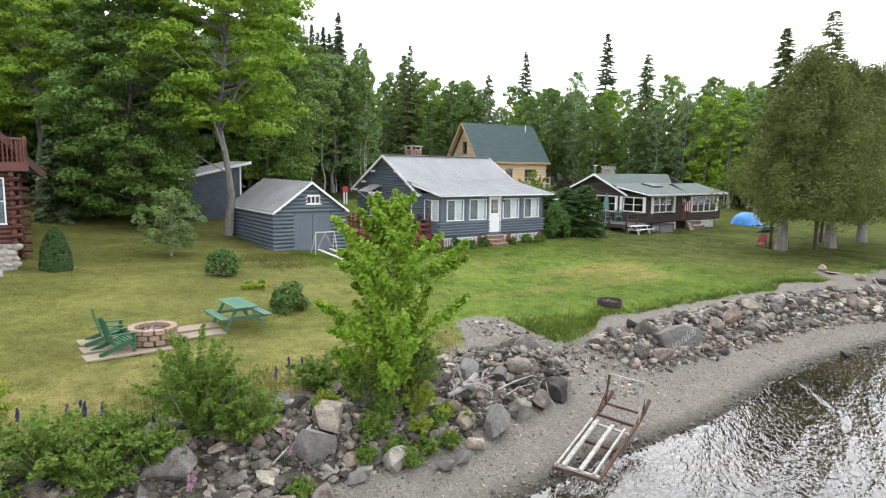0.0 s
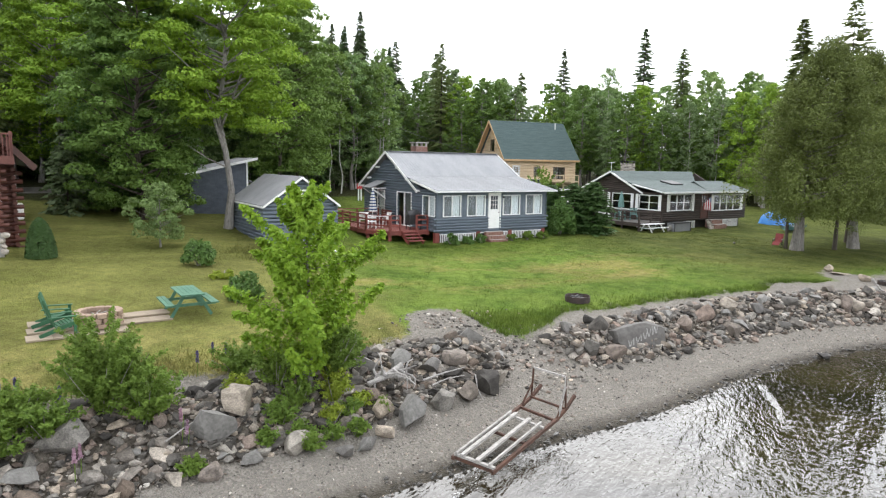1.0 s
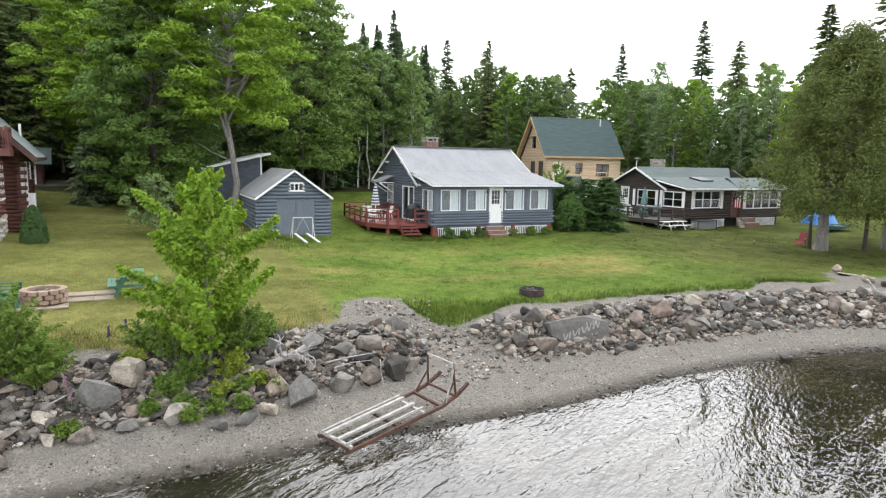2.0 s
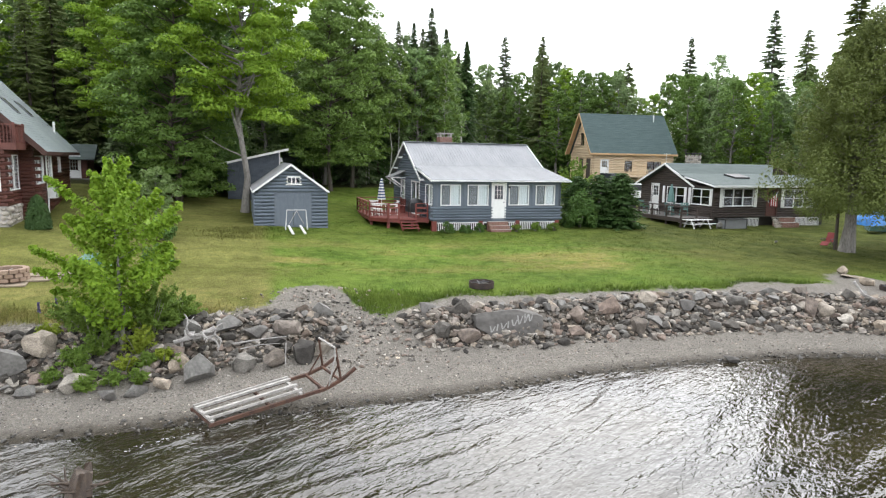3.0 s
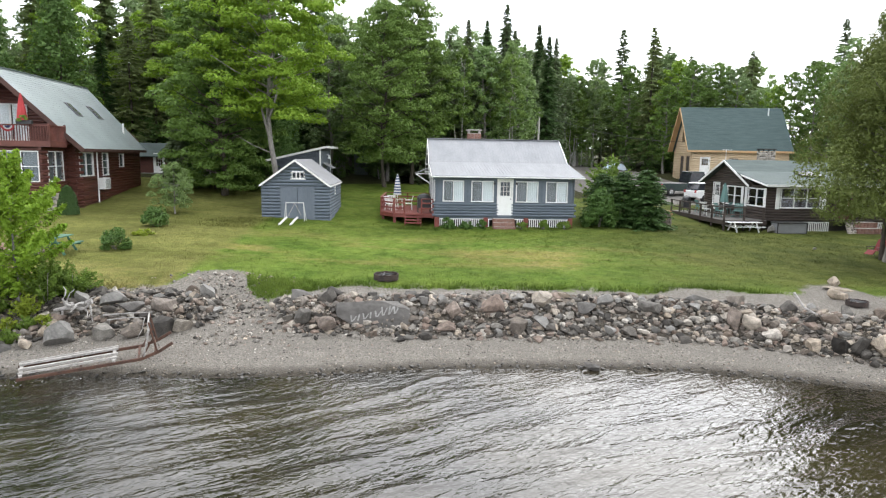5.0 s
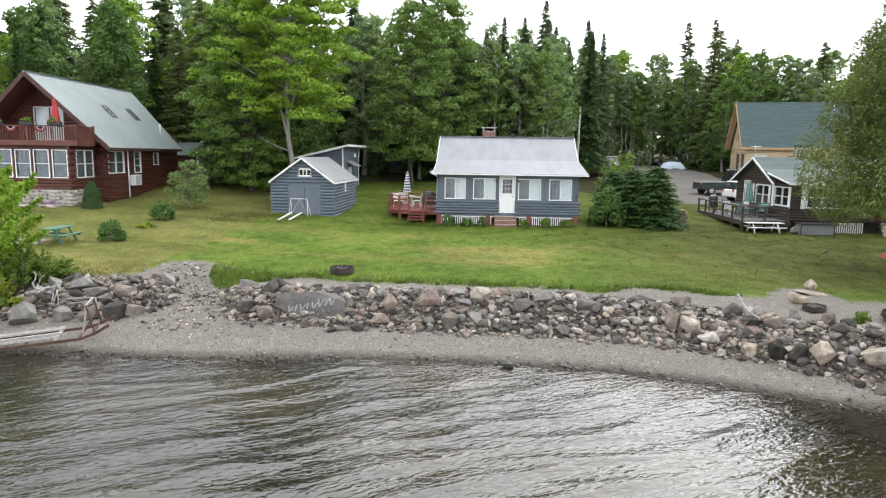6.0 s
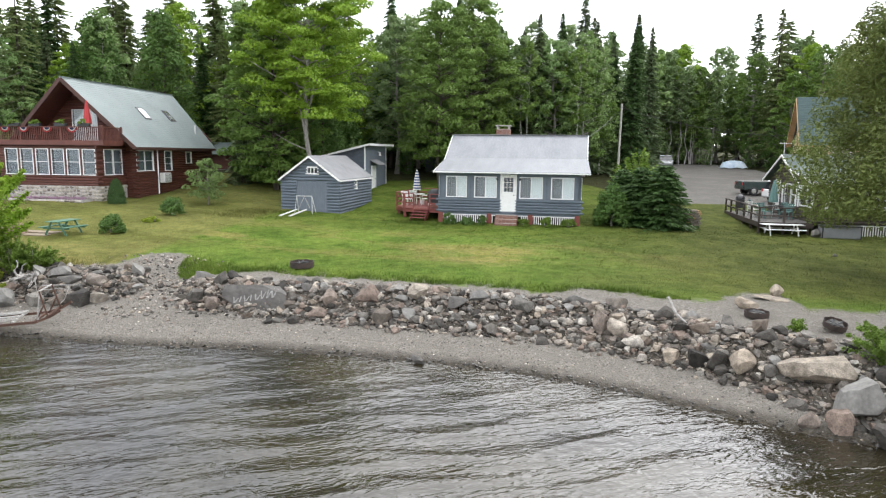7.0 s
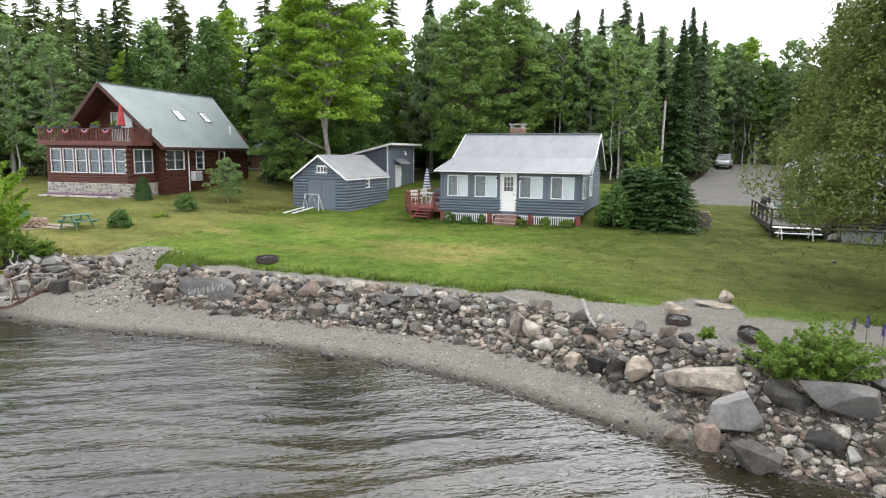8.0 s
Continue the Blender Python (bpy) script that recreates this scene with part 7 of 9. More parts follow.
# shrubs of the stony bank
for i, (x, y, w, h, leaf, k) in enumerate(((3.2, 12.95, 2.3, 2.05, M_SHRUB, 5200), (3.95, 12.5, 1.7, 1.2, M_SHRUB, 2200), (0.6, 12.6, 2.0, 1.2, M_SHRUB, 2400), (1.7, 12.9, 1.6, 1.0, M_SHRUB, 1700),
                                          (-0.8, 12.8, 2.0, 1.3, M_SHRUB, 2200), (-0.4, 14.2, 1.4, 1.5, M_SHRUBYEL, 1200), (-1.9, 12.0, 2.0, 1.2, M_SHRUB, 2000), (1.2, 12.0, 1.3, 0.9, M_SHRUB, 1500), (-0.5, 11.6, 1.6, 1.1, M_SHRUB, 1700), (2.2, 12.3, 1.2, 0.9, M_SHRUB, 1300), (6.2, 14.0, 1.5, 0.9, M_SHRUB, 1300),
                                          (7.9, 13.6, 1.4, 0.9, M_SHRUB, 1300), (9.0, 14.2, 1.6, 0.8, M_SHRUB, 1300), (6.7, 12.1, 0.9, 0.6, M_SHRUB, 700), (7.9, 12.0, 0.7, 0.5, M_SHRUBYEL, 400), (8.35, 13.3, 1.7, 1.6, M_SHRUB, 2400), (6.9, 13.1, 1.3, 1.1, M_SHRUB, 1400), (8.15, 12.55, 0.9, 0.9, M_SHRUBYEL, 800), (7.2, 12.5, 1.0, 0.8, M_SHRUB, 900), (8.9, 13.7, 1.3, 1.2, M_SHRUB, 1300), (7.0, 11.6, 0.7, 0.45, M_SHRUB, 460), (7.7, 11.45, 0.6, 0.4, M_SHRUB, 400), (8.4, 12.1, 0.6, 0.5, M_SHRUB, 420), (6.3, 11.6, 0.6, 0.45, M_SHRUB, 420), (8.8, 12.4, 0.6, 0.4, M_SHRUBYEL, 380),
                                          (5.9, 12.9, 0.7, 0.5, M_SHRUBYEL, 420), (8.3, 11.4, 0.6, 0.45, M_SHRUB, 420), (7.1, 11.2, 0.6, 0.4, M_SHRUB, 420), (4.6, 11.2, 0.6, 0.35, M_SHRUB, 380), (9.2, 12.0, 0.5, 0.45, M_SHRUB, 340),
                                          (37.9, 10.15, 1.8, 1.05, M_SHRUB, 3000), (38.9, 10.15, 2.2, 1.2, M_SHRUB, 3200), (40.7, 10.4, 2.2, 1.0, M_SHRUB, 2200), (36.35, 11.9, 0.5, 0.4, M_SHRUB, 300))):
    shrub("bank_shrub", x, y, w * 1.1, h * (1.05 if x < 2 else 1.1), leaf, "leafy wild shrub among the bank stones" if leaf is M_SHRUB else "yellow-green wild shrub among the bank stones", 100 + i, int(k * 3.2), 0.052 if w > 1 else 0.048, 22, "wild shrubs of the bank", wild=True)


def lupin(x, y, seed, leaf=None):
    rng = random.Random(seed)
    t = thing("lupin", x, y, gz(x, y), rng.uniform(0, 360), "lupin with a tall flower spike", "flower", "lupins on the bank")
    bm = bmesh.new()
    h = rng.uniform(0.42, 0.62)
    tube(bm, (0, 0, -0.05), (rng.uniform(-0.05, 0.05), rng.uniform(-0.05, 0.05), h), 0.012, 0.008, 5, False)
    part("stem", bm, M_SHRUB, t)
    r2 = np.random.RandomState(seed)
    k = 90
    z = r2.uniform(0, 1, k)
    a = r2.uniform(0, 6.28, k)
    p = np.stack([0.032 * (1 - 0.7 * z) * np.cos(a), 0.032 * (1 - 0.7 * z) * np.sin(a), h - 0.12 + 0.28 * z], 1)
    v, f = quads(p, np.stack([np.cos(a), np.sin(a), 0 * a + 0.4], 1), 0.05, r2)
    part("flower_spike", mesh_np("flower_spike", v, f, leaf or M_LUPIN), None, t)


for i, (x, y) in enumerate(((0.2, 14.2), (1.0, 14.0), (1.25, 14.2), (1.3, 14.0), (1.6, 13.9), (2.6, 13.9), (2.4, 13.2), (5.3, 14.3), (5.7, 14.5), (6.0, 14.4), (40.0, 12.6), (40.3, 12.4), (39.7, 12.5))):
    lupin(x, y, 400 + i)
for i, (x, y) in enumerate(((4.55, 11.9), (4.65, 11.8), (2.6, 11.4), (2.7, 11.5))):
    lupin(x, y, 450 + i, M_PINKFLOWER)


def grass_blades(name, count, spread, h, label, seed, wide=0.1):
    rng = np.random.RandomState(seed)
    xy = spread(rng, count)
    z = ground_z(xy[:, 0], xy[:, 1])
    a = rng.uniform(0, 6.28, len(xy))
    hh = h * rng.uniform(0.5, 1.3, (len(xy), 1))
    w = wide * hh
    base = np.stack([xy[:, 0], xy[:, 1], z - 0.02], 1)
    s = np.stack([np.cos(a), np.sin(a), 0 * a], 1) * w
    tip = base + np.stack([rng.normal(0, 0.3, len(xy)), rng.normal(0, 0.3, len(xy)), np.ones(len(xy))], 1) * hh
    v = np.stack([base - s, base + s, tip], 1).reshape(-1, 3)
    ob = new(name, mesh_np(name, v, np.arange(len(v)).reshape(-1, 3), M_GRASS))
    return tagged(ob, label, "grass", kind="stuff")


def lawn_spread(rng, n):
    x = rng.uniform(-3, 46, n * 2)
    y = rng.uniform(14.5, 34, n * 2)
    keep = (rng.uniform(0, 1, n * 2) < smooth01(-0.5, 1.3, y - edge_y(x))) & ~((x > 21.3) & (x < 30) & (y > 30.6)) & ~((x > 11.2) & (x < 15.2) & (y > 30.2)) & ~((x > 42) & (y > 32.3)) & ~((x < 1.8) & (y > 26))
    keep &= ~((x > 1.3) & (x < 5.4) & (y > 16.9) & (y < 19.4))
    return np.stack([x, y], 1)[keep][:n]


def tall_spread(rng, n):
    c = np.array([(15.4, 15.2), (15.9, 15.0), (16.5, 15.2), (14.9, 15.6), (9.7, 14.6), (8.6, 14.5), (10.6, 26.5), (10.2, 28), (11, 29), (5, 14.6), (3.5, 14.7), (41.5, 15.2), (44, 15.0), (20.2, 29.9)])
    k = rng.randint(0, len(c), n)
    tuft = c[k] + rng.normal(0, 1, (n, 2)) * np.array([0.8, 0.4])
    # and along the lawn's edge above the stones
    x = rng.uniform(14.2, 34, n)
    edge = np.stack([x, edge_y(x) - 0.1 + np.abs(rng.normal(0, 0.35, n)) - 0.25 * (np.sin(x * 1.7) > 0.6)], 1)
    p = np.where(rng.uniform(0, 1, (n, 1)) < 0.7, tuft, edge)
    return p[p[:, 1] > edge_y(p[:, 0]) - 0.12]


def clump_spread(rng, n):
    """Uneven tufts over the lawn: thick where the sward is rank, thin elsewhere."""
    c = lawn_spread(rng, 5200)
    k = rng.randint(0, len(c), n)
    p = c[k] + rng.normal(0, 0.13, (n, 2))
    return p[rng.uniform(0, 1, n) < np.where(p[:, 0] > 11.8, 0.8, 0.25)]


grass_blades("lawn_grass", 60000, lawn_spread, 0.07, "short mown grass of the lawn", 5)
grass_blades("lawn_tufts", 90000, clump_spread, 0.065, "uneven tufts in the mown lawn", 9, 0.16)
grass_blades("tall_grass", 24000, tall_spread, 0.14, "tufts of taller grass along the lawn's edge", 6)

# taller trees behind the log house
tall_rng = random.Random(77)
for i in range(15):
    x = -34 + i * 2.6 + tall_rng.uniform(-0.8, 0.8)
    y = float(np.interp(x, (-34, -14, 4), (47, 54, 60))) + tall_rng.uniform(0, 5)
    if float(on_drive(x, y)) < 0.05:
        if i % 3 == 1:
            tree("broadleaf_tree", FOREST_BROAD[i % 5], x, y, None, tall_rng.uniform(0.95, 1.1), i * 67, "tall full-leaved tree behind the log house", "tree", "broadleaf trees of the wood")
        else:
            tree("conifer_tree", FOREST_OLIVE[i % 3], x, y, None, tall_rng.uniform(1.0, 1.15), i * 67, "tall olive-green conifer behind the log house", "tree", "olive conifers of the wood")
for i, (x, y) in enumerate([(73.4, 73.7), (71.6, 69.8), (78.3, 74.4), (77.7, 80.7)]):
    tree("broadleaf_tree", FOREST_FAR[i % 3], x, y, None, 0.8 + 0.06 * i, i * 80, "full-leaved green forest tree", "tree", "broadleaf trees of the wood")

# ---- the shore ----
def name_rock():
    """The flat-faced boulder with worn white paint strokes on it."""
    v, f = rock_arrays(501, 4, 5)
    # the side towards the lake is split off flat
    v[:, 1] = np.maximum(v[:, 1], -0.27 + 0.05 * v[:, 0] + 0.012 * np.sin(v[:, 0] * 21) * np.sin(v[:, 2] * 17))
    v[:, 2] = np.minimum(v[:, 2], 0.3 - 0.1 * np.abs(v[:, 0] - 0.12))
    v[:, 0] = np.clip(v[:, 0], -0.43, 0.45)
    v = v * (1 + 0.03 * np.array([noise.noise(Vector(p * 7)) for p in v])[:, None])
    me = mesh_np("stone", v, f, M_STONEDARK, True)
    me.set_sharp_from_angle(angle=radians(26))
    ob = new("boulder", me)
    ob.matrix_world = pose(19.15, 13.2, 1.15, -14, 0, 3) @ Matrix.Diagonal((2.75, 1.2, 1.6, 1))
    tagged(ob, "large flat-faced grey boulder with worn white painted strokes", "boulder")
    # worn strokes of white paint, plain bars laid on the face
    inv = ob.matrix_world.inverted()
    marks = []
    rng = random.Random(8)
    for i in range(8):
        x = 18.5 + i * 0.2
        tall = 0.2 + 0.09 * (i > 4)
        marks.append((x, 1.02 + 0.035 * i, x + rng.uniform(-0.05, 0.05), 1.02 + 0.035 * i + tall, 0.05))
        if i % 2 == 0 or i > 4:
            marks.append((x + 0.03, 1.03 + 0.035 * i, x + 0.15, 1.02 + 0.035 * i + tall * 0.9, 0.045))
    for x0, z0, x1, z1, w in marks:
        bm = bmesh.new()
        prev = None
        for k in range(6):
            f = k / 5
            row = []
            for s in (-0.5, 0.5):
                p = Vector((x0 + (x1 - x0) * f + s * w, 11.0, z0 + (z1 - z0) * f))
                a = inv @ p
                d = (inv @ (p + Vector((0, 1, 0))) - a).normalized()
                hit, q, nrm, _ = ob.ray_cast(a, d)
                if hit:
                    row.append(bm.verts.new(ob.matrix_world @ q + Vector((0, -0.006, 0))))
            if prev and len(row) == 2 and len(prev) == 2:
                bm.faces.new((prev[0], prev[1], row[1], row[0]))
            prev = row
        if bm.faces:
            m_ = mesh_of(bm, "paint_stroke", M_BAR)
            st = new("paint_stroke", m_)
            st.parent = ob
            st.matrix_parent_inverse = inv
        else:
            bm.free()


def strew_boulders():
    rng = random.Random(31)
    spots = []

    def free(x, y, r):
        return all((x - a) ** 2 + (y - b) ** 2 > ((r + q) * 0.8) ** 2 for a, b, q in spots)

    fixed = [  # x, y, width, depth, height, kind, turn
        (9.72, 11.55, 0.95, 0.8, 0.95, 5, 20), (9.2, 11.95, 0.75, 0.6, 0.7, 0, 60), (8.9, 11.15, 0.6, 0.5, 0.5, 3, 10), (10.9, 11.9, 0.75, 0.6, 0.65, 4, 0), (11.7, 12.05, 0.8, 0.6, 0.65, 2, 40),
        (12.5, 12.25, 0.95, 0.7, 0.75, 6, 70), (13.1, 12.55, 0.7, 0.6, 0.6, 11, 15), (13.3, 14.45, 0.75, 0.6, 0.65, 10, 0), (12.2, 13.4, 0.9, 0.7, 0.7, 3, 30), (11.2, 13.2, 0.9, 0.7, 0.6, 8, 75),
        (10.4, 13.6, 0.95, 0.7, 0.6, 5, 30), (9.4, 13.6, 0.7, 0.6, 0.5, 10, 0), (5.15, 12.0, 1.0, 0.8, 0.95, 10, 15), (5.75, 12.55, 0.95, 0.75, 0.7, 6, 50), (5.8, 11.2, 0.65, 0.5, 0.45, 5, 0), (6.9, 11.35, 0.95, 0.6, 0.6, 9, 10),
        (4.9, 10.9, 0.7, 0.5, 0.6, 0, 30), (8.3, 10.9, 0.7, 0.55, 0.5, 10, 60), (7.6, 11.8, 0.6, 0.5, 0.5, 1, 0), (3.1, 10.7, 0.8, 0.6, 0.5, 11, 60), (3.4, 10.35, 0.75, 0.6, 0.55, 2, 20), (2.4, 12.1, 1.1, 0.8, 0.8, 0, 0),
        (7.7, 10.75, 0.55, 0.5, 0.45, 8, 15), (3.4, 11.0, 0.9, 0.5, 0.55, 9, 80), (1.5, 10.6, 0.7, 0.6, 0.5, 2, 0),
        (36.3, 9.9, 1.95, 1.1, 0.85, 7, -12), (36.85, 8.85, 1.4, 1.0, 1.3, 5, 20), (36.4, 8.35, 0.66, 0.55, 0.7, 6, 0), (37.25, 7.75, 1.15, 0.7, 0.75, 1, 15), (38.95, 9.3, 1.65, 1.0, 1.05, 8, 10), (37.95, 9.4, 1.05, 0.7, 0.7, 3, 0),
        (38.55, 8.55, 0.95, 0.6, 0.5, 2, -15), (35.75, 8.4, 0.55, 0.45, 0.45, 0, 30), (34.8, 10.6, 0.9, 0.7, 0.8, 9, 20), (33.65, 11.0, 0.65, 0.55, 0.75, 1, 50), (34.2, 10.85, 0.65, 0.55, 0.7, 11, 10), (31.1, 12.65, 0.55, 0.5, 0.9, 4, 70),
        (31.65, 12.4, 0.7, 0.55, 0.72, 3, 20), (32.05, 12.0, 0.75, 0.55, 0.48, 2, 0), (32.9, 12.7, 0.72, 0.55, 0.5, 0, 40), (35.5, 14.1, 0.75, 0.5, 0.5, 3, 0), (36.95, 16.6, 0.58, 0.5, 0.55, 9, 10), (36.6, 15.95, 1.35, 0.95, 0.12, 1, 5),
        (33.0, 11.3, 0.6, 0.5, 0.5, 6, 60), (35.4, 11.2, 0.6, 0.5, 0.45, 0, 15), (39.8, 8.6, 0.8, 0.6, 0.6, 4, 0), (40.6, 9.3, 1.0, 0.8, 0.8, 1, 30), (25.9, 10.55, 0.55, 0.4, 0.3, 8, 0), (23.2, 13.6, 0.95, 0.7, 0.8, 2, 0),
        (21.9, 13.4, 0.7, 0.6, 0.7, 9, 35), (17.6, 13.4, 0.8, 0.6, 0.7, 0, 0), (16.9, 12.9, 0.75, 0.55, 0.6, 4, 60), (28.6, 13.5, 0.9, 0.6, 0.6, 3, 0), (30.4, 14.0, 1.0, 0.6, 0.4, 10, 10), (27.1, 13.9, 0.8, 0.5, 0.5, 5, 20)]
    for x, y, w, d, h, k, rz in fixed:
        k_ = 0.9 if x > 9 or w > 0.94 else 0.74
        w, d, h = w * k_, d * k_, h * k_
        boulder(k, x, y, w, d, h, rz, 0.2, (rng.uniform(-8, 8), rng.uniform(-8, 8)), group="boulders of the bank")
        spots.append((x, y, max(w, d) / 2))
    made = 0
    tries = 0
    while made < 290 and tries < 20000:
        tries += 1
        x = rng.uniform(-3, 44)
        f = rng.random() ** 0.8
        dd = float(toe_d(x)) + (float(rear_d(x)) - float(toe_d(x))) * f
        y = float(shore_y(x)) + dd
        if (x < 9 and rng.random() < 0.75) or in_gap(x, y) or (17.9 < x < 20.4 and 12.5 < y < 13.9):
            continue
        w = rng.uniform(0.26, 0.46) if rng.random() < 0.72 else rng.uniform(0.46, 0.8)
        if free(x, y, w / 2):
            spots.append((x, y, w / 2))
            boulder(rng.randrange(12), x, y, w, w * rng.uniform(0.6, 0.95), w * rng.uniform(0.42, 0.75), rng.uniform(0, 360), 0.12, (rng.uniform(-18, 18), rng.uniform(-18, 18)), group="boulders of the bank")
            made += 1


def bank_spread(rng):
    while True:
        x = rng.uniform(-4, 45)
        d = rng.uniform(float(toe_d(x)) - 0.12, float(rear_d(x))) + rng.gauss(0, 0.12)
        y = float(shore_y(x)) + d
        if not in_gap(x, y) or rng.random() < 0.05:
            return x, y


def beach_spread(rng):
    x = rng.uniform(-3, 42)
    return x, float(shore_y(x)) + rng.triangular(-0.3, 3.0, 0.9)


def gap_spread(rng):
    y = rng.uniform(11.5, 16.6)
    return rng.gauss(float(np.interp(y, (12, 13.4, 15, 17), (15.0, 14.75, 14.0, 12.8))), 0.9), y


name_rock()
strew_boulders()
rr = random.Random(12)
sheets = [rock_field(1500, 0.2, 0.42, rr, bank_spread, 2), rock_field(5600, 0.11, 0.23, rr, bank_spread), rock_field(7000, 0.05, 0.12, rr, bank_spread)]


def joined(name, sheets, material):
    off, vs, fs = 0, [], []
    for v, f in sheets:
        vs.append(v)
        fs.append(f + off)
        off += len(v)
    return mesh_np(name, np.concatenate(vs), np.concatenate(fs), material, False)


def edge_spread(rng):
    x = rng.uniform(-3, 42)
    return x, float(shore_y(x)) + rng.gauss(0.02, 0.16)


tagged(new("bank_stones", joined("bank_stones", sheets, M_COBBLE)), "grey, brown and pinkish loose stones of the bank", "stones", kind="stuff")
tagged(new("beach_pebbles", joined("beach_pebbles", [rock_field(5000, 0.02, 0.06, rr, beach_spread), rock_field(700, 0.04, 0.14, rr, gap_spread)], M_PEBBLE)), "small pebbles strewn over the beach", "pebbles", kind="stuff")
tagged(new("waterline_stones", joined("waterline_stones", [rock_field(1500, 0.03, 0.13, rr, edge_spread)], M_WETSTONE)), "dark wet stones along the water's edge", "stones", kind="stuff")


def foam_spread(rng):
    f = rng.random()
    x0, y0, x1, y1 = 8.3, 8.05, 11.4, 9.5
    return x0 + (x1 - x0) * f + rng.gauss(0, 0.06), y0 + (y1 - y0) * f + rng.gauss(0, 0.1) * (0.4 + abs(math.sin(f * 9)))


def foam_line():
    """Thin broken foam on the small swells at the beach."""
    rng = random.Random(5)
    shapes = [rock_arrays(700 + i, 1, 2) for i in range(4)]
    vs, fs, off = [], [], 0
    for _ in range(60):
        x, y = foam_spread(rng)
        v, f = shapes[rng.randrange(4)]
        sx = 0.01 + 0.03 * rng.random() ** 2.5
        p = v * np.array([sx * 1.6, sx, 0.014]) + np.array([x, y, WATER_Z + 0.03 + 0.02 * rng.random()])
        vs.append(p)
        fs.append(f + off)
        off += len(v)
    tagged(new("foam", mesh_np("foam", np.concatenate(vs), np.concatenate(fs), M_FOAM)), "thin broken white foam on the small swell", "foam", kind="stuff")


foam_line()


def water_stump(x, y):
    """A torn root stump standing in the shallows."""
    t = thing("stump", x, y, gz(x, y), 30, "torn brown root stump standing in the shallow water", "stump")
    rng = random.Random(23)
    base = WATER_Z - gz(x, y)
    bm = bmesh.new()
    n = 14
    rows = []
    for k, (z, r) in enumerate(((-0.1, 0.3), (base, 0.24), (base + 0.2, 0.19), (base + 0.36, 0.15))):
        rows.append([bm.verts.new((r * (1 + 0.3 * math.sin(i * 2.4) * math.sin(i * 0.9)) * math.cos(2 * math.pi * i / n) + 0.06 * k, r * (1 + 0.25 * math.sin(i * 1.7)) * math.sin(2 * math.pi * i / n),
                                   z + (0.16 * rng.random() if k == 3 else 0))) for i in range(n)])
    for a, b in zip(rows, rows[1:]):
        for i in range(n):
            j = (i + 1) % n
            bm.faces.new((a[i], a[j], b[j], b[i]))
    bm.faces.new(rows[-1])
    part("trunk", bm, M_STUMP, t)
    for i in range(11):
        a = rng.uniform(0, 6.28)
        bm = bmesh.new()
        p = Vector((0.1 * math.cos(a), 0.1 * math.sin(a), base + rng.uniform(0.0, 0.25)))
        d = Vector((math.cos(a), math.sin(a), rng.uniform(-0.2, 0.9)))
        r = rng.uniform(0.03, 0.06)
        for k in range(4):
            q = p + d.normalized() * rng.uniform(0.09, 0.16)
            tube(bm, p, q, r, r * 0.7, 6, k == 3)
            p, r = q, r * 0.7
            d = d + Vector((rng.uniform(-0.4, 0.4), rng.uniform(-0.4, 0.4), rng.uniform(-0.3, 0.3)))
        part("root", bm, M_STUMP, t)


water_stump(7.95, 6.5)

# ---- things on the lawn ----
def picnic_table(x, y, z, rz, material, label, group=""):
    t = thing("picnic_table", x, y, z, rz, label, "picnic table", group)
    for i in range(5):
        part("top_board", boxes((-0.38 + i * 0.155, -0.38 + i * 0.155 + 0.145, -0.9, 0.9, 0.72, 0.76)), material, t)
    for s in (-1, 1):
        for k in (0, 1):
            x0 = s * 0.72 + (k - 1) * 0.14
            part("seat_board", boxes((x0, x0 + 0.13, -0.9, 0.9, 0.42, 0.46)), material, t)
    for y0 in (-0.6, 0.6):
        for s in (-1, 1):
            bm = bmesh.new()
            beam(bm, (s * 0.22, y0, 0.72), (s * 0.66, y0, 0.0), 0.04, 0.1)
            part("leg", bm, material, t)
        part("crossbar", boxes((-0.82, 0.82, y0 + 0.02, y0 + 0.06, 0.33, 0.42)), material, t)
    return t


def adirondack(x, y, rz, label):
    c = thing("adirondack_chair", x, y, gz(x, y) + 0.03, rz, label, "chair", "green chairs by the fire pit")
    c.scale = (0.8, 0.8, 0.84)
    for i in range(6):
        bm = bmesh.new()
        yy = -0.3 + i * 0.11
        beam(bm, (-0.28, yy + 0.05, 0.26), (-0.52, yy + 0.05, 1.12 - abs(i - 2.5) * 0.04), 0.1, 0.022, (1, 0, 0.3))
        part("back_slat", bm, M_GREENPAINT, c)
    for i in range(6):
        bm = bmesh.new()
        f = i / 5
        beam(bm, (-0.25 + f * 0.5, -0.3, 0.27 + f * 0.1), (-0.25 + f * 0.5, 0.36, 0.27 + f * 0.1), 0.085, 0.022)
        part("seat_slat", bm, M_GREENPAINT, c)
    for s in (-0.33, 0.39):
        bm = bmesh.new()
        beam(bm, (0.3, s, 0.36), (-0.75, s, 0.03), 0.03, 0.12)
        part("side_rail", bm, M_GREENPAINT, c)
        part("leg", boxes((0.24, 0.34, s - 0.015, s + 0.015, 0.0, 0.56)), M_GREENPAINT, c)
        part("armrest", boxes((-0.45, 0.38, s - 0.065, s + 0.065, 0.56, 0.585)), M_GREENPAINT, c)
    return c


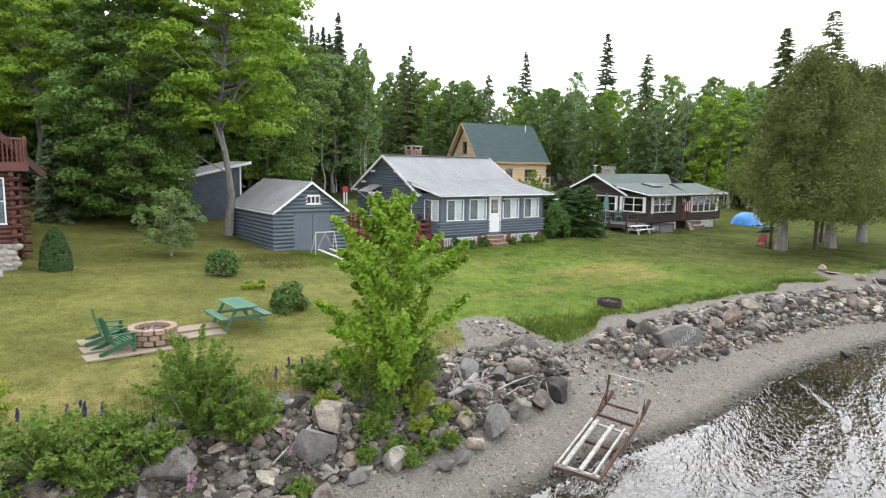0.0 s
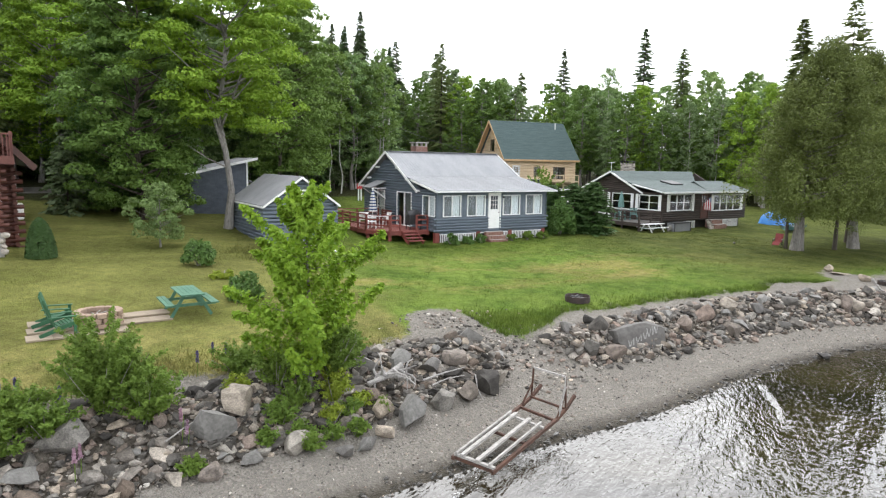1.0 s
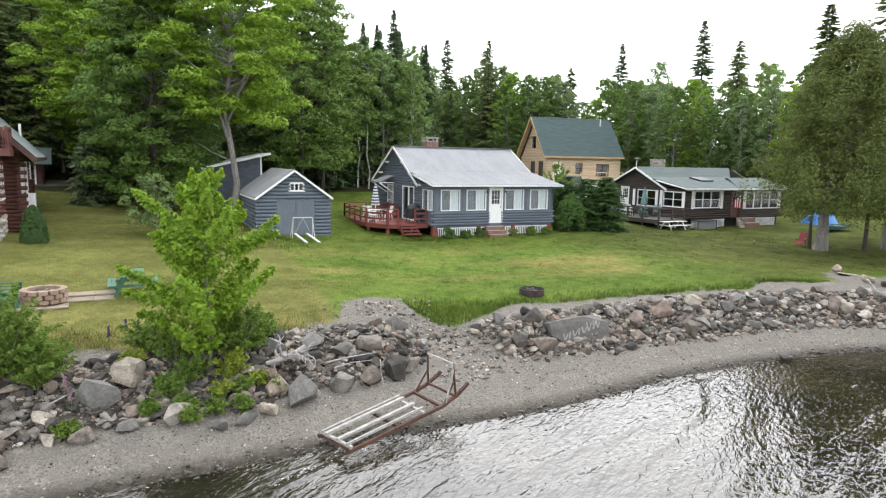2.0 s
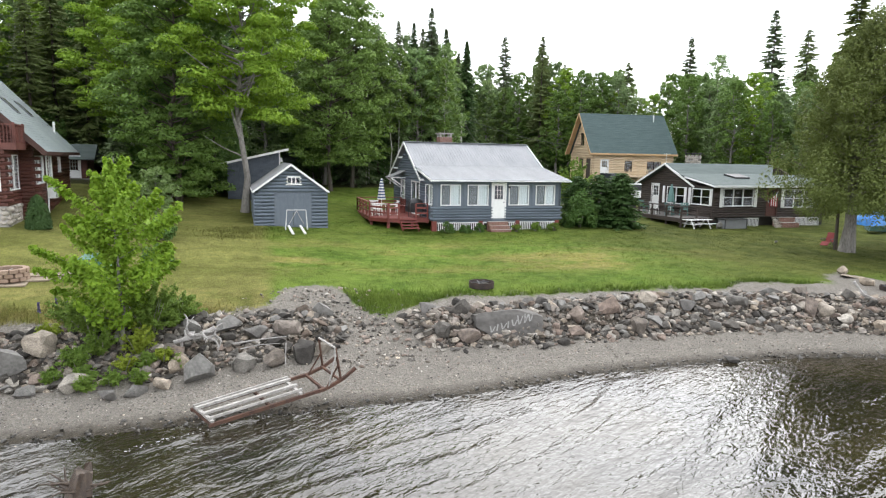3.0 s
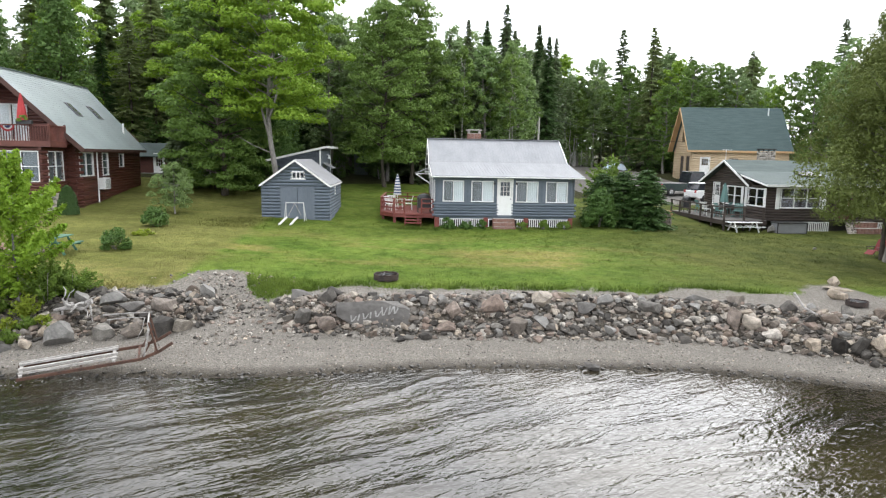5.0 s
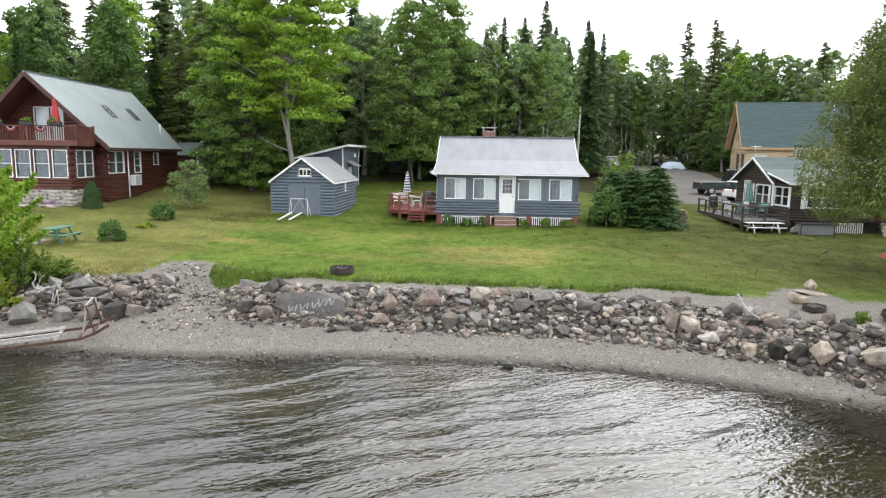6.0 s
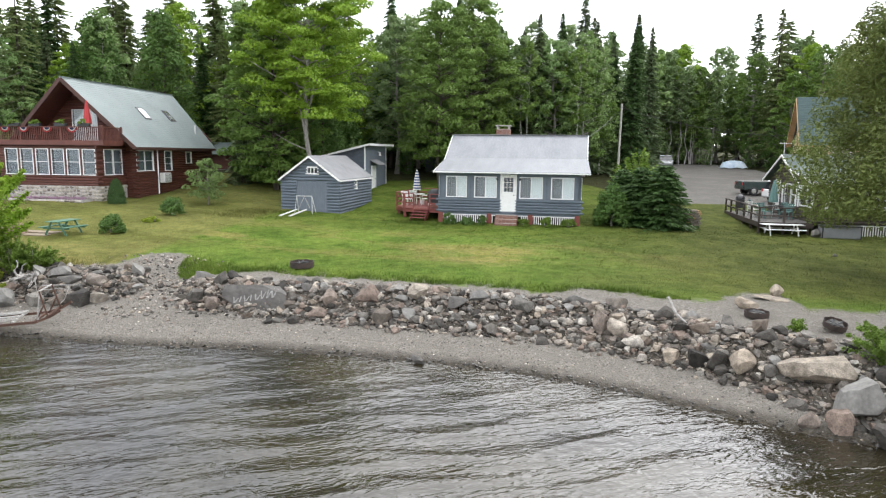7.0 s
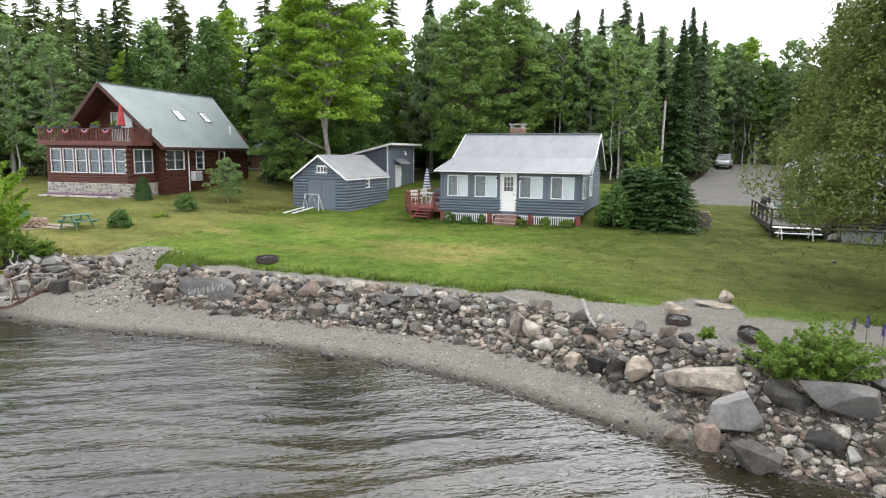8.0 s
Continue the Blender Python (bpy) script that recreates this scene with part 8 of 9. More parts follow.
def fire_pit(x, y):
    z = gz(x, y) + 0.02
    p = thing("fire_pit", x, y, z, 0, "round fire pit of stacked tan blocks", "fire pit")
    me = mesh_of(bevelled(boxes((-0.12, 0.12, -0.09, 0.09, 0, 0.13)), 0.015), "block", M_PAVERBLOCK)
    for row in range(3):
        for i in range(13):
            a = 2 * math.pi * (i + 0.5 * (row % 2)) / 13
            b = new("block", me)
            b.parent = p
            b.matrix_local = pose(0.53 * math.cos(a), 0.53 * math.sin(a), row * 0.14, 0, 0, math.degrees(a) + 90)
    bm = bmesh.new()
    bmesh.ops.create_cone(bm, cap_ends=True, segments=20, radius1=0.45, radius2=0.45, depth=0.08, matrix=Matrix.Translation((0, 0, 0.16)))
    part("ash_bed", bm, M_DARKIN, p)
    rng = random.Random(3)
    bm = bmesh.new()
    for _ in range(12):
        a = rng.uniform(0, 6.28)
        tube(bm, (0.35 * math.cos(a), 0.35 * math.sin(a), 0.22), (-0.3 * math.cos(a + 0.5), -0.3 * math.sin(a + 0.5), rng.uniform(0.24, 0.36)), 0.02, 0.012, 6)
    split("firewood", bm, M_DRIFT, p, "grey half-burnt stick")
    return p


M_BLACKIRON = mixed("burnt_iron", (0.014, 0.011, 0.01), (0.055, 0.035, 0.027), 4, 40, 0.8, bump=0.4)
M_PAVERBLOCK = mixed("tan_wall_block", (0.2, 0.135, 0.095), (0.36, 0.265, 0.2), 3, 30, 0.9, per_object=0.5, bump=0.4)


def patio():
    p = thing("patio", 0, 0, 0, 0, "thin tan paving round the fire pit", "patio")
    me = mesh_of(bevelled(boxes((-0.297, 0.297, -0.297, 0.297, -0.05, 0.0)), 0.006), "paver", M_PAVER)
    for i in range(6):
        for j in range(3):
            x, y = 1.95 + i * 0.6, 17.38 + j * 0.6 + i * 0.0577
            if i > 3 and j == 0:
                continue
            b = new("paver", me)
            b.parent = p
            b.matrix_local = pose(x, y, gz(x, y) + 0.035, 0, 0, 5.5)
    return p


def iron_ring(x, y, r, h, label, tilt=(0, 0)):
    t = thing("fire_ring", x, y, gz(x, y), 0, label, "fire ring", "iron fire rings")
    t.matrix_world = pose(x, y, gz(x, y) + (0.12 if tilt[0] else 0.0), *tilt, 0)
    bm = bmesh.new()
    n = 28
    rows = []
    for rad, z in ((r, 0.0), (r * 1.02, h), (r * 0.97, h), (r * 0.95, 0.0)):
        rows.append([bm.verts.new((rad * math.cos(2 * math.pi * i / n), rad * math.sin(2 * math.pi * i / n), z + 0.012 * math.sin(i * 1.9))) for i in range(n)])
    for a, b in ((0, 1), (1, 2), (2, 3), (3, 0)):
        for i in range(n):
            j = (i + 1) % n
            bm.faces.new((rows[a][i], rows[a][j], rows[b][j], rows[b][i]))
    part("ring", bm, M_BLACKIRON, t)
    bm = bmesh.new()
    bmesh.ops.create_cone(bm, cap_ends=True, segments=20, radius1=r * 0.93, radius2=r * 0.6, depth=0.12, matrix=Matrix.Translation((0, 0, 0.08)))
    part("ashes", bm, M_STONEDARK, t)
    bm = bmesh.new()
    rng = random.Random(int(x))
    for _ in range(5):
        a = rng.uniform(0, 6.28)
        tube(bm, (r * 0.8 * math.cos(a), r * 0.8 * math.sin(a), 0.14), (-r * 0.6 * math.cos(a + 0.7), -r * 0.6 * math.sin(a + 0.7), h * 0.9), 0.03, 0.02, 6)
    split("charred_log", bm, M_BLACK, t)


def boat_cradle():
    """Rusty dock carriage: two runners with turned-up ends, pale bunks, and a gate of poles."""
    c = thing("dock_carriage", 0, 0, 0, 0, "rusty iron dock carriage with pale wooden bunks", "boat cradle")
    A, B = Vector((9.72, 9.52, 0.5)), Vector((10.18, 8.66, 0.42))
    C, D = Vector((12.55, 10.8, 0.74)), Vector((12.92, 9.85, 0.64))
    TL, TR = Vector((13.34, 10.98, 1.12)), Vector((13.72, 10.1, 1.05))

    def bar(name, pts, w, h, material, label=""):
        bm = bmesh.new()
        for p, q in zip(pts, pts[1:]):
            beam(bm, p, q, w, h)
        part(name, bm, material, c, label)

    for a, m_, t in ((A, C, TL), (B, D, TR)):
        bar("runner", (a, m_, m_.lerp(t, 0.55) - Vector((0, 0, 0.05)), t), 0.07, 0.08, M_RUST)
    for f in (0.02, 0.5, 0.98):
        bar("cross_bar", (A.lerp(C, f), B.lerp(D, f)), 0.06, 0.06, M_RUST)
    bar("cross_bar", (C.lerp(TL, 0.45), D.lerp(TR, 0.45)), 0.05, 0.05, M_RUST)
    up = Vector((0, 0, 0.12))
    for f, w in ((0.06, 0.05), (0.2, 0.09), (0.58, 0.09), (0.88, 0.045)):
        bar("bunk", (A.lerp(B, f) + up + Vector((0.04, 0, 0)), C.lerp(D, f).lerp(A.lerp(B, f), 0.2) + up), w, 0.06, M_BUNK, "weathered pale timber bunk")
    for f in (0.03, 0.77):
        bar("end_board", (A.lerp(C, f) + up * 0.55, B.lerp(D, f) + up * 0.55), 0.08, 0.05, M_BUNK)
    tl, tr = Vector((12.84, 10.7, 1.75)), Vector((13.17, 9.85, 1.7))
    for top, m_, t in ((tl, C, TL), (tr, D, TR)):
        bar("upright", (m_.lerp(t, 0.5), top), 0.045, 0.045, M_RUST)
        bar("brace", (m_.lerp(t, 0.02), m_.lerp(t, 0.5).lerp(top, 0.45)), 0.035, 0.035, M_RUST)
    bar("gate_bar", (tl, tr), 0.04, 0.04, M_BUNK)
    bar("strut", (D.lerp(TR, 0.1), tr - Vector((0, 0, 0.25)), tr), 0.06, 0.035, M_BUNK)


M_BUNK = mixed("bleached_bunk_timber", (0.16, 0.15, 0.135), (0.44, 0.42, 0.39), 3, 30, 0.9, stretch=(2, 5, 5))


def drift_root():
    t = thing("driftwood_root", 9.62, 12.65, gz(9.62, 12.65) + 0.42, 15, "bleached twisted driftwood root on the stones", "driftwood")
    t.scale = (1.05, 1.05, 1.1)
    rng = random.Random(14)
    bm = bmesh.new()
    pts = [(-0.55, 0.05, -0.02), (-0.2, -0.05, 0.06), (0.15, 0.05, 0.08), (0.5, 0.0, 0.22)]
    stem_skin(bm, list(zip(pts, (0.05, 0.06, 0.075, 0.085))), 8)
    part("stem", bm, M_DRIFT, t)
    for i in range(12):
        a = rng.uniform(-2.6, 2.6)
        bm = bmesh.new()
        p = Vector((rng.uniform(-0.45, 0.5), rng.uniform(-0.03, 0.03), rng.uniform(0.03, 0.18)))
        r = rng.uniform(0.035, 0.07)
        d = Vector((math.cos(a), math.sin(a), rng.uniform(-0.1, 0.45)))
        path = [(p.copy(), r)]
        for k in range(6):
            p = p + d * rng.uniform(0.09, 0.17)
            r *= 0.78
            path.append((p.copy(), r))
            d = (d + Vector((rng.uniform(-0.75, 0.75), rng.uniform(-0.75, 0.75), rng.uniform(-0.6, 0.35)))).normalized()
        stem_skin(bm, path)
        part("root", bm, M_DRIFT, t)
    for a, b, r in (((10.6, 12.5, 0.1), (12.1, 12.75, 0.3), 0.028), ((10.8, 12.35, 0.05), (11.9, 12.5, 0.25), 0.02), ((12.05, 12.2, 0.25), (12.0, 11.75, -0.05), 0.018), ((33.0, 12.6, 0.4), (33.5, 12.0, 0.15), 0.05), ((4.2, 11.6, 0.1), (5.0, 12.0, 0.3), 0.02)):
        s = thing("driftwood_stick", a[0], a[1], gz(a[0], a[1]) + 0.3, 0, "thin bleached driftwood stick", "driftwood", "driftwood sticks")
        bm = bmesh.new()
        e = Vector((b[0] - a[0], b[1] - a[1], gz(b[0], b[1]) + b[2] - gz(a[0], a[1]) - 0.15))
        mid = e * 0.5 + Vector((0, 0.06, 0.05))
        stem_skin(bm, [((0, 0, a[2]), r), (mid, r * 0.8), (e, r * 0.4)])
        part("stick", bm, M_DRIFT, s)


def dock_frame():
    t = thing("dock_ramp", 12.82, 28.95, gz(12.6, 29) , 0, "white pipe frame with two pale ramp boards", "frame")
    for x in (0.0, 1.15):
        bm = bmesh.new()
        tube(bm, (x, 0, 0.0), (x + (0.08 if x == 0 else -0.08), 0.15, 1.05), 0.021, 0.021, 8)
        tube(bm, (x, 0.55, 0.0), (x + (0.08 if x == 0 else -0.08), 0.15, 1.05), 0.021, 0.021, 8)
        part("leg", bm, M_FADED, t)
    bm = bmesh.new()
    tube(bm, (0.06, 0.15, 1.05), (1.09, 0.15, 1.05), 0.021, 0.021, 8)
    part("top_bar", bm, M_FADED, t)
    bm = bmesh.new()
    tube(bm, (0.58, 0.15, 1.02), (0.2, 0.15, 0.3), 0.012, 0.012, 6)
    tube(bm, (0.58, 0.15, 1.02), (0.95, 0.15, 0.3), 0.012, 0.012, 6)
    part("brace", bm, M_GREYWOOD, t)
    for x in (0.15, 0.75):
        bm = bmesh.new()
        beam(bm, (x, 0.0, 0.24), (x + 0.1, -2.4, 0.06), 0.12, 0.045)
        part("ramp_board", bm, M_FADED, t)


def closed_umbrella(x, y, z, h, mats, label, stripes=9):
    t = thing("patio_umbrella", x, y, z, 0, label, "umbrella")
    bm = bmesh.new()
    tube(bm, (0, 0, 0), (0, 0, h), 0.022, 0.02, 8)
    part("pole", bm, M_WHITE, t)
    z0 = h * 0.42
    for i in range(stripes):
        a, b = i / stripes, (i + 1) / stripes
        bm = bmesh.new()
        n = 16
        rows = []
        for f in (a, b):
            rad = 0.21 * (1 - f) ** 0.7 + 0.03
            rows.append([bm.verts.new((rad * (1 + 0.16 * (k % 2)) * math.cos(2 * math.pi * k / n), rad * (1 + 0.16 * (k % 2)) * math.sin(2 * math.pi * k / n), z0 + (h - z0) * f)) for k in range(n)])
        for k in range(n):
            j = (k + 1) % n
            bm.faces.new((rows[0][k], rows[0][j], rows[1][j], rows[1][k]))
        part("canopy_band", bm, mats[i % len(mats)], t)
    return t


def plastic_chair(x, y, z, rz, material, label, group):
    c = thing("garden_chair", x, y, z, rz, label, "chair", group)
    part("seat", bevelled(boxes((-0.24, 0.24, -0.23, 0.23, 0.4, 0.44)), 0.015), material, c)
    for i in range(5):
        bm = bmesh.new()
        beam(bm, (-0.22 + i * 0.11, 0.22, 0.44), (-0.24 + i * 0.12, 0.32, 0.86), 0.07, 0.02)
        part("back_slat", bm, material, c)
    bm = bmesh.new()
    beam(bm, (-0.29, 0.33, 0.87), (0.29, 0.33, 0.87), 0.04, 0.06)
    part("back_rail", bm, material, c)
    for sx in (-0.24, 0.24):
        for sy in (-0.21, 0.22):
            bm = bmesh.new()
            beam(bm, (sx, sy, 0.42), (sx * 1.15, sy * 1.15, 0), 0.045, 0.045)
            part("leg", bm, material, c)
        part("armrest", boxes((sx - 0.03, sx + 0.03, -0.22, 0.28, 0.63, 0.66)), material, c)
    return c


def grill(x, y, z, rz):
    g = thing("grill", x, y, z, rz, "black gas grill on the deck", "grill")
    bm = bmesh.new()
    bmesh.ops.create_uvsphere(bm, u_segments=16, v_segments=8, radius=0.36, matrix=Matrix.Translation((0, 0, 0.88)) @ Matrix.Diagonal((1.25, 0.8, 0.85, 1)))
    part("lid", bm, M_BLACK, g)
    part("body", boxes((-0.42, 0.42, -0.26, 0.26, 0.3, 0.86)), M_BLACK, g)
    for sx in (-0.4, 0.36):
        for sy in (-0.24, 0.2):
            part("leg", boxes((sx, sx + 0.04, sy, sy + 0.04, 0, 0.32)), M_BLACK, g)
    part("side_shelf", boxes((0.42, 0.75, -0.24, 0.24, 0.8, 0.84)), M_BLACK, g)


def lawn_chair_red(x, y, rz):
    c = thing("camp_chair", x, y, gz(x, y), rz, "red folding lounge chair under the cedar", "chair")
    c.scale = (0.85, 0.85, 0.85)
    bm = bmesh.new()
    beam(bm, (-0.3, 0, 0.36), (0.25, 0, 0.42), 0.55, 0.03)
    part("seat", bm, M_REDFADED, c)
    bm = bmesh.new()
    beam(bm, (-0.3, 0, 0.36), (-0.62, 0, 1.0), 0.55, 0.03, (1, 0, 0))
    part("backrest", bm, M_REDFADED, c)
    bm = bmesh.new()
    beam(bm, (0.25, 0, 0.42), (0.55, 0, 0.2), 0.5, 0.03)
    part("leg_rest", bm, M_REDFADED, c)
    for s in (-0.3, 0.3):
        bm = bmesh.new()
        tube(bm, (-0.55, s, 0), (0.3, s, 0.55), 0.018, 0.018, 6)
        tube(bm, (0.35, s, 0), (-0.45, s, 0.6), 0.018, 0.018, 6)
        part("leg", bm, M_BLACK, c)
        part("armrest", boxes((-0.4, 0.3, s - 0.03, s + 0.03, 0.58, 0.62)), M_BLACK, c)


def car(name, x, y, z, rz, paint, label, L=4.6, W=1.85, H=1.65, pickup=False):
    c = thing(name, x, y, z, rz, label, "car" if not pickup else "pickup truck")
    def hull(rows, mat, nm):
        bm = bmesh.new()
        vs = []
        for xx, w, z0, z1 in rows:
            vs.append([bm.verts.new((xx, s * w / 2, zz)) for s, zz in ((-1, z0), (1, z0), (1, z1), (-1, z1))])
        for a, b in zip(vs, vs[1:]):
            for i in range(4):
                j = (i + 1) % 4
                bm.faces.new((a[i], a[j], b[j], b[i]))
        bm.faces.new(vs[0][::-1])
        bm.faces.new(vs[-1])
        bmesh.ops.bevel(bm, geom=list(bm.edges), offset=0.05, segments=2, affect="EDGES", profile=0.6)
        return part(nm, bm, mat, c)
    b = L / 2
    if pickup:
        hull([(-b, W * 0.95, 0.5, 1.0), (-b + 0.1, W, 0.42, 1.1), (b - 0.5, W, 0.42, 1.1), (b, W * 0.9, 0.45, 0.95)], paint, "body")
        hull([(-0.3, W * 0.92, 1.0, 1.15), (0.0, W * 0.84, 1.0, H), (1.2, W * 0.84, 1.0, H), (1.75, W * 0.92, 1.0, 1.1)], M_WINGLOSS2, "cabin_glass")
        hull([(-0.05, W * 0.85, H - 0.06, H - 0.02), (0.05, W * 0.85, H - 0.06, H + 0.03), (1.15, W * 0.85, H - 0.06, H + 0.03), (1.3, W * 0.85, H - 0.06, H - 0.02)], paint, "roof")
        part("bed_cover", boxes((-b + 0.1, -0.4, -W * 0.42, W * 0.42, 1.08, 1.14)), M_STONEPALE, c)
    else:
        hull([(-b, W * 0.9, 0.45, 0.95), (-b + 0.15, W, 0.35, 1.02), (b - 0.8, W, 0.35, 0.98), (b - 0.1, W * 0.92, 0.4, 0.85), (b, W * 0.85, 0.45, 0.75)], paint, "body")
        hull([(-b + 0.08, W * 0.88, 0.95, 1.05), (-b + 0.4, W * 0.8, 0.95, H - 0.05), (0.55, W * 0.8, 0.95, H - 0.03), (1.3, W * 0.9, 0.95, 1.0)], M_WINGLOSS2, "cabin_glass")
        hull([(-b + 0.3, W * 0.8, H - 0.1, H - 0.04), (-b + 0.55, W * 0.82, H - 0.1, H), (0.45, W * 0.82, H - 0.1, H), (0.7, W * 0.8, H - 0.12, H - 0.06)], paint, "roof")
    for sx in (-b + 0.85, b - 0.9):
        for sy in (-1, 1):
            bm = bmesh.new()
            tube(bm, (sx, sy * (W / 2 - 0.22), 0.34), (sx, sy * (W / 2 + 0.01), 0.34), 0.34, 0.34, 20)
            w = part("wheel", bm, M_TYRE, c)
            bm = bmesh.new()
            tube(bm, (sx, sy * (W / 2), 0.34), (sx, sy * (W / 2 + 0.02), 0.34), 0.21, 0.2, 14)
            part("rim", bm, M_CHROME, w)
    for sy in (-1, 1):
        part("tail_light", boxes((-b - 0.01, -b + 0.06, sy * W * 0.38 - 0.12, sy * W * 0.38 + 0.12, 0.8, 1.0)), M_RED, c)
        part("headlight", boxes((b - 0.1, b + 0.005, sy * W * 0.34 - 0.14, sy * W * 0.34 + 0.14, 0.68, 0.8)), M_CHROME, c)
    return c


M_NAVYSTRIPE = mixed("navy_stripe_cloth", (0.03, 0.045, 0.1), (0.06, 0.08, 0.16), 3, 20, 0.85)
M_WINGLOSS2 = mixed("dark_car_glass", (0.015, 0.017, 0.02), (0.03, 0.034, 0.04), 1, 5, 0.06, bump=0)

picnic_table(5.78, 18.65, gz(5.78, 18.65), 3, M_GREENTABLE, "green painted wooden picnic table on the lawn").scale = (0.87, 0.87, 0.92)
adirondack(2.5, 17.6, 12, "green slatted garden chair facing the fire pit")
adirondack(2.4, 18.35, -8, "green slatted garden chair facing the fire pit")
patio()
fire_pit(3.35, 18.1)
iron_ring(19.4, 16.35, 0.47, 0.23, "rusty iron fire ring with charred wood")
iron_ring(35.6, 13.25, 0.34, 0.16, "low rusty iron fire ring on the sand")
iron_ring(37.35, 12.2, 0.3, 0.16, "tipped rusty iron fire ring", (14, 8))
boat_cradle()
drift_root()
dock_frame()
closed_umbrella(19.0, 34.4, 2.98, 2.3, (M_FADED, M_NAVYSTRIPE), "closed umbrella with blue and white stripes", 15)
plastic_chair(18.7, 35.1, 2.98, 160, M_WHITE, "white plastic garden chair on the deck", "deck chairs")
plastic_chair(19.7, 34.2, 2.98, -90, M_WHITE, "white plastic garden chair on the deck", "deck chairs")
plastic_chair(18.6, 33.6, 2.98, 60, M_WHITE, "white plastic garden chair on the deck", "deck chairs")
tb = thing("garden_table", 19.05, 34.35, 2.98, 0, "round white garden table under the umbrella", "table")
bm = bmesh.new()
bmesh.ops.create_cone(bm, cap_ends=True, segments=24, radius1=0.5, radius2=0.5, depth=0.03, matrix=Matrix.Translation((0, 0, 0.7)))
part("tabletop", bm, M_WHITE, tb)
for a in (45, 135, 225, 315):
    bm = bmesh.new()
    tube(bm, (0.35 * math.cos(radians(a)), 0.35 * math.sin(radians(a)), 0.7), (0.4 * math.cos(radians(a)), 0.4 * math.sin(radians(a)), 0), 0.02, 0.02, 6)
    part("leg", bm, M_WHITE, tb)
grill(20.75, 32.35, 2.98, 5)
lawn_chair_red(43.4, 23.6, 200)
picnic_table(40.75, 31.85, gz(40.75, 31.85), 95, M_WHITE, "white painted picnic table before the dark camp").scale = (0.8, 1.2, 0.8)
car("pickup", 44.9, 51.6, gz(44.9, 51.6), 10, M_CARDARK, "dark green pickup with covered bed on the drive", 5.8, 2.0, 2.15, True)
car("suv", 45.4, 47.0, gz(45.4, 47.0), 15, M_CARWHITE, "white estate car parked behind the dark camp", 4.6, 1.85, 1.65)
car("suv", 38.7, 79.6, gz(38.7, 79.6), -95, M_CARSILVER, "silver car parked far up the drive", 4.5, 1.8, 1.65)

# ---- more things round the houses ----
def flower_box(x, y, z, rz, w, leaf, label, group="flower boxes"):
    t = thing("flower_box", x, y, z, rz, label, "flower box", group)
    part("box", bevelled(boxes((-w / 2, w / 2, -0.11, 0.11, 0, 0.2)), 0.01), M_BLACK, t)
    me = shrub_mesh(int(abs(x * 37 + y * 11)) % 9999, w * 0.95, 0.4, 300, 0.07, leaf, 8)
    ob = part("foliage", me, None, t)
    ob.location = (0, 0, 0.12)
    return t


RH = pose(-2.45, 29.4, 0, 0, 0, 5.5)


def on_red(x, y, z):
    return RH @ Vector((x, y, z))


for i, x in enumerate((-3.9, -2.6, -1.15, 0.6, 2.2)):
    p = on_red(x, -2.95, 7.74)
    flower_box(p.x, p.y, p.z, 5.5, 0.75, M_SHRUB, "dark planter with leafy green plants on the deck rail")


def bunting(x):
    """A half-round fan of cloth in red, white and blue bands hung on the rail."""
    p = on_red(x, -2.99, 7.66)
    t = thing("bunting", p.x, p.y, p.z, 5.5, "half-round fan of striped cloth on the deck rail", "bunting", "bunting on the deck rail")
    for r0, r1, mat in ((0.0, 0.13, M_NAVY), (0.13, 0.2, M_FADED), (0.2, 0.3, M_RED)):
        bm = bmesh.new()
        n = 14
        rows = []
        for r in (r0 + 0.002, r1):
            rows.append([bm.verts.new((r * math.cos(math.pi * k / n) * 1.15, -0.02 * (k % 2) - 0.01, -r * math.sin(math.pi * k / n))) for k in range(n + 1)])
        for k in range(n):
            bm.faces.new((rows[0][k], rows[0][k + 1], rows[1][k + 1], rows[1][k]))
        bmesh.ops.solidify(bm, geom=list(bm.faces), thickness=0.006)
        part("cloth_band", bm, mat, t)


M_NAVY = mixed("navy_cloth", (0.02, 0.025, 0.08), (0.04, 0.05, 0.13), 3, 20, 0.85)
for x in (-3.2, -1.9, -0.3, 1.4):
    bunting(x)
u = on_red(1.45, -1.6, 6.86)
closed_umbrella(u.x, u.y, u.z, 2.55, (M_RED,), "closed red patio umbrella on the upper deck", 6)
# purple flowers in the stone planter
rngf = np.random.RandomState(9)
pts = np.stack([rngf.uniform(-3.6, 2.2, 900), rngf.uniform(-3.5, -2.85, 900), rngf.uniform(3.24, 3.42, 900)], 1)
pts = np.array([tuple(RH @ Vector(p)) for p in pts])
v, f = quads(pts, np.tile([0, 0, 1.0], (900, 1)), 0.09, rngf)
tagged(new("planter_flowers", mesh_np("planter_flowers", v, f, M_PINKFLOWER)), "low purple-pink flowers in the stone planter", "flowers", kind="stuff")
sm = [tuple(on_red(x, -1.2, 6.86)) for x in (-2.6, -0.6)]
for i, q in enumerate(sm):
    plastic_chair(q[0], q[1], q[2], 185 + 20 * i, M_REDWOOD, "dark red wooden deck chair on the upper deck", "upper deck chairs")


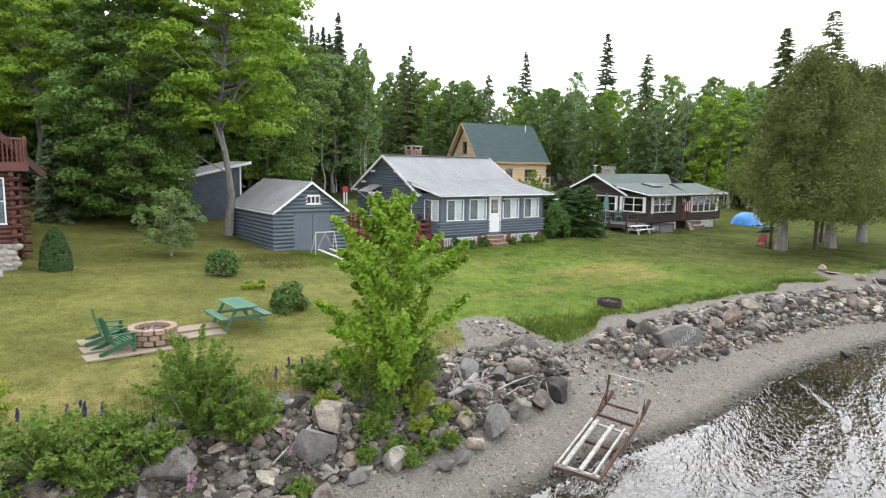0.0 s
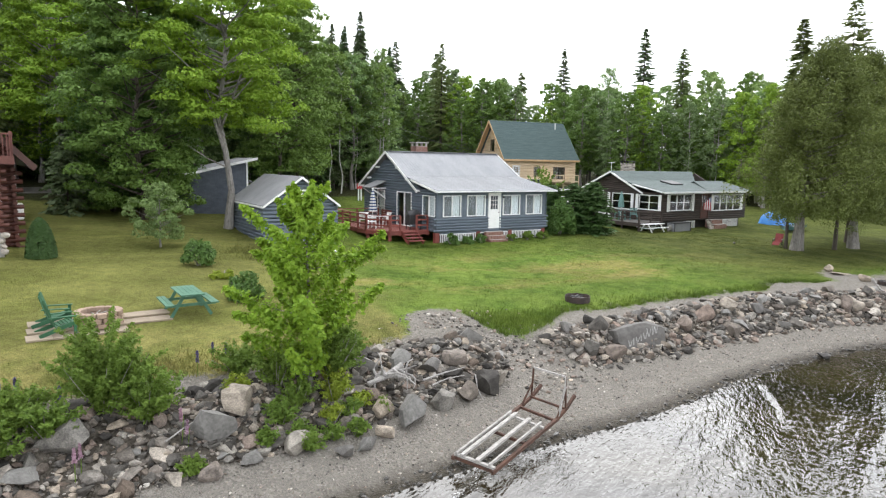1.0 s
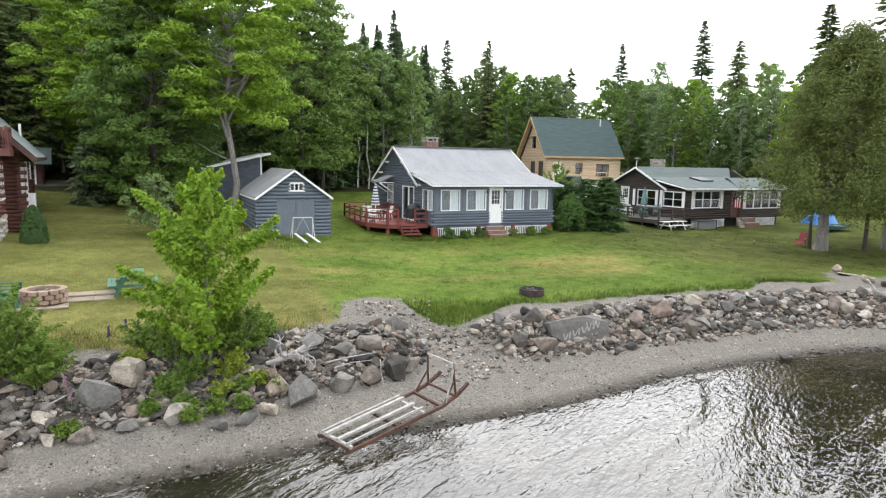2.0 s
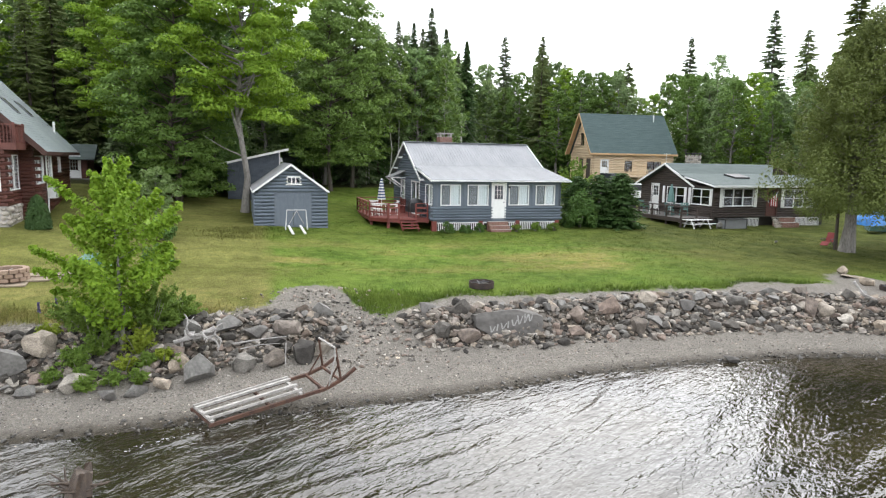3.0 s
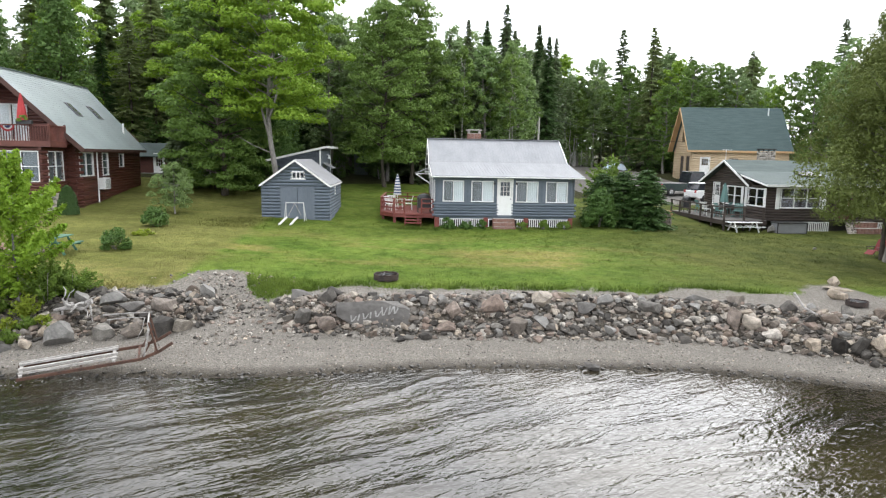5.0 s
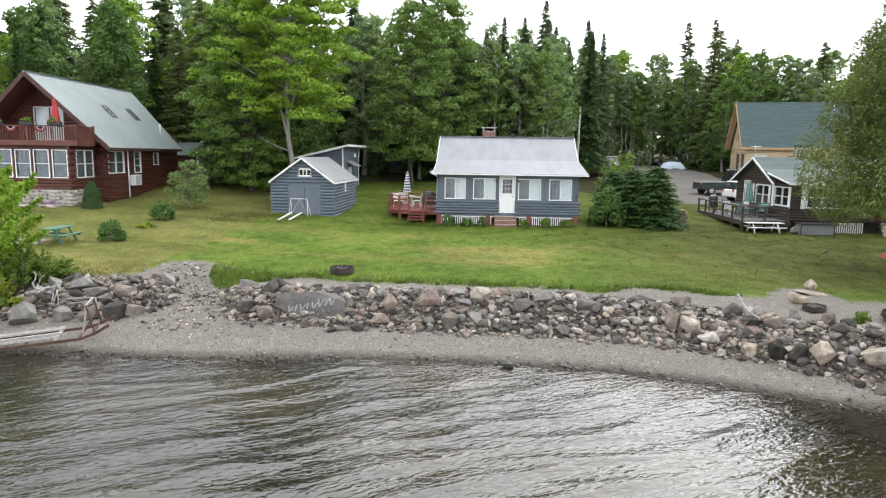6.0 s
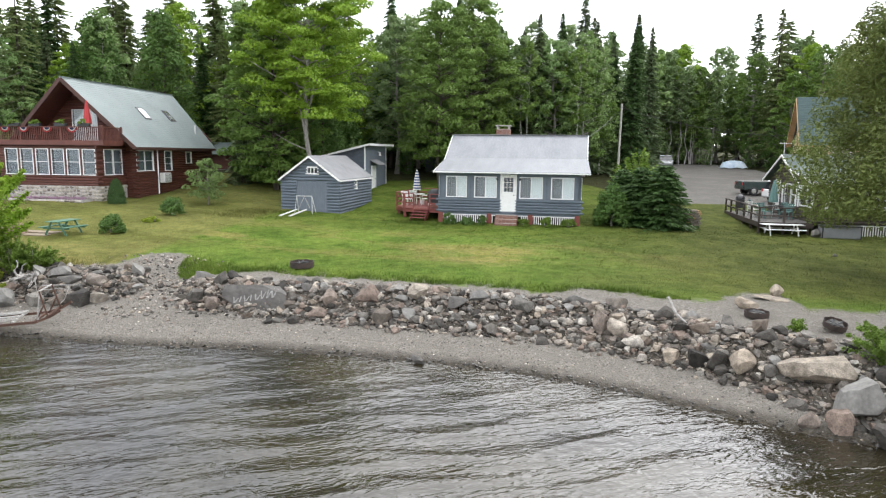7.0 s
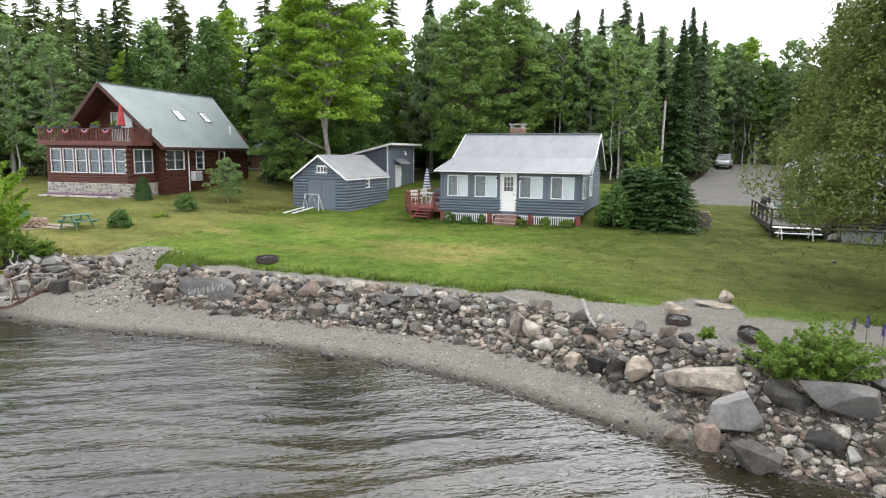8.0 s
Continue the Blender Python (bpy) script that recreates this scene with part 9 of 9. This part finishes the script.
def back_cabin():
    """Small red-brown outbuilding behind the log house."""
    h = thing("cabin", -4.6, 46.4, -0.6, 6, "small red-brown outbuilding with grey-green roof", "cabin")
    z0 = gz(-2.5, 47) - 0.4
    ops = [(2.9, 3.75, z0 + 0.5, z0 + 2.55)]
    bm = bmesh.new()
    wall_sheet(bm, 4.2, z0, [(0, 6.8), (4.2, 6.8)], ops, 0.12, side(0, 0, 0))
    wall_sheet(bm, 4.0, z0, [(0, 6.8), (2.0, 7.7), (4.0, 6.8)], [], 0.12, side(4.2, 0, 90))
    wall_sheet(bm, 4.2, z0, [(0, 6.8), (4.2, 6.8)], [], 0.12, side(4.2, 4.0, 180))
    wall_sheet(bm, 4.0, z0, [(0, 6.8), (2.0, 7.7), (4.0, 6.8)], [], 0.12, side(0, 4.0, -90))
    part("wall", bm, M_REDLOG, h)
    door(h, side(0, 0, 0), 2.95, 3.7, z0 + 0.5, z0 + 2.5, z0 + 1.4, None, "white door with panes")
    bm = bmesh.new()
    for y0, y1 in ((-0.5, 2.0), (4.5, 2.0)):
        slab(bm, [(-0.4, y0, 6.68), (4.7, y0, 6.68), (4.7, 2.0, 7.8), (-0.4, 2.0, 7.8)], 0.08)
    part("roof", bm, M_GREENROOF2, h)


back_cabin()


def utility_pole(x, y, h, label):
    t = thing("utility_pole", x, y, gz(x, y), 0, label, "utility pole", "utility poles")
    bm = bmesh.new()
    tube(bm, (0, 0, -0.3), (0.1, 0, h), 0.13, 0.1, 10)
    part("pole", bm, M_GREYWOOD, t)
    bm = bmesh.new()
    tube(bm, (0.1, 0, h - 0.4), (0.4, 0, h - 0.4), 0.03, 0.03, 6)
    part("bracket", bm, M_BLACK, t)
    return t


utility_pole(32.45, 60.5, 11.5 - gz(32.45, 60.5), "tall weathered wooden utility pole")
for a, b, sag in (((32.5, 60.4, 11.2), (28.5, 40.5, 6.9), 0.5), ((32.5, 60.5, 11.1), (50.0, 66.0, 8.6), 0.7)):
    w = thing("overhead_wire", *a, 0, "thin dark overhead service wire", "cable", "overhead wires")
    bm = bmesh.new()
    d = Vector(b) - Vector(a)
    pts = [d * (i / 8) + Vector((0, 0, -4 * sag * (i / 8) * (1 - i / 8))) for i in range(9)]
    for p, q in zip(pts, pts[1:]):
        tube(bm, p, q, 0.018, 0.018, 5, False)
    part("wire", bm, M_BLACK, w)


def wood_pile(x, y, rz, label):
    t = thing("wood_pile", x, y, gz(x, y), rz, label, "firewood")
    rng = random.Random(6)
    for r in range(7):
        for c in range(7):
            bm = bmesh.new()
            rr_ = rng.uniform(0.06, 0.085)
            xx = -0.5 + c * 0.16 + (0.08 if r % 2 else 0)
            tube(bm, (xx, -0.3 + rng.uniform(-0.04, 0.04), 0.08 + r * 0.14), (xx, 0.3, 0.08 + r * 0.14), rr_, rr_, 7)
            part("log", bm, M_ORANGEWOOD if rng.random() < 0.25 else M_STONEWARM, t)


wood_pile(36.1, 33.4, 10, "stacked split firewood beside the firs")


def storage_box(x, y, rz):
    t = thing("storage_box", x, y, gz(x, y), rz, "grey storage box with a dark lid", "storage box")
    part("body", bevelled(boxes((-0.95, 0.95, -0.35, 0.35, 0, 0.62)), 0.02), M_SCREEN, t)
    part("lid", bevelled(boxes((-1.0, 1.0, -0.4, 0.4, 0.62, 0.7)), 0.02), M_BLACK, t)
    for sx in (-0.97, 0.93):
        part("corner_post", boxes((sx, sx + 0.05, -0.38, -0.33, 0, 0.62)), M_BLACK, t)


storage_box(43.6, 31.8, 3)
boulder(5, 42.4, 31.7, 0.55, 0.4, 0.55, 10, 0.1, label="pale stone beside the storage box")
boulder(5, 41.45, 25.45, 0.2, 0.18, 0.16, 0, 0.1, label="small white stone on the lawn")

NH = pose(42.5, 32.6, 0, 0, 0, 3)


def on_camp(x, y, z=2.78):
    q = NH @ Vector((x, y, z))
    return q.x, q.y, q.z


ux, uy, uz = on_camp(-1.3, 2.9)
closed_umbrella(ux, uy, uz, 2.25, (M_TEAL,), "closed teal umbrella on the dark deck", 6)
for x, y, rz in ((-1.9, 2.2, 40), (-0.8, 2.0, -40), (-2.2, 3.6, 120), (-0.7, 3.7, 220), (-1.6, 5.6, 90)):
    px, py, pz = on_camp(x, y)
    plastic_chair(px, py, pz, rz, M_WHITE if x < -2 else M_TEAL, "light garden chair on the dark deck" if x < -2 else "teal garden chair on the dark deck", "chairs on the dark deck")
px, py, pz = on_camp(-1.35, 2.9)
tb2 = thing("garden_table", px, py, pz, 0, "dark garden table on the deck", "table")
part("tabletop", bevelled(boxes((-0.7, 0.7, -0.45, 0.45, 0.68, 0.72)), 0.01), M_BLACK, tb2)
for sx in (-0.6, 0.6):
    for sy in (-0.38, 0.38):
        part("leg", boxes((sx - 0.025, sx + 0.025, sy - 0.025, sy + 0.025, 0, 0.68)), M_BLACK, tb2)
px, py, pz = on_camp(-2.3, 6.4)
grill(px, py, pz, 80)


def flag(x, y, z):
    t = thing("flag", x, y, z, 0, "small striped flag on a slanting staff", "flag")
    bm = bmesh.new()
    tube(bm, (0, 0, 0), (-0.25, -0.75, 0.75), 0.015, 0.012, 6)
    part("staff", bm, M_WHITE, t)
    for i in range(7):
        bm = bmesh.new()
        box(bm, -0.2 - 0.02 * i, -0.19 - 0.02 * i, -0.7 + i * 0.085, -0.7 + i * 0.085 + 0.08, -0.35 + 0.05 * (i % 2), 0.68 - i * 0.08)
        part("stripe", bm, M_RED if i % 2 == 0 else M_WHITE, t)
    part("canton", boxes((-0.215, -0.205, -0.71, -0.45, 0.3, 0.66)), M_NAVY, t)


fx, fy, fz = on_camp(5.3, -0.1, 3.9)
flag(fx, fy, fz)


def rowing_boat(x, y, rz):
    t = thing("boat", x, y, gz(x, y), rz, "pale teal boat lying on the grass", "boat")
    bm = bmesh.new()
    rows = []
    for i in range(9):
        f = i / 8
        w = 0.55 * math.sin(math.pi * (0.08 + 0.84 * f)) ** 0.6
        rows.append([bm.verts.new((-2.2 + 4.4 * f, w * c, 0.38 - 0.33 * s + 0.12 * abs(f - 0.5) * 2)) for c, s in ((-1, 0), (-0.75, 0.75), (0, 1), (0.75, 0.75), (1, 0))])
    for a, b in zip(rows, rows[1:]):
        for i in range(4):
            bm.faces.new((a[i], a[i + 1], b[i + 1], b[i]))
    bmesh.ops.solidify(bm, geom=list(bm.faces), thickness=0.03)
    part("hull", bm, M_TEAL, t)
    for xx in (-0.8, 0.7):
        part("thwart", boxes((xx, xx + 0.2, -0.5, 0.5, 0.3, 0.34)), M_GREYWOOD, t)


rowing_boat(54.5, 29.2, 12)


def tarp_heap(x, y, w, d, h, mat, label, seed):
    n = 22
    rng = np.random.RandomState(seed)
    g = np.linspace(-1, 1, n)
    gx_, gy_ = np.meshgrid(g, g)
    z = h * np.clip(1 - (np.abs(gx_) ** 3 + np.abs(gy_) ** 3), 0, 1) ** 0.6 + 0.06 * np.sin(gx_ * 7 + 1) * np.sin(gy_ * 5) + rng.uniform(0, 0.03, gx_.shape)
    vv = np.stack([gx_.ravel() * w / 2, gy_.ravel() * d / 2, z.ravel()], 1)
    i = np.arange(n * n).reshape(n, n)
    ff = np.stack([i[:-1, :-1].ravel(), i[:-1, 1:].ravel(), i[1:, 1:].ravel(), i[1:, :-1].ravel()], 1)
    ob = new("tarpaulin", mesh_np("tarpaulin", vv, ff, mat, True))
    ob.matrix_world = pose(x, y, gz(x, y), 0, 0, seed)
    return tagged(ob, label, "tarpaulin")


tarp_heap(58.5, 33.5, 3.0, 2.2, 1.1, M_BLUEPLASTIC, "bright blue tarpaulin over a heap", 7)
tarp_heap(47.3, 83.0, 3.2, 2.0, 0.9, M_BLUEPALE, "pale blue-white tarpaulin over a heap beside the drive", 5)


def red_shape():
    # stand-in for an unidentified red shape; panel and posts are made up
    t = thing("red_shape", 24.2, 48.6, gz(24.2, 48.6), 10, "unidentified small red shape on two pale uprights", "sign")
    part("panel", bevelled(boxes((-0.28, 0.28, -0.03, 0.03, 0.95, 1.45)), 0.02), M_RED, t)
    for x in (-0.13, 0.13):
        part("post", boxes((x - 0.05, x + 0.05, -0.04, 0.04, -0.1, 0.97)), M_WHITE, t)


red_shape()


def outhouse():
    t = thing("outhouse", 14.5, 55.5, gz(14.5, 55.5), 4, "narrow dark green wooden outhouse among the trees", "outhouse")
    part("wall", boxes((-0.6, 0.6, 0, 0.05, -0.1, 2.1), (-0.6, 0.6, 1.15, 1.2, -0.1, 2.1), (-0.65, -0.6, 0, 1.2, -0.1, 2.1), (0.6, 0.65, 0, 1.2, -0.1, 2.1)), M_GREENROOF2, t)
    part("door", bevelled(boxes((-0.4, 0.4, -0.04, 0.0, 0.05, 1.9)), 0.008), M_GREENROOF2, t)
    bm = bmesh.new()
    slab(bm, [(-0.8, -0.25, 2.3), (0.8, -0.25, 2.3), (0.8, 1.4, 2.1), (-0.8, 1.4, 2.1)], 0.06)
    part("roof", bm, M_GREENROOF, t)


outhouse()
# deck bench by the cottage wall and flower pots
bn = thing("bench", 20.6, 36.3, 2.98, 92, "dark red wooden bench against the cottage wall", "bench")
part("seat", boxes((-0.7, 0.7, -0.22, 0.22, 0.42, 0.46)), M_REDWOOD, bn)
for i in range(3):
    part("back_board", boxes((-0.7, 0.7, -0.24, -0.21, 0.5 + i * 0.14, 0.61 + i * 0.14)), M_REDWOOD, bn)
for sx in (-0.62, 0.58):
    part("leg", boxes((sx, sx + 0.06, -0.22, 0.2, 0, 0.42)), M_REDWOOD, bn)
